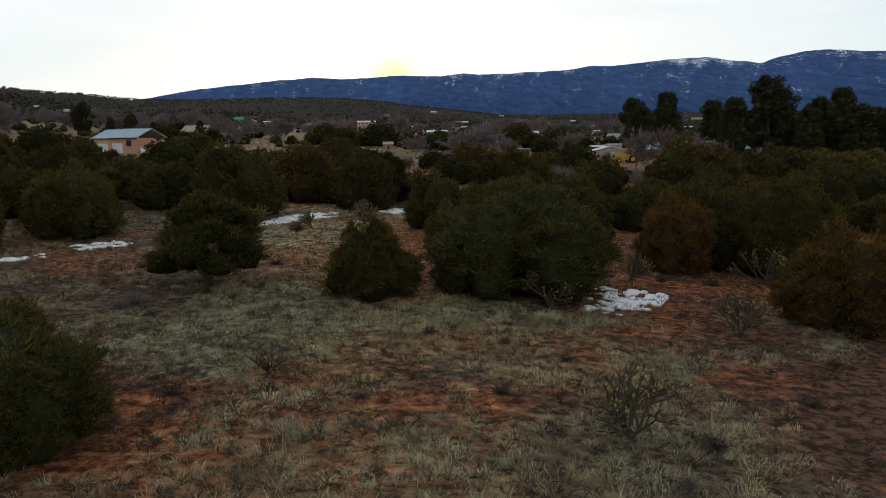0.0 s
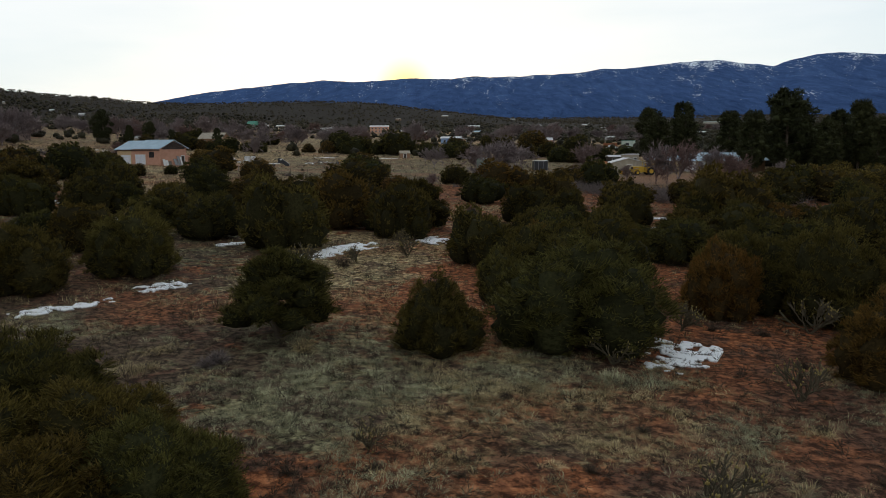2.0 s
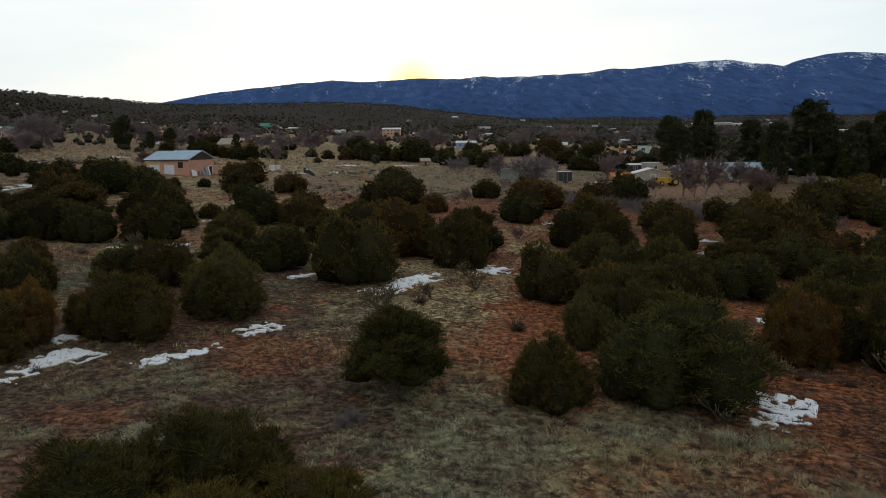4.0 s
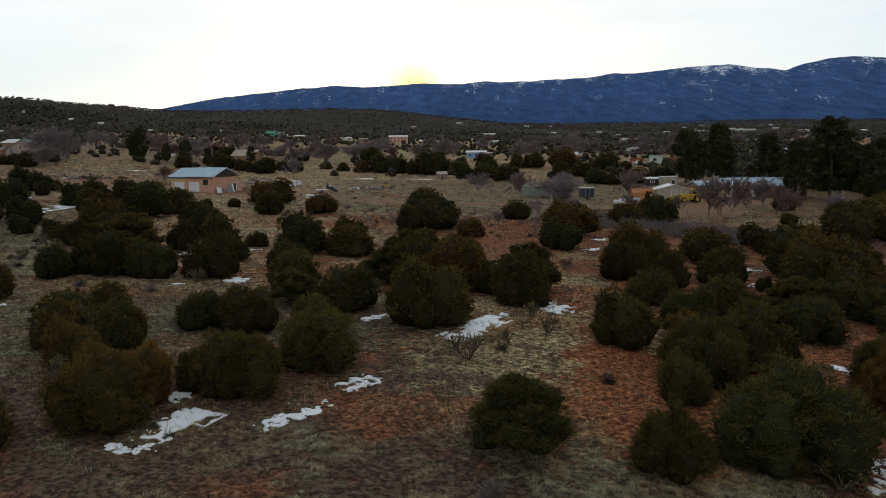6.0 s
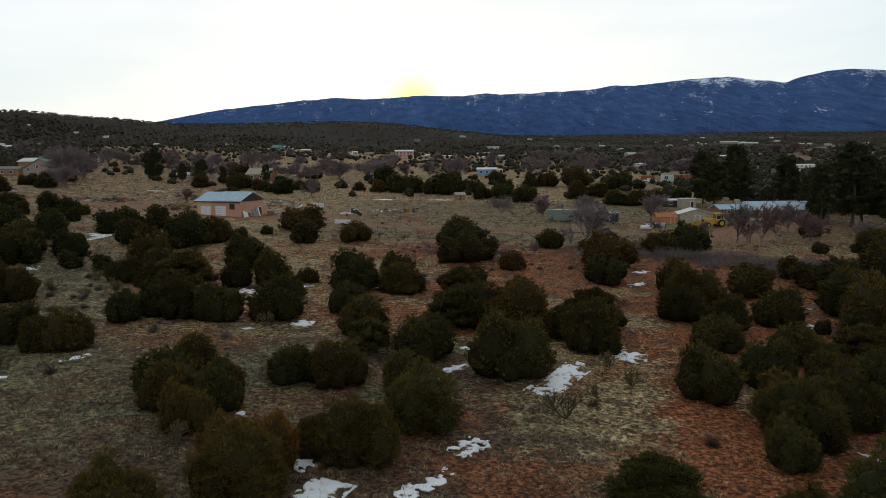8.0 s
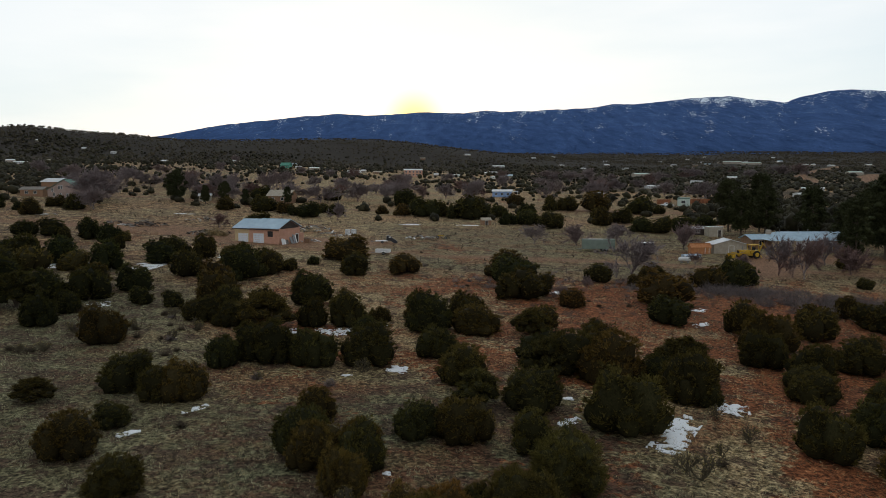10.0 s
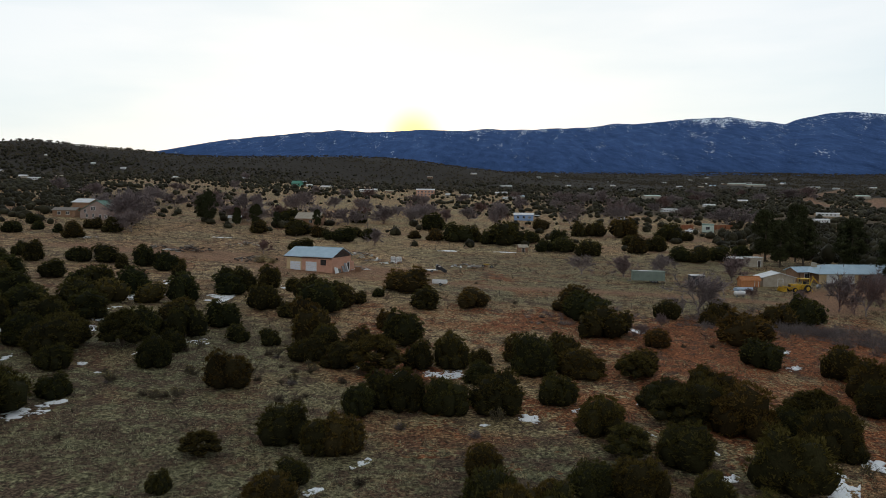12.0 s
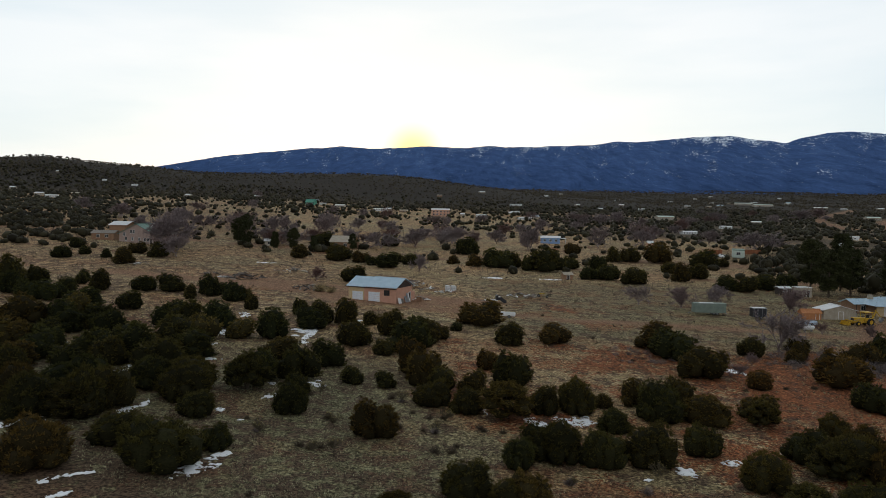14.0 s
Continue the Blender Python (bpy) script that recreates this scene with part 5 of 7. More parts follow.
def build_bare_trees():
    first, rng = {}, random.Random(8)

    def make(k):
        limbs, twigs = bare_tree_meshes(30 + k, 0.42 + 0.08 * (k % 3))
        ob = tagged(new("bare_tree"), "leafless grey-brown winter tree with fine twigs", "tree", "leafless trees")
        link("bough", limbs, ob)
        link("twig_spray", twigs, ob)
        return ob

    spots = ((-3.2, 194.4, 5.6, 1.2), (7.6, 192.3, 6.0, 1.3), (20.4, 200.7, 5.6, 1.2), (35.2, 188.9, 7.2, 1.2), (9.0, 136, 8.6, 1.0), (27.9, 157, 3.2, 0.8), (38, 156, 3.2, 1.0), (-170.6, 296, 13.5, 1.1), (-151.9, 254, 8.2, 1.2), (-177, 419, 10, 1.4), (-124, 425, 11.5, 1.3), (-65.6, 253, 6.4, 1.0), (-15.3, 372, 9.6, 1.2), (41.6, 147, 8.0, 0.9), (44.6, 142.5, 8.9, 0.7), (2.9, 77.4, 1.7, 0.8), (-150, 415, 9, 1.4), (-205, 400, 10, 1.4), (60, 165, 7, 1.1), (-42, 390, 8, 1.3), (25, 395, 8, 1.3), (-90, 430, 9, 1.3), (58, 150, 6, 1.1), (66, 145, 5, 1.1), (-8, 112, 2.4, 1.0), (-2, 121, 2.6, 1.0), (-94.5, 213, 4.4, 1.3), (-163.8, 281.3, 12.9, 1.07), (-158.8, 265.3, 5.9, 1.96), (-159.2, 360.1, 11.9, 1.19), (-118.8, 375.1, 13.2, 1.11), (-72.5, 358.7, 9.5, 1.62), (-54.4, 390.6, 9.7, 1.56), (-15.2, 359.5, 12.9, 0.83), (55.2, 650.4, 11, 1.82), (73.6, 642, 10.9, 2.27), (97.8, 673.1, 12.4, 1.67), (111.5, 397, 11.6, 1.58), (222.3, 769.6, 11.8, 2), (356.2, 874.6, 14.6, 1.82), (268.2, 739.8, 11.3, 1.5), (418, 953.1, 14.5, 2), (-88.5, 396.8, 6.2, 1.5), (-128.2, 337, 10.6, 0.5), (-130.8, 611.2, 8.5, 1.44), (88.7, 508.6, 6.3, 1.25), (-192.1, 319, 10.1, 1), (-253.3, 434.8, 8.9, 1.54), (-304.5, 932.4, 11.6, 1))
    for i, (x, y, tall, wide) in enumerate(spots):
        place_copies(first, i % 5, make, pose(x, y, land(x, y), 0, 0, rng.uniform(0, 360)), (tall * wide, tall * wide, tall))
    far = ((-160, 372), (-148, 380), (-190, 395), (-215, 430), (-70, 420), (-62, 432), (-115, 470), (-100, 480), (-20, 470), (-10, 480), (70, 500), (85, 510), (10, 530), (-145, 520), (110, 540), (-60, 520), (-135, 322), (-128, 330), (-118, 338), (-104, 344), (-96, 350), (-140, 335), (-88, 342), (-60, 368), (-52, 374), (-75, 380), (-30, 400), (55, 420), (62, 432), (100, 440), (35, 440), (130, 590), (150, 640), (175, 700), (60, 640), (85, 690), (110, 640), (40, 560), (-30, 600), (-70, 560), (-110, 620), (-160, 640), (210, 760), (240, 800), (300, 820), (20, 700), (70, 760), (-250, 560), (-300, 480), (-230, 640), (280, 1000), (330, 950), (400, 900))
    for i, (x, y) in enumerate(far):
        place_copies(first, i % 5, make, pose(x, y, land(x, y), 0, 0, rng.uniform(0, 360)), (12, 12, rng.uniform(6.5, 11)))


def pine_meshes(seed):
    """Crown and trunk of a ponderosa pine one metre high and half a metre wide."""
    rng = np.random.default_rng(seed)
    pieces, limbs = [], [tube([(0, 0, -0.02), (0.004, 0, 0.4), (0, 0.004, 0.75), (0, 0, 0.96)], [0.022, 0.017, 0.010, 0.003], 7)]
    for k in range(105):
        h = rng.uniform(0.20, 0.97)
        reach = 0.30 * max(0.05, math.sin(math.pi * ((h - 0.14) / 0.90) ** 0.85)) ** 0.6 * rng.uniform(0.75, 1.1)
        a = rng.uniform(0, 2 * math.pi)
        q = reach * rng.uniform(0.35, 1.0)
        c = np.array([q * math.cos(a), q * math.sin(a), h])
        if k % 3 == 0:
            limbs.append(tube([(0, 0, h - 0.05), c * (0.6, 0.6, 1) + (0, 0, -0.02), c], [0.006, 0.004, 0.0015], 4))
        s = rng.uniform(0.05, 0.10)
        pieces.append((c + SEED_V * (1 + 0.3 * rng.normal(size=(len(SEED_V), 1)).clip(-1, 1)) * s * (1, 1, 0.75) * 0.55, SEED_F))
        m = 70
        d = rng.normal(size=(m, 3))
        d /= np.linalg.norm(d, axis=1, keepdims=True)
        pieces.append(spikes(rng, c + d * s * 0.55, d + (0, 0, 0.3) + 0.3 * rng.normal(size=(m, 3)), rng.uniform(0.03, 0.06, m), rng.uniform(0.004, 0.008, m), 2))
    return mesh_of("crown", *join(pieces), [PINE]), mesh_of("trunk", *join(limbs), [BARK])


def build_pines():
    first, rng = {}, random.Random(5)

    def make(k):
        crown, trunk = pine_meshes(80 + k)
        ob = tagged(new("pine_tree"), "tall dark ponderosa pine with a bare lower trunk", "pine", "pines by the ranch house")
        link("crown", crown, ob)
        link("trunk", trunk, ob, "straight brown trunk")
        return ob

    spots = ((66, 242, 17.5, 1.0), (77, 244, 19, 1.0), (70.5, 172, 15, 0.9), (81, 178, 20.5, 1.1), (87, 185, 18, 1.1), (93, 178, 15.5, 1.1), (100, 181, 18, 0.9), (110, 180, 14, 1.1), (78, 190, 14, 1.1), (86, 168, 13, 1.1), (97, 168, 14, 1.2), (106, 170, 13, 1.2), (64, 226, 15, 1.1), (74, 232, 15, 1.1), (84, 222, 16, 1.1), (95, 214, 15, 1.2), (104, 205, 14, 1.2), (116, 196, 14, 1.2), (92, 240, 14, 1.2), (108, 235, 15, 1.2), (122, 222, 15, 1.2))
    for i, (x, y, tall, wide) in enumerate(spots):
        place_copies(first, i % 4, make, pose(x, y, land(x, y) - 0.1, 0, 0, rng.uniform(0, 360)), (tall * 0.9 * wide, tall * 0.9 * wide, tall))
    for x, y, tall in ((-128, 300, 8), (-121, 303, 10), (-113, 306, 7), (-143, 310, 14), (-148, 316, 12), (-98, 318, 8)):
        ob = place_copies(first, rng.choice([0, 1, 2, 3]), make, pose(x, y, land(x, y) - 0.1, 0, 0, rng.uniform(0, 360)), (tall * 0.9, tall * 0.9, tall))
        ob["label"] = "dark conifer near the pink farmhouse"


# ---------------------------------------------------------------- far woods
def clumps(rng, x, y, wide, tall, v0, f0, jitter):
    n, k = len(x), len(v0)
    z = height(x, y)
    a = rng.uniform(0, 2 * math.pi, n)
    c, s = np.cos(a)[:, None], np.sin(a)[:, None]
    d = 1 + jitter * rng.normal(size=(n, k)).clip(-1.5, 1.5)
    vx, vy = v0[None, :, 0] * d, v0[None, :, 1] * d
    gx = x[:, None] + (vx * c - vy * s) * wide[:, None] / 2
    gy = y[:, None] + (vx * s + vy * c) * wide[:, None] / 2
    gz = z[:, None] + np.maximum((v0[None, :, 2] * d * 0.5 + 0.42) * tall[:, None], -0.1)
    f = (np.arange(n)[:, None, None] * k + f0[None]).reshape(-1, 3)
    return np.stack([gx, gy, gz], -1).reshape(-1, 3), f


# far houses: kind, place in plan, breadth
HOUSES = (
    (1, -592, 882, 8), (0, -438, 683, 14), (0, -556, 1043, 8), (0, -503, 1018, 10), (1, -636, 1068, 6), (2, -467, 786, 12), (0, -207, 837, 9),
    (1, -184, 799, 14), (0, -139, 777, 19), (1, -128, 800, 7), (2, -111, 778, 11), (0, -31, 753, 13), (1, -47, 754, 6), (0, 30, 1097, 22),
    (0, 16, 882, 13), (0, 11, 719, 17), (2, -81, 1169, 10), (1, -8, 1291, 13), (1, 221, 1229, 10), (0, 286, 1558, 14), (0, 413, 1606, 12),
    (1, 583, 1978, 15), (3, 173, 815, 24), (0, 184, 654, 13), (0, 119, 551, 17), (3, 490, 1432, 40), (3, 503, 1370, 44), (1, 868, 2116, 20),
) + (
    (1, 702, 2195, 16), (1, 256, 765, 12), (0, 229, 543, 19), (0, 189, 461, 15), (3, 476, 947, 22), (1, 141, 1171, 9), (0, 120, 1446, 13),
    (0, 600, 1248, 15), (1, 683, 1286, 18), (2, 326, 859, 15), (1, 570, 1282, 26), (1, -316, 960, 11), (1, -382, 891, 9), (1, -481, 741, 10),
    (2, 382, 1276, 11), (1, 269, 2261, 14), (0, 228, 1125, 12), (1, 158, 1076, 9), (1, 460, 1480, 12), (2, 520, 1550, 13), (0, 610, 1650, 16),
    (1, 660, 1590, 12), (4, 700, 1680, 14), (1, 340, 1260, 12), (4, 420, 1330, 13), (4, 27, 757, 10), (4, -233, 921, 11), (1, 6, 842, 9),
)
CLEAR = ((-72, 190, 26), (12, 181, 9), (45, 182, 22), (66, 190, 20), (-185, 300, 26), (4, 425, 16), (92, 372, 24), (-41, 170, 12), (-214, 822, 16), (-67, 736, 18), (-13, 248, 6), (53, 224, 9))


def build_far_woods():
    rng = np.random.default_rng(21)
    n = 26000
    y = rng.uniform(205, 1150, n)
    x = rng.uniform(-1, 1, n) * (0.78 * y + 60) - 20
    dens = 0.20 + 0.9 * smooth(grain(x, y, 60, 61, 3), 0.48, 0.64)
    dens = dens * (0.30 + 0.75 * smooth(y, 360, 640))
    right = smooth(x - 62 + 0.10 * (y - 200), 0, 40) * smooth(y, 215, 255)
    dens = np.maximum(dens, 0.95 * right * (0.45 + 0.55 * smooth(grain(x, y, 90, 62, 3), 0.30, 0.55)))
    band = np.exp(-(((y - 560 - 0.15 * x) / 60) ** 2)) * 0.75 * smooth(x, -120, 40)
    left = smooth(-x - 0.42 * y - 40, 0, 50) * 0.9 * smooth(y, 235, 275)
    dens = np.maximum(np.maximum(dens, band), left)
    field = (1 - smooth(y, 250, 285)) * (1 - smooth(x, 40, 70)) * smooth(x, -240, -190)
    dens = dens * (1 - 0.985 * field) * (1 - smooth(bareness(x, y), 0.1, 0.5))
    keep = rng.uniform(0, 1, n) < dens * 0.62 * (0.68 + 0.32 * smooth(y, 200, 700))
    for cx, cy, r in CLEAR:
        keep &= np.hypot(x - cx, y - cy) > r
    for _, cx, cy, broad in HOUSES:
        keep &= np.hypot(x - cx + 0.01 * cx, y - cy + 9) > 5 + 0.8 * broad
    x, y = x[keep], y[keep]
    # the dark grove beside the farmhouse
    az, far = np.radians(rng.uniform(-35, -25.3, 380)), rng.uniform(390, 680, 380)
    lx, ly = -54 + far * np.sin(az), -5 + far * np.cos(az)
    x, y = np.concatenate([x, lx]), np.concatenate([y, ly])
    # the dark grove behind the ranch house
    gx, gy = rng.uniform(70, 260, 900), rng.uniform(212, 400, 900)
    ok = gx > 88 - 0.10 * (gy - 212) + 40 * smooth(gy, 300, 400)
    for cx, cy, r in CLEAR:
        ok &= np.hypot(gx - cx, gy - cy) > r
    x, y = np.concatenate([x, gx[ok]]), np.concatenate([y, gy[ok]])
    grove = np.arange(len(x)) >= len(x) - ok.sum()
    wide = rng.uniform(2.2, 5.6, len(x)) * (1 + 0.45 * smooth(y, 400, 900)) * np.where(grove, 1.08, 1)
    wide = wide * (1 + 0.10 * smooth(x - 62 + 0.10 * (y - 200), 0, 40))
    tall = wide * rng.uniform(0.6, 0.95, len(x)) * np.where(grove, 1.3, 1)
    # each tree is a cluster of three or four uneven lumps
    v1, f1 = sphere(1)
    pieces = []
    for k in range(4):
        use = (y < 330) | (k < 1) | ((k < 2) & (y < 620))
        q = rng.uniform(0.0, 0.30, len(x)) * wide
        a = rng.uniform(0, 2 * math.pi, len(x))
        s = rng.uniform(0.5, 0.8, len(x))
        v, f = (BALL_V, BALL_F) if k == 0 else (v1, f1)
        near = use & ((y < 330) if k == 0 else True)
        cx, cy = x + q * np.cos(a), y + q * np.sin(a)
        if k == 0:
            pieces.append(clumps(rng, cx[near], cy[near], (wide * s * 1.0)[near], (tall * s * 1.15)[near], v, f, 0.09))
            near = use & (y >= 330)
        pieces.append(clumps(rng, cx[near], cy[near], (wide * s)[near], (tall * s * 1.1)[near], v1, f1, 0.15))
    # sprigs on those that stand nearest
    near = y < 400
    nx, ny, nw, nt = (np.repeat(q[near], 64) for q in (x, y, wide, tall))
    d = rng.normal(size=(len(nx), 3))
    d[:, 2] = np.abs(d[:, 2])
    d /= np.linalg.norm(d, axis=1, keepdims=True)
    base = np.stack([nx, ny, height(nx, ny)], 1) + d * np.stack([nw * 0.44, nw * 0.44, nt * 0.88], 1) * rng.uniform(0.6, 1.0, (len(nx), 1))
    pieces.append(spikes(rng, base, d + (0, 0, 0.5) + 0.4 * rng.normal(size=d.shape), nw * rng.uniform(0.08, 0.16, len(nx)), nw * 0.036, 2))
    me = mesh_of("far_junipers", *join(pieces), [FAR_JUNIPER_SHADED])
    shade_smooth(me)
    tagged(new("far_junipers", me), "scattered dark junipers across the valley floor", "woods", kind="stuff")
    # forest on the hill and the valley floor beyond
    n = 42000
    az, r = np.radians(rng.uniform(-44, 44, n)), rng.uniform(930, 3150, n)
    x, y = -54 + r * np.sin(az), -5 + r * np.cos(az)
    keep = rng.uniform(0, 1, n) < 0.35 + 0.65 * smooth(grain(x, y, 120, 71, 3), 0.40, 0.60)
    keep &= bareness(x, y) < 0.3
    for _, cx, cy, broad in HOUSES:
        keep &= np.hypot(x - cx, y - cy + 10) > 6 + 0.8 * broad
    x, y = x[keep], y[keep]
    ring = np.arange(5) * 2 * math.pi / 5
    v0 = np.array([(r * math.cos(a), r * math.sin(a), z) for r, z in ((0.9, -0.9), (1.0, 0.0), (0.55, 0.75)) for a in ring] + [(0, 0, 1.0)])
    f0 = np.array([f for k in (0, 5) for i in range(5) for f in ((k + i, k + (i + 1) % 5, k + 5 + (i + 1) % 5), (k + i, k + 5 + (i + 1) % 5, k + 5 + i))][10:] + [(10 + i, 10 + (i + 1) % 5, 15) for i in range(5)] )
    wide = rng.uniform(2.6, 5.0, len(x)) * (1 + 0.6 * smooth(np.hypot(x, y), 1600, 3000))
    me = mesh_of("hill_forest", *clumps(rng, x, y, wide, wide * rng.uniform(0.7, 1.1, len(x)), v0, f0, 0.2), [HAZY_FOREST])
    tagged(new("hill_forest", me), "dark forest covering the hills, browned for haze", "forest", kind="stuff")


build_bare_trees()
build_pines()
build_chollas()
build_shrubs()
build_snow()
build_grass()
build_brush()
build_far_woods()


# ---------------------------------------------------------------- buildings
PINK_STUCCO = surface("pink_stucco", (0.54, 0.29, 0.20), (0.64, 0.37, 0.27), 1.2, 30, 0.95, bump=0.3, grime=0.15)
CREAM_STUCCO = surface("cream_stucco", (0.55, 0.41, 0.23), (0.66, 0.51, 0.31), 1.2, 30, 0.95, bump=0.3, grime=0.15)
ADOBE = surface("brown_stucco", (0.26, 0.15, 0.09), (0.36, 0.22, 0.14), 1.0, 25, 0.95, bump=0.3)
TAN_SIDING = surface("tan_siding", (0.38, 0.33, 0.26), (0.50, 0.45, 0.37), 1.0, 20, 0.9)
PALE_PINK = surface("pale_pink_stucco", (0.34, 0.25, 0.22), (0.44, 0.34, 0.30), 0.8, 20, 0.95)
BLUE_METAL = surface("pale_blue_sheet_metal", (0.36, 0.50, 0.61), (0.47, 0.61, 0.71), 0.6, 12, 0.55, metal=0.0, bump=0.05, grime=0.12, spec=0.5)
WHITE_METAL = surface("white_sheet_metal", (0.62, 0.64, 0.66), (0.78, 0.79, 0.80), 0.7, 14, 0.5, bump=0.05, grime=0.15, spec=0.5)
GREEN_METAL = surface("green_sheet_metal", (0.10, 0.20, 0.16), (0.15, 0.27, 0.22), 0.7, 14, 0.55, bump=0.05)
BRIGHT_GREEN = surface("bright_green_sheet_metal", (0.06, 0.26, 0.19), (0.09, 0.34, 0.25), 0.7, 14, 0.55, bump=0.05)
ORANGE_TIN = surface("rusty_orange_tin", (0.46, 0.17, 0.06), (0.62, 0.30, 0.14), 1.5, 16, 0.7, grime=0.3, stretch=(3, 1, 1))
DARK_WOOD = surface("dark_weathered_boards", (0.045, 0.035, 0.032), (0.085, 0.065, 0.055), 2.0, 30, 0.9, stretch=(6, 1, 1))
PALE_DOOR = surface("pale_painted_door", (0.70, 0.76, 0.84), (0.80, 0.84, 0.90), 1.0, 20, 0.6, grime=0.1, bump=0.05)
WHITE_TRIM = surface("white_painted_trim", (0.66, 0.66, 0.64), (0.78, 0.78, 0.76), 1.0, 20, 0.6, grime=0.1, bump=0.05)
GLASS = surface("dark_window_glass", (0.03, 0.035, 0.04), (0.05, 0.055, 0.06), 1.0, 5, 0.15, bump=0.0, grime=0.05, spec=0.6)
BLUE_SIDING = surface("light_blue_siding", (0.20, 0.32, 0.56), (0.28, 0.41, 0.66), 0.8, 20, 0.8)
MINT = surface("pale_mint_siding", (0.50, 0.60, 0.55), (0.62, 0.70, 0.64), 0.8, 20, 0.8)
RUST_FENCE = surface("red_brown_fence_boards", (0.24, 0.085, 0.04), (0.34, 0.14, 0.07), 1.0, 18, 0.9, rand=0.2)
GREY_BOARD = surface("grey_weathered_boards", (0.16, 0.14, 0.12), (0.30, 0.27, 0.24), 2.0, 25, 0.95, rand=0.3, stretch=(4, 1, 1))
GREEN_PAINT = surface("faded_green_paint", (0.17, 0.22, 0.19), (0.24, 0.29, 0.25), 0.8, 16, 0.65, grime=0.2, bump=0.05)
BLACK_PAINT = surface("black_paint", (0.012, 0.014, 0.020), (0.022, 0.025, 0.035), 1.0, 16, 0.35, bump=0.0, spec=0.5)
YELLOW_PAINT = surface("worn_yellow_paint", (0.55, 0.34, 0.025), (0.70, 0.45, 0.05), 1.6, 16, 0.55, grime=0.35, bump=0.05)
RUBBER = surface("tyre_rubber", (0.02, 0.02, 0.02), (0.04, 0.038, 0.036), 4, 30, 0.9)
STEEL = surface("bare_steel", (0.22, 0.22, 0.23), (0.36, 0.36, 0.37), 3, 30, 0.5, metal=0.6)
WHITE_PAINT = surface("white_gloss_paint", (0.70, 0.71, 0.72), (0.82, 0.82, 0.82), 1.0, 18, 0.4, grime=0.12, bump=0.02, spec=0.5)
BLUE_TARP = surface("pale_blue_tarpaulin", (0.34, 0.45, 0.58), (0.50, 0.60, 0.72), 1.6, 9, 0.6, grime=0.2, bump=0.4)
POST_WOOD = surface("grey_fence_post", (0.16, 0.13, 0.105), (0.28, 0.24, 0.20), 5, 40, 0.95, rand=0.25)
WIRE = surface("dull_wire", (0.12, 0.11, 0.10), (0.20, 0.18, 0.16), 3, 20, 0.7, metal=0.5)


def part(name, bm, material, parent, label=""):
    """One mesh object from a bmesh, under a thing or a part."""
    me = bpy.data.meshes.new(name)
    bm.normal_update()
    bm.to_mesh(me)
    bm.free()
    me.materials.append(material)
    ob = new(name, me)
    ob.parent = parent
    if label:
        ob["label"] = label
    return ob


def add_box(bm, lo, hi, bevel=0.0, turn=None):
    r = bmesh.ops.create_cube(bm, size=1.0)
    c, s = [(a + b) / 2 for a, b in zip(lo, hi)], [b - a for a, b in zip(lo, hi)]
    m = Matrix.Translation(c) @ (turn or Matrix.Identity(4)) @ Matrix.Diagonal((*s, 1))
    bmesh.ops.transform(bm, matrix=m, verts=r["verts"])
    if bevel:
        edges = {e for v in r["verts"] for e in v.link_edges}
        bmesh.ops.bevel(bm, geom=list(edges), offset=bevel, segments=2, affect="EDGES")
    return bm


def box(name, lo, hi, material, parent, label="", bevel=0.0, turn=None):
    return part(name, add_box(bmesh.new(), lo, hi, bevel, turn), material, parent, label)


def add_rod(bm, a, b, r, sides=10, r2=None):
    a, b = Vector(a), Vector(b)
    d = b - a
    m = Matrix.Translation((a + b) / 2) @ d.to_track_quat("Z", "Y").to_matrix().to_4x4()
    bmesh.ops.create_cone(bm, cap_ends=True, segments=sides, radius1=r, radius2=r if r2 is None else r2, depth=d.length, matrix=m)
    return bm


def rod(name, a, b, r, material, parent, label="", sides=10, r2=None):
    return part(name, add_rod(bmesh.new(), a, b, r, sides, r2), material, parent, label)


def thing(name, label, category, x, y, turn=0.0, lift=0.0, group=""):
    ob = tagged(new(name), label, category, group)
    ob.matrix_basis = pose(x, y, land(x, y) + lift, 0, 0, turn)
    return ob


def prism(bm, w, d, h, rise, skirt=0.7):
    """Walls with two gables; the ridge runs along x."""
    p = [(0, 0, -skirt), (w, 0, -skirt), (w, d, -skirt), (0, d, -skirt), (0, 0, h), (w, 0, h), (w, d, h), (0, d, h), (0, d / 2, h + rise), (w, d / 2, h + rise)]
    v = [bm.verts.new(q) for q in p]
    for f in ((0, 1, 5, 4), (2, 3, 7, 6), (1, 2, 6, 9, 5), (3, 0, 4, 8, 7), (4, 5, 9, 8), (6, 7, 8, 9), (3, 2, 1, 0)):
        bm.faces.new([v[i] for i in f])
    return bm


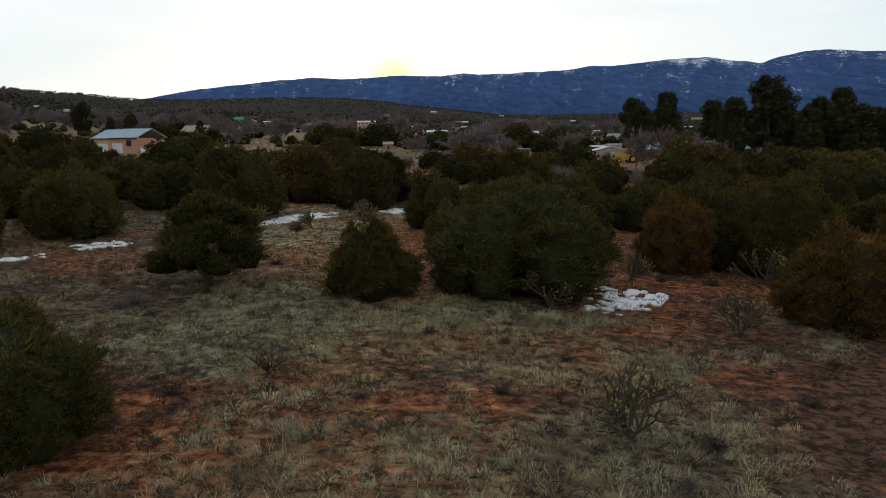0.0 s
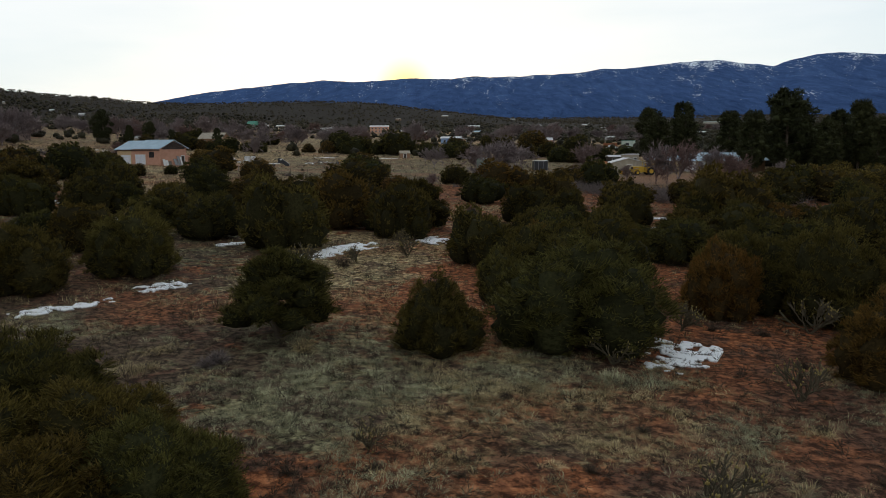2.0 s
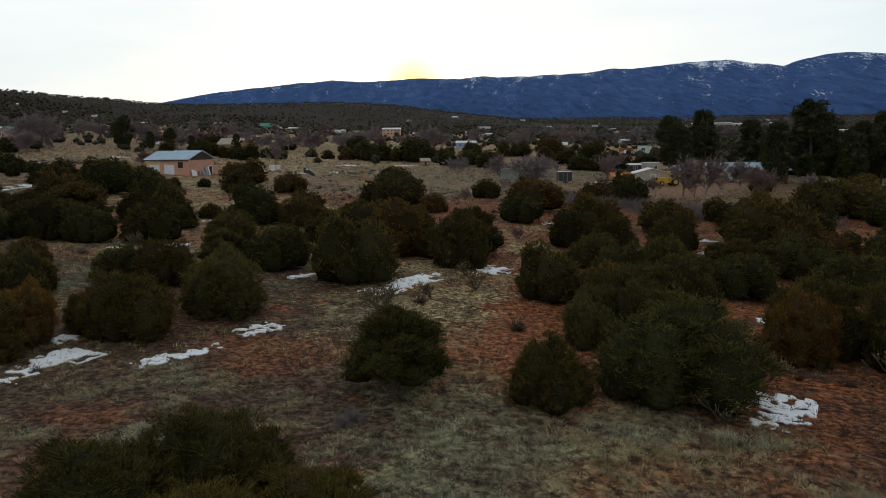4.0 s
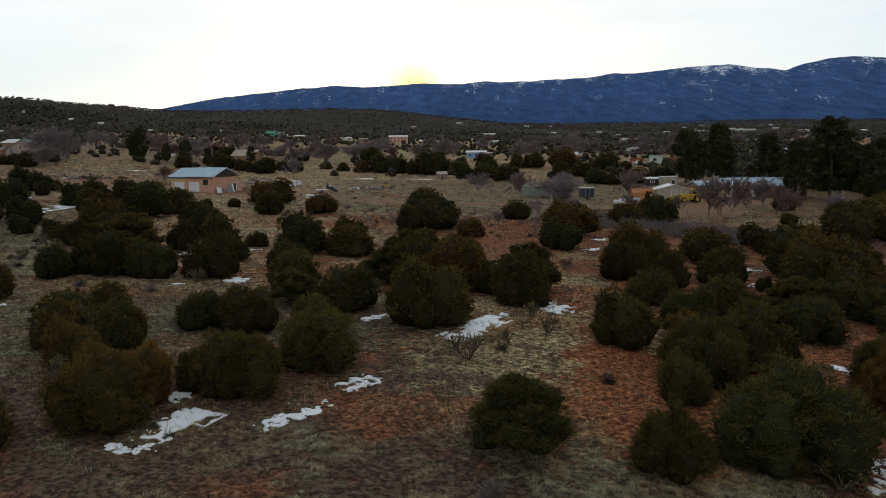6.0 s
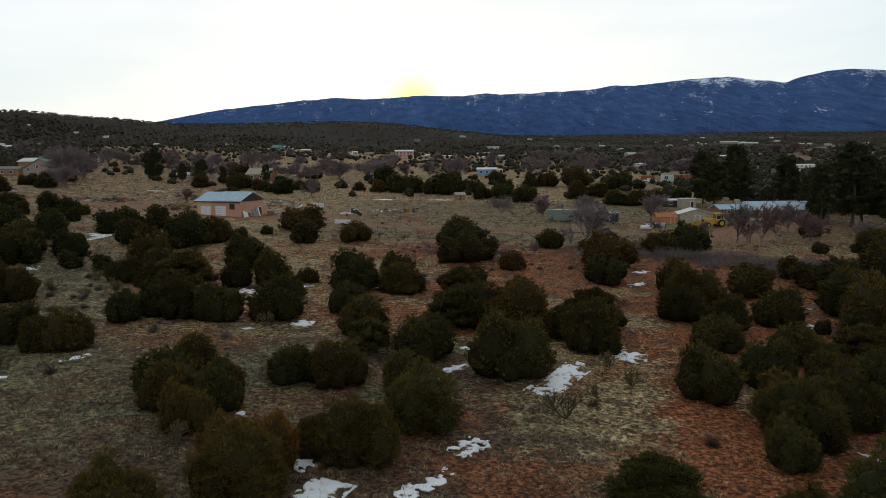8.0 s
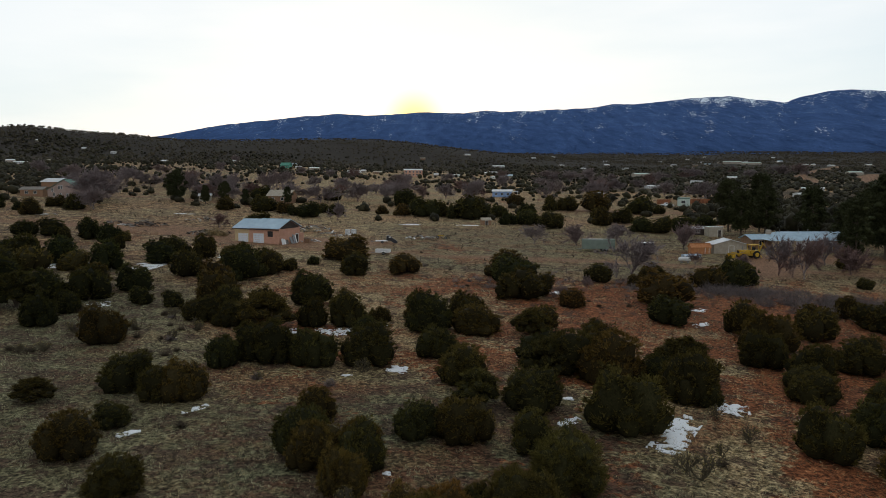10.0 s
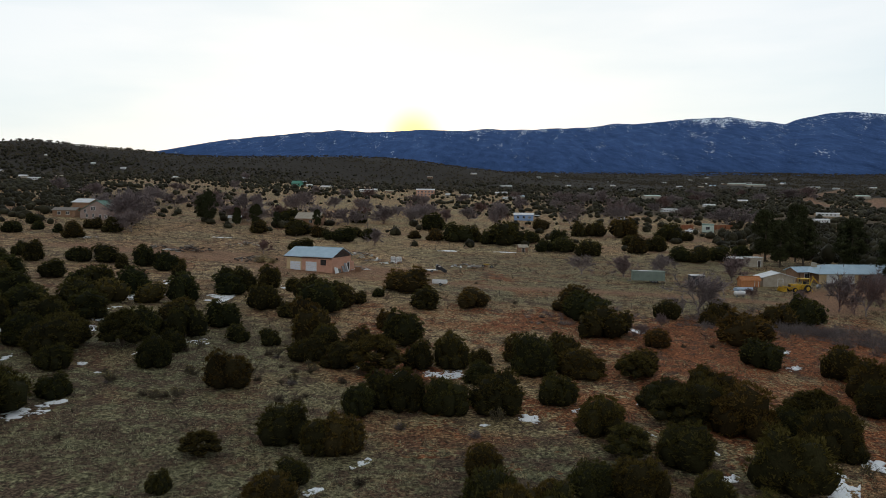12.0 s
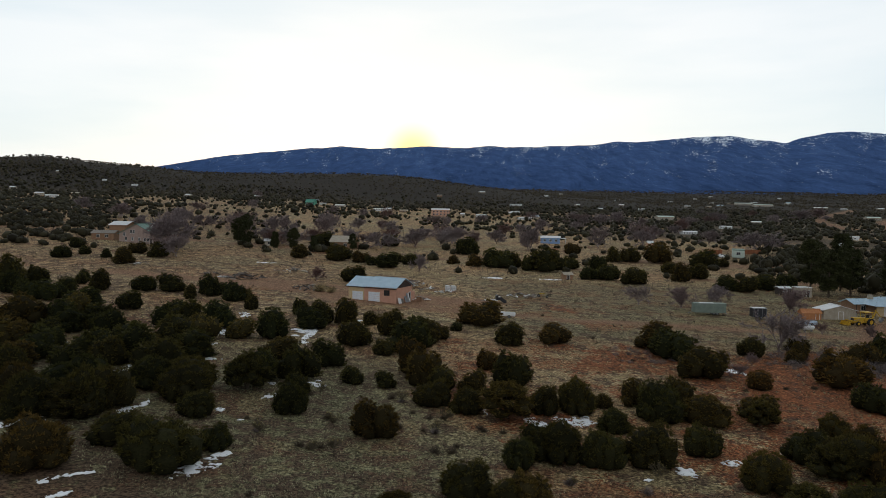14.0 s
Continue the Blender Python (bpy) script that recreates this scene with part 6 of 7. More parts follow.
def roof_slopes(bm, x0, x1, d, h, rise, over, thick=0.12, ribs=0.6, drop=0.0):
    """Two roof slabs with standing ribs and a ridge cap."""
    k = rise / (d / 2)
    for side in (0, 1):
        y0, y1 = (-over, d / 2) if side == 0 else (d + over, d / 2)
        z0, z1 = h - over * k - drop, h + rise - drop
        lo = [(x0, y0, z0), (x1, y0, z0), (x1, y1, z1), (x0, y1, z1)]
        v = [bm.verts.new(p) for p in lo] + [bm.verts.new((p[0], p[1], p[2] + thick)) for p in lo]
        faces = ((0, 1, 2, 3), (7, 6, 5, 4), (0, 4, 5, 1), (1, 5, 6, 2), (2, 6, 7, 3), (3, 7, 4, 0))
        for f in faces:
            bm.faces.new([v[i] for i in (f if side == 0 else f[::-1])])
        n = int((x1 - x0) / ribs) if ribs else 0
        for i in range(n + 1 if n else 0):
            x = x0 + 0.02 + (x1 - x0 - 0.04) * i / n
            q = [(x - 0.02, y0, z0 + thick), (x + 0.02, y0, z0 + thick), (x + 0.02, y1, z1 + thick), (x - 0.02, y1, z1 + thick)]
            r = [bm.verts.new(p) for p in q] + [bm.verts.new((p[0], p[1], p[2] + 0.04)) for p in q]
            for f in faces[1:]:
                bm.faces.new([r[j] for j in (f if side == 0 else f[::-1])])
    add_box(bm, (x0 - 0.01, d / 2 - 0.15, h + rise - drop + thick * 0.4), (x1 + 0.01, d / 2 + 0.15, h + rise - drop + thick + 0.05))
    return bm


def place_on(face, w, d, u0, u1, z0, z1, out, thick):
    """The box of a flat piece on a wall: front is y = 0, right is x = w, left is x = 0."""
    if face == "front":
        return (u0, -out - thick, z0), (u1, -out, z1)
    if face == "right":
        return (w + out, u0, z0), (w + out + thick, u1, z1)
    return (-out - thick, u0, z0), (-out, u1, z1)


def window(parent, face, w, d, u0, u1, z0, z1, trim=None, bars=True):
    trim = trim or WHITE_TRIM
    bm, t = bmesh.new(), 0.09
    for a0, a1, b0, b1 in ((u0 - t, u1 + t, z0 - t, z0), (u0 - t, u1 + t, z1, z1 + t), (u0 - t, u0, z0, z1), (u1, u1 + t, z0, z1)):
        add_box(bm, *place_on(face, w, d, a0, a1, b0, b1, -0.02, 0.07))
    if bars:
        m = (u0 + u1) / 2
        add_box(bm, *place_on(face, w, d, m - 0.025, m + 0.025, z0, z1, -0.015, 0.05))
    ob = part("window", bm, trim, parent, "window with a plain frame")
    box("pane", *place_on(face, w, d, u0, u1, z0, z1, -0.035, 0.045), GLASS, ob, "dark glass pane")
    return ob


def door(parent, face, w, d, u0, u1, z1, material, label="plain door", panels=4):
    bm = bmesh.new()
    step = z1 / panels
    for i in range(panels):
        add_box(bm, *place_on(face, w, d, u0, u1, i * step + 0.02, (i + 1) * step - 0.015, -0.01, 0.05), bevel=0.01)
    ob = part("door", bm, material, parent, label)
    fm = bmesh.new()
    for a0, a1, b0, b1 in ((u0 - 0.12, u0, 0, z1 + 0.12), (u1, u1 + 0.12, 0, z1 + 0.12), (u0, u1, z1, z1 + 0.12)):
        add_box(fm, *place_on(face, w, d, a0, a1, b0, b1, -0.01, 0.08))
    part("door_frame", fm, WHITE_TRIM, ob)
    return ob


def gable_house(name, label, category, x, y, turn, w, d, h, rise, wall, roof, over=0.4, lift=0.0, ribs=0.6):
    ob = thing(name, label, category, x, y, turn, lift)
    part("wall", prism(bmesh.new(), w, d, h, rise), wall, ob)
    part("roof", roof_slopes(bmesh.new(), -over, w + over, d, h, rise, over, ribs=ribs), roof, ob)
    return ob


def hip_left(ob, d, h, rise, over, run, roof):
    """Turns the gable at x = 0 into a sloping hip."""
    low, top = h - over * rise / (d / 2), h + rise
    for c in ob.children:
        if c.name.split(".")[0] in ("wall", "roof"):
            for v in c.data.vertices:
                u = (v.co.z - low) / (top - low)
                if u > 0:
                    v.co.x = max(v.co.x, -over + run * u + (0.0 if c.name.startswith("roof") else 0.25))
    bm = bmesh.new()
    a, b, c = ((-over, -over, low + 0.1), (-over, d + over, low + 0.1), (run - over, d / 2, top + 0.1))
    lo = [bm.verts.new(p) for p in (a, b, c)]
    hi = [bm.verts.new((p[0] - 0.03, p[1], p[2] + 0.06)) for p in (a, b, c)]
    bm.faces.new(lo)
    bm.faces.new(hi[::-1])
    for i in range(3):
        j = (i + 1) % 3
        bm.faces.new((lo[i], lo[j], hi[j], hi[i]))
    part("hip", bm, roof, ob)


def build_barn():
    w, d, h, rise = 13.66, 8.77, 3.85, 1.88
    ob = thing("barn", "pink stucco barn with pale blue metal roof and garage doors", "barn", -80.36, 181.34, -23.6, 0.0)
    ob.location.z = 2.43
    left = bmesh.new()
    prism(left, 4.6, d, h, rise, 1.2)
    part("wall", left, CREAM_STUCCO, ob, "cream stucco wall")
    right = bmesh.new()
    prism(right, w - 4.6, d, h + 0.004, rise, 1.2)
    bmesh.ops.translate(right, verts=right.verts, vec=(4.604, -0.05, 0))
    part("wall", right, PINK_STUCCO, ob, "pink stucco wall")
    part("roof", roof_slopes(bmesh.new(), -0.5, 5.2, d, h, rise, 0.45, ribs=0.5, drop=0.0), BLUE_METAL, ob, "pale blue ribbed metal roof")
    part("roof", roof_slopes(bmesh.new(), 5.22, w + 0.45, d, h + 0.16, rise, 0.5, ribs=0.5), BLUE_METAL, ob, "pale blue ribbed metal roof")
    # dark boarded gable; its dark spread also takes in the eaves' shadow
    for i in range(14):
        y0, y1 = i * d / 14, (i + 1) * d / 14
        top = (min(y0, d - y1) + 0.12) / (d / 2) * rise
        if top > 0.08:
            box("gable_board", (w + 0.01, y0 + 0.01, h - 0.12), (w + 0.05, y1 - 0.01, h + 0.02 + top), DARK_WOOD, ob)
    bm = bmesh.new()
    add_box(bm, (-0.45, -0.52, h - 0.36), (w + 0.4, -0.46, h - 0.16))
    part("fascia", bm, DARK_WOOD, ob, "dark eaves board")
    door(ob, "front", w, d, 1.25, 4.15, 2.35, PALE_DOOR, "pale sectional garage door", 5)
    o = door(ob, "front", w, d, 6.0, 9.0, 2.45, PALE_DOOR, "pale sectional garage door", 5)
    o.location.y = -0.06
    wi = window(ob, "front", w, d, 10.4, 11.8, 1.9, 3.1, DARK_WOOD)
    wi.location.y = -0.06
    grid = bmesh.new()
    for i in range(1, 4):
        add_box(grid, (10.4 + i * 0.35 - 0.02, -0.14, 1.9), (10.4 + i * 0.35 + 0.02, -0.10, 3.1))
    for i in range(1, 3):
        add_box(grid, (10.4, -0.14, 1.9 + i * 0.4 - 0.02), (11.8, -0.10, 1.9 + i * 0.4 + 0.02))
    part("window_grille", grid, DARK_WOOD, ob)
    # flat dark panel on the solid wall, standing in for the unlit opening
    box("doorway", (w, 6.9, 0.0), (w + 0.04, 7.9, 2.1), DARK_WOOD, ob, "dark panel painted as the shade of an open doorway")
    fr = bmesh.new()
    for lo, hi in (((w - 0.01, 6.75, 0), (w + 0.09, 6.9, 2.2)), ((w - 0.01, 7.9, 0), (w + 0.09, 8.05, 2.2)), ((w - 0.01, 6.75, 2.1), (w + 0.09, 8.05, 2.25))):
        add_box(fr, lo, hi)
    part("door_frame", fr, WHITE_TRIM, ob)
    lean = bmesh.new()
    add_box(lean, (w, d - 0.05, -0.8), (w - 3, d + 1.6, 2.2))
    part("lean_to", lean, PINK_STUCCO, ob)
    # boards and sheets leaning on the end wall
    base = Matrix(ob.matrix_basis)
    rng = random.Random(14)
    spots = ((0.9, 1.7, 0.9, WHITE_PAINT, "white door panel leaning on the barn"), (1.9, 1.5, 1.0, WHITE_PAINT, "white door panel leaning on the barn"), (2.7, 1.2, 0.9, GREY_BOARD, "grey board leaning on the barn"), (4.8, 2.7, 1.1, STEEL, "grey steel sheet leaning on the barn"), (5.8, 2.7, 0.9, STEEL, "grey steel sheet leaning on the barn"), (6.6, 2.5, 0.45, WHITE_PAINT, "white plank leaning on the barn"))
    for y, tall, wide, mat, label in spots:
        t = tagged(new("leaning_panel"), label, "panel", "panels by the barn")
        t.matrix_basis = base @ pose(w + 0.65, y, -0.25, 0, -rng.uniform(12, 26), rng.uniform(-8, 8))
        bm = add_box(bmesh.new(), (-0.03, -wide / 2, 0), (0.03, wide / 2, tall), 0.01)
        part("sheet", bm, mat, t)
        part("batten", add_box(bmesh.new(), (0.03, -wide / 2 + 0.05, tall * 0.45), (0.05, wide / 2 - 0.05, tall * 0.52)), mat, t)
    c = tagged(new("wooden_crate"), "brown wooden crate beside the barn", "crate")
    c.matrix_basis = base @ pose(w + 1.6, 8.2, -0.5, 0, 0, 10)
    for i in range(5):
        box("board", (0, 0.0, 0.02 + i * 0.28), (1.3, 1.2, 0.27 + i * 0.28), ADOBE, c, bevel=0.01)
    box("lid", (-0.08, -0.08, 1.42), (1.38, 1.28, 1.48), GREY_BOARD, c)


def build_ranch():
    # long low ranch house with a pale metal roof
    w, d, h, rise = 24.0, 9.5, 2.9, 1.7
    ob = gable_house("ranch_house", "low brown ranch house with a pale blue metal roof", "house", 58.6, 190.4, 5, w, d, h, rise, ADOBE, BLUE_METAL, 0.7)
    hip_left(ob, d, h, rise, 0.7, 4.2, BLUE_METAL)
    door(ob, "front", w, d, 2.3, 5.4, 2.4, WHITE_METAL, "white sectional garage door", 4)
    door(ob, "front", w, d, 6.7, 9.8, 2.4, WHITE_METAL, "white sectional garage door", 4)
    box("garage_front", (0.1, -0.03, -0.5), (11.0, 0.0, h - 0.1), CREAM_STUCCO, ob, "cream stucco around the garage doors")
    window(ob, "front", w, d, 12.0, 13.4, 1.0, 2.2)
    window(ob, "front", w, d, 20.2, 22.0, 1.0, 2.2)
    door(ob, "front", w, d, 15.4, 16.4, 2.1, DARK_WOOD, "dark front door", 3)
    for x, y, r in ((4.2, 4.4, 0.10), (12.5, 5.0, 0.14), (9.0, 3.6, 0.08), (17.0, 4.0, 0.10)):
        rod("roof_vent", (x, y, h + 1.0), (x, y, h + rise + 0.65), r, STEEL, ob)
    box("roof_cooler", (0.6, 3.8, h + 1.2), (1.7, 4.9, h + rise + 0.7), TAN_SIDING, ob, "tan evaporative cooler on the roof", 0.04)
    wing = gable_house("house_wing", "brown stucco wing with a pale blue roof and timber posts", "house", 54.9, 194.4, 12, 6.0, 4.8, 2.7, 0.9, ADOBE, BLUE_METAL, 0.6)
    for x in (0.3, 3.0, 5.9):
        rod("porch_post", (x, -0.55, -0.3), (x, -0.55, 2.55), 0.09, DARK_WOOD, wing)
    window(wing, "front", 6, 4.8, 2.2, 3.6, 0.9, 2.1)
    # cream gabled shed: the gable looks at the drive
    shed = thing("garden_shed", "cream stucco shed with a white gable roof", "shed", 48.6, 181.8, 91)
    part("wall", prism(bmesh.new(), 4.6, 8.2, 2.5, 1.1), TAN_SIDING, shed)
    part("roof", roof_slopes(bmesh.new(), -0.4, 5.0, 8.2, 2.5, 1.1, 0.5, ribs=0), WHITE_METAL, shed, "white metal roof")
    door(shed, "left", 4.6, 8.2, 3.2, 4.4, 2.05, TAN_SIDING, "plain tan door", 3)
    # orange tin shed
    tin = gable_house("tin_shed", "small shed with rusty orange tin walls and roof", "shed", 34.2, 179.8, 6, 5.0, 2.0, 1.7, 0.8, ORANGE_TIN, ORANGE_TIN, 0.2, ribs=0.3)
    door(tin, "front", 5, 2.0, 3.6, 4.5, 1.5, ORANGE_TIN, "orange tin door", 2)
    a = gable_house("small_shed", "open shed with a bright white sheet roof", "shed", 50.0, 229, 4, 3.8, 3.0, 2.1, 0.35, DARK_WOOD, WHITE_METAL, 0.3, ribs=0)
    window(a, "front", 3.8, 3.0, 1.2, 2.4, 0.9, 1.7)
    b = thing("small_shed", "tan flat-roofed block shed", "shed", 53.6, 224, 5)
    part("wall", add_box(bmesh.new(), (0, 0, -0.5), (4.4, 3.5, 2.9)), TAN_SIDING, b)
    part("roof", add_box(bmesh.new(), (-0.15, -0.15, 2.904), (4.55, 3.65, 3.05), 0.02), WHITE_METAL, b)
    for i in range(6):
        box("parapet_block", (0.1 + i * 0.75, -0.16, 3.05), (0.45 + i * 0.75, 0.2, 3.25), WHITE_TRIM, b)
    door(b, "front", 4.4, 3.5, 2.8, 3.7, 2.0, DARK_WOOD, "dark door", 3)


def build_farmhouse():
    w, d, h, rise = 16.0, 16.0, 4.1, 4.0
    ob = thing("farmhouse", "two-storey pale pink farmhouse with a green metal roof", "house", -175.5, 292.0, 78)
    # local x runs away from the viewer; the gable wall (left, x = 0) is seen
    part("wall", prism(bmesh.new(), w, d, h, rise, 1.5), PALE_PINK, ob)
    part("roof", roof_slopes(bmesh.new(), -0.4, w + 0.4, d, h, rise, 0.6, ribs=0.8), GREEN_METAL, ob, "green metal roof")
    for u, z in ((8.8, 4.3), (10.0, 4.3), (2.2, 1.1), (3.7, 1.1), (6.2, 1.1), (9.4, 1.3), (12.4, 1.3), (13.2, 3.2)):
        window(ob, "left", w, d, u, u + 0.85, z, z + 1.35)
    door(ob, "left", w, d, 0.8, 1.7, 2.1, DARK_WOOD, "dark door", 3)
    rod("chimney", (9, 4.6, h + 1), (9, 4.6, h + rise + 0.9), 0.2, STEEL, ob)
    box("roof_box", (4.6, 3.4, h + 2.2), (5.6, 4.4, h + rise + 0.3), WHITE_TRIM, ob)
    ann = gable_house("annexe", "low red-brown annexe with a grey roof", "house", -203, 296, 6, 9, 7, 2.6, 1.0, ADOBE, GREY_BOARD, 0.4)
    window(ann, "front", 9, 7, 2.0, 3.2, 0.9, 2.0)
    window(ann, "front", 9, 7, 5.4, 6.6, 0.9, 2.0)
    pent = gable_house("carport", "dark red carport with a bright white roof", "carport", -203, 312, -8, 8, 9, 5.2, 1.4, ADOBE, WHITE_METAL, 0.4)
    window(pent, "front", 9, 9, 3.5, 5.0, 1.0, 2.2)
    hut = gable_house("small_shed", "small white-roofed hut among the trees", "shed", -137, 318, 10, 5, 4, 2.2, 0.8, TAN_SIDING, WHITE_METAL, 0.4, ribs=0)
    window(hut, "front", 5, 4, 1.5, 2.8, 0.8, 1.8)
    lod = gable_house("cabin", "timber cabin with a pale gable among bare trees", "cabin", -110, 330, -12, 11, 8, 3.0, 2.4, ADOBE, TAN_SIDING, 0.5, ribs=0)
    window(lod, "front", 11, 8, 2.0, 3.4, 0.9, 2.1)
    window(lod, "front", 11, 8, 6.6, 8.0, 0.9, 2.1)


def build_village():
    ob = gable_house("blue_house", "light blue house with a white metal roof", "house", -3.5, 419, -6, 11, 8, 3.2, 0.9, BLUE_SIDING, WHITE_METAL, 0.4)
    for u in (1.6, 5.0, 8.2):
        window(ob, "front", 11, 8, u, u + 1.2, 1.1, 2.3)
    part("porch_roof", add_box(bmesh.new(), (11.4, -0.6, 2.9), (14.6, 6, 3.05)), WHITE_METAL, ob)
    for y in (-0.4, 5.8):
        rod("porch_post", (14.3, y, -0.6), (14.3, y, 2.9), 0.08, WHITE_TRIM, ob)
    mint = thing("mobile_home", "small mint and white mobile home end on", "mobile home", 84.2, 360, -19)
    part("body", add_box(bmesh.new(), (0, 0, 0.3), (5.6, 12, 3.9), 0.12), MINT, mint)
    part("roof", add_box(bmesh.new(), (-0.15, -0.15, 3.904), (5.75, 12.1, 4.25), 0.12), GREEN_METAL, mint, "pale green roof")
    window(mint, "front", 5.6, 12, 1.9, 3.6, 1.7, 3.0)
    for y in (1.0, 6.0, 11.0):
        box("pier", (0.4, y, -0.6), (5.2, y + 0.4, 0.31), GREY_BOARD, mint)
    fence_panels = thing("board_fence", "red-brown board fence around a yard", "fence", 79.7, 380, 17)
    for i in range(40):
        if 9 < i < 18:
            continue
        box("fence_board", (i * 0.8, 0, -0.3), (i * 0.8 + 0.76, 0.05, 2.2), RUST_FENCE, fence_panels)
    small = gable_house("small_shed", "small pink shed with a pale roof", "shed", 54, 404, 0, 3.2, 3.2, 3.0, 1.2, PINK_STUCCO, WHITE_METAL, 0.2, ribs=0)
    door(small, "front", 3.2, 3.2, 1.0, 2.0, 2.0, WHITE_TRIM, "white door", 3)
    hut = gable_house("small_shed", "little brown hut on the pasture", "shed", -15.4, 248.5, 12, 3.2, 2.8, 1.7, 0.7, ADOBE, TAN_SIDING, 0.2, ribs=0)
    door(hut, "front", 3.2, 2.8, 1.1, 2.0, 1.5, DARK_WOOD, "dark door", 2)
    g = gable_house("green_house", "tall house with a bright green metal roof", "house", -220, 820, -10, 10, 9, 3.4, 2.6, BRIGHT_GREEN, BRIGHT_GREEN, 0.6)
    for u in (1.2, 4.2, 7.2):
        window(g, "front", 10, 9, u, u + 1.5, 1.0, 2.4)
    p = gable_house("pink_house", "two-storey pale pink house with white windows", "house", -76, 734, 0, 18, 9, 6.2, 1.2, PINK_STUCCO, WHITE_METAL, 0.5)
    for u in (1.5, 5.0, 8.6, 12.2, 15.2):
        window(p, "front", 18, 9, u, u + 1.6, 1.0, 2.4)
        window(p, "front", 18, 9, u, u + 1.6, 3.8, 5.2)
    # houses far down the valley: five kinds, then copies
    kinds = (("white_house", "distant low white mobile home", 22, 7, 3.2, 0.8, WHITE_METAL, WHITE_METAL), ("tan_house", "distant tan house with a pale roof", 14, 9, 3.4, 1.6, TAN_SIDING, WHITE_METAL), ("brown_house", "distant brown stucco house", 13, 9, 3.2, 1.4, ADOBE, TAN_SIDING), ("metal_building", "distant long metal building with a pale green roof", 40, 18, 5.0, 2.0, TAN_SIDING, MINT), ("blue_roofed_house", "distant house with a pale blue roof", 15, 9, 3.2, 1.8, TAN_SIDING, BLUE_METAL))
    first = {}

    def make(k):
        n, label, w, d, h, rise, wall, roof = kinds[k]
        o = gable_house(n, label, "house", 0, 0, 0, w, d, h, rise, wall, roof, 0.5, ribs=0)
        for i in range(int(w / 4)):
            window(o, "front", w, d, 1.2 + i * 4, 2.8 + i * 4, 1.0, 2.3, bars=False)
        return o

    rng = random.Random(17)
    for k, x, y, broad in HOUSES:
        q = broad / kinds[k][2]
        place_copies(first, k, make, pose(x, y, float(height(x, y)), 0, 0, rng.uniform(-25, 25)), (0.8 * q, 0.6, 0.62))


build_barn()
build_ranch()
build_farmhouse()
build_village()


# ---------------------------------------------------------------- vehicles and yard things
def wheel(parent, x, y, z, r, wide, hub=None):
    """A wheel whose axle runs along y."""
    bm = bmesh.new()
    n, prof = 20, ((r * 0.58, -wide / 2), (r * 0.92, -wide / 2), (r, -wide * 0.32), (r, wide * 0.32), (r * 0.92, wide / 2), (r * 0.58, wide / 2))
    rings = [[bm.verts.new((x + q * math.cos(a), y + o, z + q * math.sin(a))) for q, o in prof] for a in (2 * math.pi * i / n for i in range(n))]
    for i in range(n):
        p, q = rings[i], rings[(i + 1) % n]
        for j in range(len(prof)):
            k = (j + 1) % len(prof)
            bm.faces.new((p[j], q[j], q[k], p[k]))
    ob = part("wheel", bm, RUBBER, parent, "black rubber tyre")
    rm = bmesh.new()
    add_rod(rm, (x, y - wide * 0.36, z), (x, y + wide * 0.36, z), r * 0.6, 16)
    add_rod(rm, (x, y - wide * 0.46, z), (x, y + wide * 0.46, z), r * 0.18, 10)
    part("rim", rm, hub or STEEL, ob, "steel rim")
    return ob


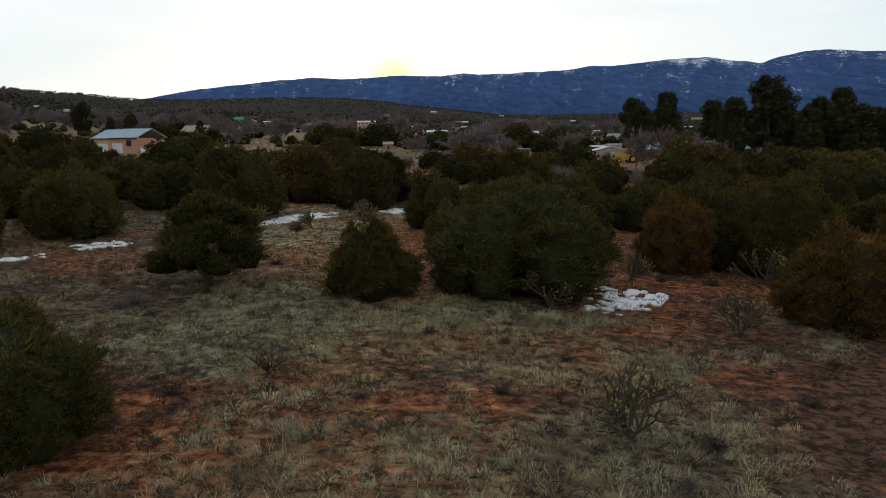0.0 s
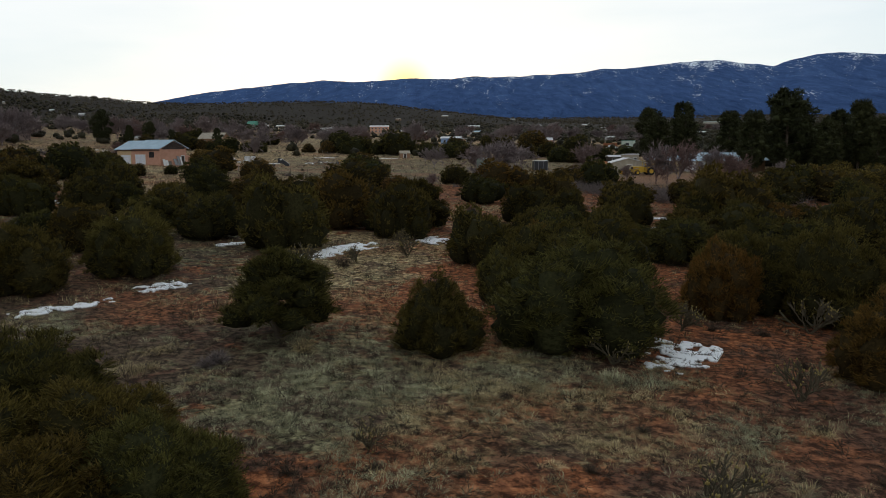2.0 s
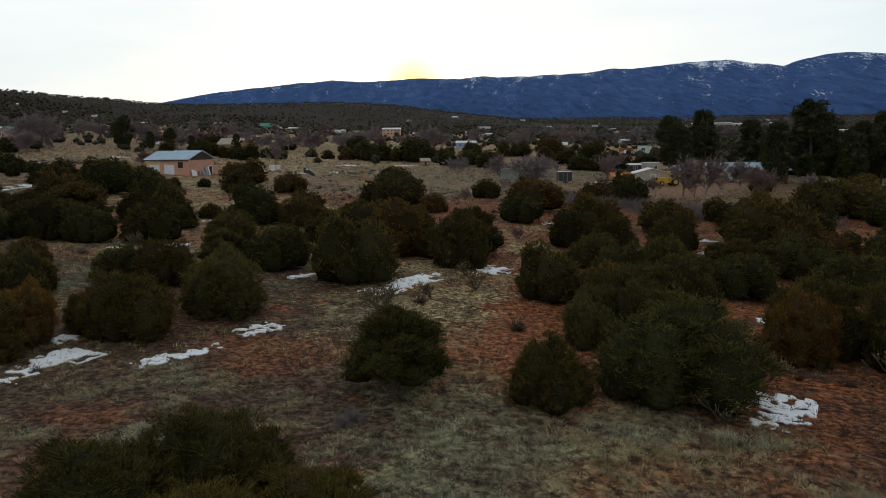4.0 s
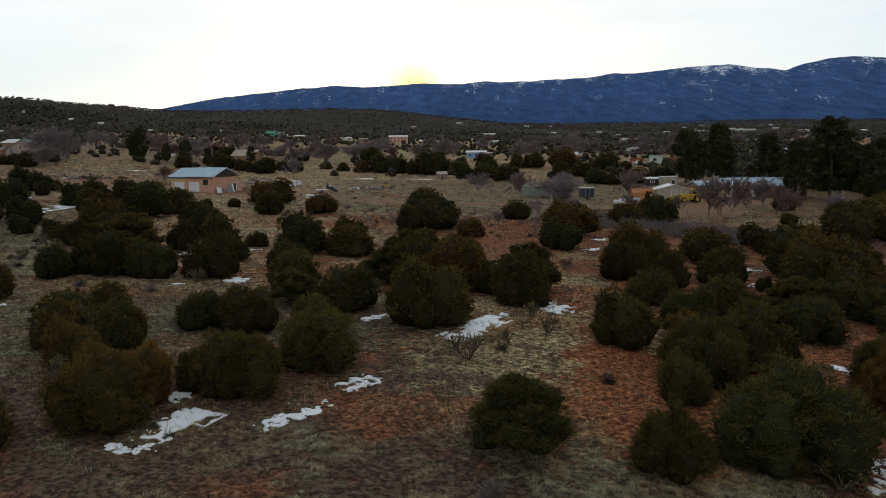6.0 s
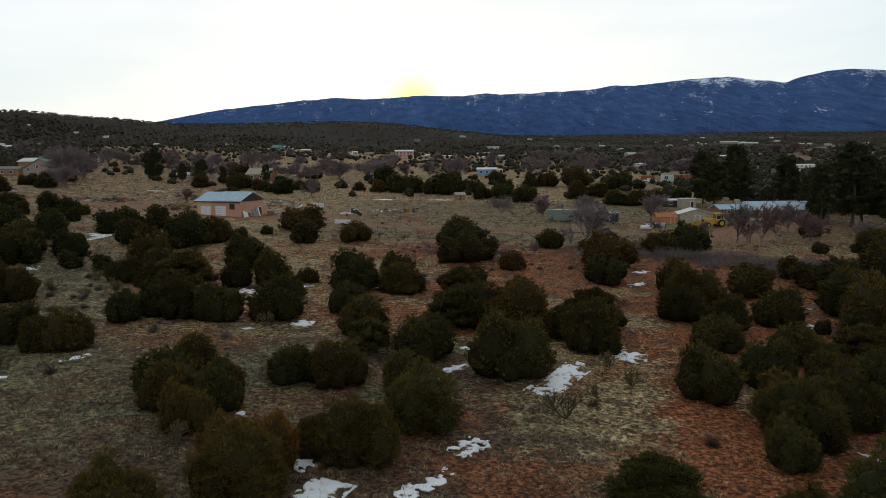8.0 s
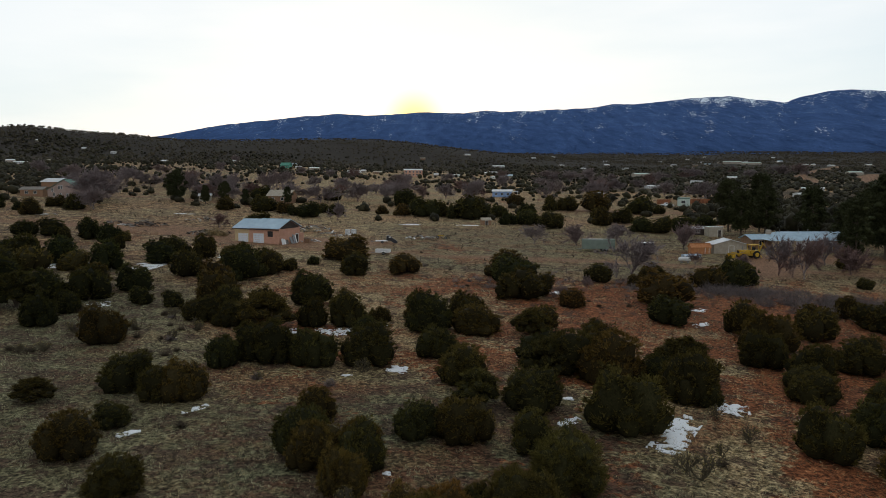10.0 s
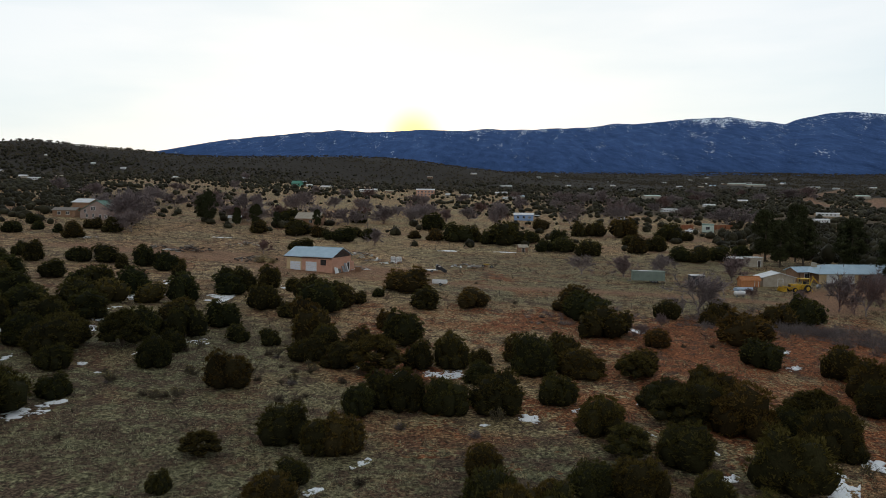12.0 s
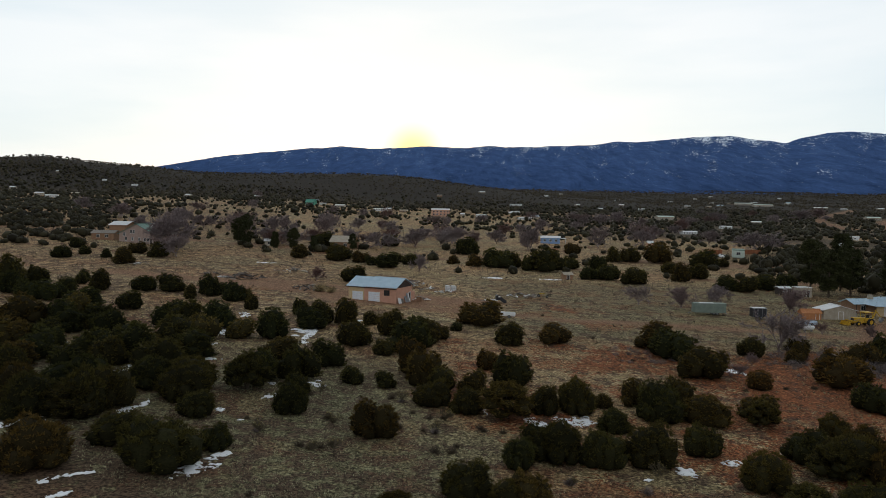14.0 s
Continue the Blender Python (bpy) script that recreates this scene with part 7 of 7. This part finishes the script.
def build_backhoe():
    ob = thing("backhoe_loader", "old yellow backhoe loader parked by the shed", "backhoe", 46.0, 174.6, 12)
    # front of the machine points to -x
    for y in (-0.85, 0.85):
        wheel(ob, 1.5, y, 0.75, 0.75, 0.45, YELLOW_PAINT)
        wheel(ob, -1.3, y, 0.48, 0.48, 0.32, YELLOW_PAINT)
    box("chassis", (-2.0, -0.5, 0.55), (2.2, 0.5, 0.95), YELLOW_PAINT, ob, bevel=0.04)
    box("bonnet", (-2.0, -0.48, 0.96), (0.3, 0.48, 1.65), YELLOW_PAINT, ob, "yellow engine bonnet", 0.08)
    box("grille", (-2.06, -0.4, 1.0), (-2.0, 0.4, 1.55), DARK_WOOD, ob)
    rod("exhaust", (-0.9, 0.25, 1.6), (-0.9, 0.25, 2.5), 0.05, STEEL, ob)
    cab = box("cab", (0.32, -0.75, 0.96), (2.0, 0.75, 1.55), YELLOW_PAINT, ob, bevel=0.05)
    for x in (0.4, 1.92):
        for y in (-0.7, 0.7):
            rod("post", (x, y, 1.5), (x, y, 2.62), 0.05, YELLOW_PAINT, cab)
    box("roof", (0.2, -0.85, 2.6), (2.15, 0.85, 2.74), YELLOW_PAINT, cab, bevel=0.04)
    box("seat", (1.1, -0.28, 1.55), (1.6, 0.28, 2.15), BLACK_PAINT, cab, bevel=0.05)
    for y in (-0.62, 0.62):
        bm = bmesh.new()
        add_box(bm, (-3.2, y - 0.07, 0.75), (-0.2, y + 0.07, 0.98), 0.02, Matrix.Rotation(radians(12), 4, "Y"))
        part("loader_arm", bm, YELLOW_PAINT, ob)
        rod("hydraulic_ram", (-2.6, y, 1.0), (-0.9, y, 1.35), 0.05, STEEL, ob)
    bm = bmesh.new()
    pts = ((-3.3, 0.25), (-3.3, 1.0), (-3.55, 1.05), (-4.0, 0.3), (-3.9, 0.2))
    a = [bm.verts.new((x, -1.1, z)) for x, z in pts]
    b = [bm.verts.new((x, 1.1, z)) for x, z in pts]
    bm.faces.new(a)
    bm.faces.new(b[::-1])
    for i in range(5):
        if i != 2:
            bm.faces.new((a[i], b[i], b[(i + 1) % 5], a[(i + 1) % 5]))
    part("loader_bucket", bm, YELLOW_PAINT, ob, "scraped yellow loader bucket")
    boom = bmesh.new()
    add_rod(boom, (2.3, 0, 0.9), (3.4, 0, 2.9), 0.16, 6, 0.12)
    part("boom", boom, YELLOW_PAINT, ob)
    dip = bmesh.new()
    add_rod(dip, (3.1, 0, 3.05), (4.6, 0, 1.55), 0.13, 6, 0.09)
    part("dipper", dip, YELLOW_PAINT, ob)
    rod("hydraulic_ram", (2.7, 0.12, 1.4), (3.3, 0.12, 2.6), 0.06, STEEL, ob)
    bk = bmesh.new()
    add_box(bk, (4.3, -0.35, 0.75), (4.95, 0.35, 1.5), 0.06, Matrix.Rotation(radians(25), 4, "Y"))
    for i in range(4):
        add_box(bk, (4.35, -0.3 + i * 0.18, 0.55), (4.45, -0.22 + i * 0.18, 0.8))
    part("digging_bucket", bk, STEEL, ob, "dark steel digging bucket")
    for y in (-0.95, 0.95):
        rod("stabiliser_leg", (2.3, y * 0.6, 0.9), (2.5, y * 1.25, 0.1), 0.07, YELLOW_PAINT, ob)
    ob.scale = (1.22, 1.22, 1.22)


def build_white_pickup():
    ob = thing("pickup_truck", "white pickup parked beside the mint mobile home", "pickup", 77.0, 360.6, 12)
    for x in (0.95, 4.3):
        for y in (0.12, 1.72):
            wheel(ob, x, y, 0.38, 0.38, 0.24)
    box("chassis", (0.2, 0.15, 0.35), (5.2, 1.7, 0.6), RUBBER, ob, "dark underbody", 0.03)
    box("bonnet", (0.0, 0.05, 0.55), (1.55, 1.8, 1.12), WHITE_PAINT, ob, bevel=0.1)
    box("bed", (3.2, 0.05, 0.55), (5.4, 1.8, 1.15), WHITE_PAINT, ob, bevel=0.05)
    box("bed_floor", (3.3, 0.15, 1.152), (5.3, 1.7, 1.16), RUBBER, ob)
    cab = bmesh.new()
    add_box(cab, (1.5, 0.05, 0.55), (3.22, 1.8, 1.84), 0.08)
    for v in cab.verts:
        if v.co.z > 1.4:
            v.co.x += 0.38 if v.co.x < 2.3 else -0.12
            v.co.y += 0.12 if v.co.y < 0.9 else -0.12
    part("cab", cab, WHITE_PAINT, ob)
    box("side_window", (2.0, 0.05, 1.25), (3.0, 0.08, 1.62), GLASS, ob)
    for y in (0.25, 1.3):
        box("headlight", (-0.02, y, 0.8), (0.02, y + 0.3, 0.98), WHITE_METAL, ob)


def build_box_trailer():
    ob = thing("box_trailer", "long faded green box trailer parked on the field", "trailer", 11.5, 181.0, -2)
    part("body", add_box(bmesh.new(), (-4.0, 0, 0.65), (4.0, 2.4, 2.95), 0.04), GREEN_PAINT, ob)
    for i in range(26):
        x = -3.9 + i * 0.312
        box("side_rib", (x - 0.03, -0.035, 0.75), (x + 0.03, 0.0, 2.85), GREEN_PAINT, ob)
    box("roof", (-4.02, -0.02, 2.954), (4.02, 2.42, 3.02), GREEN_PAINT, ob)
    box("roof_strip", (-2.6, 0.0, 3.024), (0.9, 1.2, 3.10), WHITE_METAL, ob, "white patch of snow-bright sheet", 0.02)
    for x in (1.0, 1.9):
        for y in (0.35, 2.05):
            wheel(ob, x, y, 0.42, 0.42, 0.25)
    rod("tow_bar", (-4.0, 1.2, 0.6), (-5.2, 1.2, 0.45), 0.06, STEEL, ob)
    rod("jack_stand", (-4.4, 1.2, 0.55), (-4.4, 1.2, -0.02), 0.04, STEEL, ob)
    box("bumper", (4.0, 0.1, 0.5), (4.25, 2.3, 0.65), STEEL, ob)


def build_cargo_trailer():
    ob = thing("cargo_trailer", "black enclosed cargo trailer with a white roof", "trailer", 22.7, 177.5, 6)
    part("body", add_box(bmesh.new(), (-1.7, 0, 0.5), (1.7, 2.2, 2.7), 0.06), BLACK_PAINT, ob)
    box("roof", (-1.75, -0.05, 2.704), (1.75, 2.25, 2.80), WHITE_METAL, ob, "white roof", 0.03)
    for x in (-1.68, -0.6, 0.5, 1.62):
        box("corner_trim", (x - 0.04, -0.03, 0.52), (x + 0.04, 0.0, 2.68), STEEL, ob)
    box("side_door", (-1.5, -0.035, 0.6), (-0.8, 0.0, 2.5), BLACK_PAINT, ob)
    for y in (0.15, 2.05):
        wheel(ob, 0.3, y, 0.36, 0.36, 0.22)
    rod("tow_bar", (1.7, 1.1, 0.5), (2.9, 1.1, 0.42), 0.05, STEEL, ob)


def build_utility_trailer():
    ob = thing("utility_trailer", "white pickup-bed trailer by a juniper", "trailer", -41.0, 163.0, -8)
    box("floor", (-1.6, -0.85, 0.55), (1.6, 0.85, 0.68), WHITE_PAINT, ob)
    for y in (-0.9, 0.85):
        box("side_panel", (-1.6, y, 0.5), (1.6, y + 0.06, 1.25), WHITE_PAINT, ob, bevel=0.015)
    box("front_panel", (-1.66, -0.9, 0.5), (-1.6, 0.9, 1.3), WHITE_PAINT, ob, bevel=0.015)
    box("tail_panel", (1.6, -0.9, 0.55), (1.66, 0.9, 1.0), WHITE_PAINT, ob)
    for y in (-1.0, 1.0):
        wheel(ob, 0.3, y, 0.36, 0.36, 0.22)
        box("mudguard", (-0.25, y - 0.14, 0.74), (0.85, y + 0.14, 0.80), WHITE_PAINT, ob, bevel=0.02)
    rod("tow_bar", (-1.6, 0, 0.55), (-2.8, 0, 0.42), 0.05, STEEL, ob)


def build_field_things():
    fl = thing("flatbed_trailer", "low white flatbed trailer on bare soil", "trailer", -43.4, 187.2, 8)
    box("deck", (-1.9, -0.9, 0.5), (1.3, 0.9, 0.72), WHITE_PAINT, fl, bevel=0.03)
    for y in (-0.95, 0.95):
        wheel(fl, -0.2, y, 0.33, 0.33, 0.2)
    rod("tow_bar", (-1.9, 0, 0.55), (-3.0, 0, 0.45), 0.05, STEEL, fl)
    # simple stand-in for an unclear dark vehicle with a white bed
    tilt = thing("covered_load", "black slanted hull standing for an unclear dark vehicle", "load", -41.6, 187.4, 8)
    bm = bmesh.new()
    pts = ((-0.9, 0.75), (-0.9, 1.9), (-0.4, 2.1), (0.3, 1.7), (1.9, 0.55), (1.9, 0.0), (1.2, 0.0), (0.2, 0.75))
    a = [bm.verts.new((x, -0.85, z)) for x, z in pts]
    b = [bm.verts.new((x, 0.85, z)) for x, z in pts]
    bm.faces.new(a[::-1])
    bm.faces.new(b)
    for i in range(len(pts)):
        j = (i + 1) % len(pts)
        bm.faces.new((a[i], a[j], b[j], b[i]))
    bmesh.ops.bevel(bm, geom=bm.edges[:], offset=0.06, segments=2, affect="EDGES")
    part("cover", bm, BLACK_PAINT, tilt)
    box("pale_panel", (-0.35, -0.88, 1.5), (0.2, -0.86, 1.8), WHITE_PAINT, tilt)
    tank = thing("propane_tank", "white horizontal propane tank on the grass", "tank", 27.1, 161.9, 3)
    bm = add_rod(bmesh.new(), (-1.1, 0, 0.85), (1.1, 0, 0.85), 0.48, 20)
    for s in (-1, 1):
        bmesh.ops.create_uvsphere(bm, u_segments=20, v_segments=10, radius=0.48, matrix=Matrix.Translation((s * 1.1, 0, 0.85)) @ Matrix.Diagonal((0.8, 1, 1, 1)))
    part("shell", bm, WHITE_PAINT, tank)
    rod("dome", (0, 0, 1.28), (0, 0, 1.62), 0.2, WHITE_PAINT, tank)
    for x in (-0.75, 0.75):
        box("foot", (x - 0.1, -0.35, -0.1), (x + 0.1, 0.35, 0.45), STEEL, tank)
    boat = thing("covered_boat", "low boat under a pale blue tarpaulin", "boat", 31.6, 171.4, 12)
    bm = bmesh.new()
    n = 9
    rows = []
    for i in range(n):
        t = i / (n - 1)
        half = 0.95 * math.sin(math.pi * min(1, 0.30 + 0.62 * t)) ** 0.6
        rows.append([bm.verts.new((-2.3 + 4.6 * t, y, z)) for y, z in ((-half * 0.7, 0.1), (-half, 0.7), (-half * 0.5, 1.0 + 0.1 * math.sin(3 * t)), (half * 0.5, 1.0), (half, 0.7), (half * 0.7, 0.1))])
    for p, q in zip(rows, rows[1:]):
        for j in range(6):
            bm.faces.new((p[j], q[j], q[(j + 1) % 6], p[(j + 1) % 6]))
    bm.faces.new(rows[0])
    bm.faces.new(rows[-1][::-1])
    part("tarpaulin", bm, BLUE_TARP, boat)
    rod("tow_bar", (-2.3, 0, 0.35), (-3.4, 0, 0.3), 0.05, STEEL, boat)
    for y in (-0.8, 0.8):
        wheel(boat, 0.6, y, 0.3, 0.3, 0.2)
    for k, (x, y) in enumerate(((-55.3, 206.2), (-53.6, 206.0))):
        t = thing("liquid_tote", "white caged water tote on a pallet", "tank", x, y, 6 + 8 * k, group="water totes")
        box("bottle", (-0.7, -0.7, 0.25), (0.7, 0.7, 1.7), WHITE_PAINT, t, bevel=0.12)
        for i in range(5):
            box("cage_bar", (-0.72 + i * 0.35, -0.75, 0.2), (-0.69 + i * 0.35, -0.72, 1.75), STEEL, t)
        for z in (0.5, 0.95, 1.4):
            box("cage_rail", (-0.75, -0.76, z), (0.75, -0.73, z + 0.04), STEEL, t)
        box("pallet", (-0.75, -0.75, 0.0), (0.75, 0.75, 0.2), GREY_BOARD, t)
    car = thing("parked_car", "white saloon car parked by a mobile home", "car", 80.2, 360, 4)
    bm = bmesh.new()
    prof = ((-2.2, 0.3), (-2.2, 0.8), (-1.2, 0.95), (-0.6, 1.45), (0.9, 1.48), (1.6, 1.0), (2.2, 0.9), (2.2, 0.3))
    a = [bm.verts.new((x, -0.85, z)) for x, z in prof]
    b = [bm.verts.new((x, 0.85, z)) for x, z in prof]
    bm.faces.new(a[::-1])
    bm.faces.new(b)
    for i in range(len(prof)):
        j = (i + 1) % len(prof)
        bm.faces.new((a[i], a[j], b[j], b[i]))
    bmesh.ops.bevel(bm, geom=bm.edges[:], offset=0.08, segments=2, affect="EDGES")
    part("body", bm, WHITE_PAINT, car)
    box("side_window", (-0.6, -0.87, 1.0), (0.9, -0.84, 1.36), GLASS, car)
    for x in (-1.35, 1.35):
        for y in (-0.8, 0.8):
            wheel(car, x, y, 0.32, 0.32, 0.2)
    pick = thing("pickup_truck", "white pickup truck behind the shed", "truck", 50.5, 196.5, 80)
    box("body", (-2.6, -0.9, 0.5), (2.6, 0.9, 1.1), WHITE_PAINT, pick, bevel=0.08)
    box("cab", (-0.9, -0.85, 1.1), (0.9, 0.85, 1.85), WHITE_PAINT, pick, bevel=0.12)
    box("side_window", (-0.6, -0.87, 1.25), (0.6, -0.84, 1.68), GLASS, pick)
    box("windscreen", (-0.93, -0.7, 1.25), (-0.9, 0.7, 1.7), GLASS, pick)
    for x in (-1.7, 1.6):
        for y in (-0.85, 0.85):
            wheel(pick, x, y, 0.38, 0.38, 0.24)


def build_scrap():
    """Heaps of boards, pallets and rubble around the barn."""
    rng = random.Random(33)
    heaps = (
        (-115.5, 211.0, 6.0, 1.9, 70, "dark heap of logs and rubble on red soil"), (-107, 236, 6.0, 1.3, 34, "heap of bleached timber"), (-92.5, 197, 6.0, 1.4, 56, "dark heap of scrap timber by a bush"),
        (-67, 216, 6.0, 2.0, 74, "stacked pallets and pale boards"), (-61.5, 208.6, 2.6, 0.6, 20, "pale scraps on the soil"), (-34, 202, 4.6, 0.9, 48, "low heap of pale rubble and boards"),
        (-62.5, 186, 2.4, 0.5, 16, "scattered white scraps by the barn"), (-154, 227.5, 3.0, 0.6, 16, "blue-grey scrap heap on the pasture"), (-56, 203, 3.0, 0.35, 18, "white sheets lying on the soil"),
        (-126, 214, 3.0, 0.9, 20, "dark heap of scrap metal on soil"), (-121, 210, 1.6, 0.4, 10, "scattered white scraps on the soil"),
    )
    for x, y, r, tall, n, label in heaps:
        h = thing("scrap_heap", label, "scrap", x, y, group="scrap heaps")
        for i in range(n):
            a, q = rng.uniform(0, 6.28), r * math.sqrt(rng.uniform(0, 1))
            z = tall * (1 - q / r) * rng.uniform(0.2, 1)
            ln, wd, th = rng.uniform(0.6, 2.2), rng.uniform(0.12, 0.7), rng.uniform(0.04, 0.2)
            mat = WHITE_PAINT if "white" in label and i % 2 else rng.choice((GREY_BOARD, GREY_BOARD, TAN_SIDING, STEEL, ADOBE) if "dark" not in label else (DARK_WOOD, GREY_BOARD, DARK_WOOD))
            if i % 9 == 4 and "dark" not in label:
                mat = WHITE_PAINT
            turn = Euler((rng.uniform(-0.4, 0.4), rng.uniform(-0.4, 0.4), rng.uniform(0, 3.1))).to_matrix().to_4x4()
            cx, cy = q * math.cos(a), q * math.sin(a)
            ob = box("board", (-ln / 2, -wd / 2, -th / 2), (ln / 2, wd / 2, th / 2), mat, h, bevel=0.008)
            ob.matrix_basis = Matrix.Translation((cx, cy, z + 0.12)) @ turn
    for k, (x, y) in enumerate(((-28.6, 201.8), (-26.4, 201.4))):
        p = thing("old_plough", "rusty old farm implement standing on the field", "plough", x, y, 30 * k, group="farm implements")
        for i in range(3):
            rod("tine", (i * 0.4 - 0.4, 0, 0.9), (i * 0.4 - 0.5, 0.3, -0.05), 0.05, ORANGE_TIN if k == 0 else DARK_WOOD, p)
        box("beam", (-0.8, -0.08, 0.85), (0.8, 0.08, 1.05), YELLOW_PAINT if k == 0 else DARK_WOOD, p, bevel=0.02)
        wheel(p, -0.9, 0.1, 0.4, 0.4, 0.12)


def build_fences():
    lines = ((((-105.5, 272), (-66.4, 260.6), (-44.2, 251.4), (-25, 246.3), (3, 242.3), (27.5, 236.2)), 4.5, "wooden post and wire fence behind the pasture"), (((-52, 160), (-28, 150.6), (-18.5, 146.3), (-8.4, 141.4), (3, 138), (16, 142), (38, 136)), 4.2, "low wire fence along the field edge"), (((-46, 275), (-36.3, 252), (-33, 247)), 4.0, "short run of wire fence"))
    rng = random.Random(41)
    for line, step, label in lines:
        f = tagged(new("wire_fence"), label, "fence")
        tops = []
        for (ax, ay), (bx, by) in zip(line, line[1:]):
            n = max(1, int(math.hypot(bx - ax, by - ay) / step))
            for i in range(n):
                u = i / n
                x, y = ax + u * (bx - ax) + rng.uniform(-0.1, 0.1), ay + u * (by - ay) + rng.uniform(-0.1, 0.1)
                z, tall = land(x, y), rng.uniform(1.05, 1.35)
                rod("post", (x, y, z - 0.3), (x + rng.uniform(-0.06, 0.06), y, z + tall), 0.065, POST_WOOD, f, sides=6)
                tops.append((x, y, z))
        for up in (0.45, 0.95):
            pts = [(x, y, z + up) for x, y, z in tops]
            me = mesh_of("wire", *tube(pts, [0.008] * len(pts), 3), [WIRE])
            link("wire", me, f)
    for x, y, tall in ((-76, 320, 11), (28, 380, 10), (60, 520, 11), (-200, 470, 11), (150, 560, 11), (-14, 430, 9)):
        p = thing("utility_pole", "wooden power pole with a crossarm", "pole", x, y, 10, group="power poles")
        rod("mast", (0, 0, -0.5), (0, 0, tall), 0.16, POST_WOOD, p, sides=8, r2=0.10)
        box("crossarm", (-1.2, -0.06, tall - 0.9), (1.2, 0.06, tall - 0.75), POST_WOOD, p)
        for u in (-1.05, 0.0, 1.05):
            rod("insulator", (u, 0, tall - 0.75), (u, 0, tall - 0.55), 0.05, WHITE_TRIM, p, sides=8)


build_backhoe()
build_white_pickup()
build_box_trailer()
build_cargo_trailer()
build_utility_trailer()
build_field_things()
build_scrap()
build_fences()
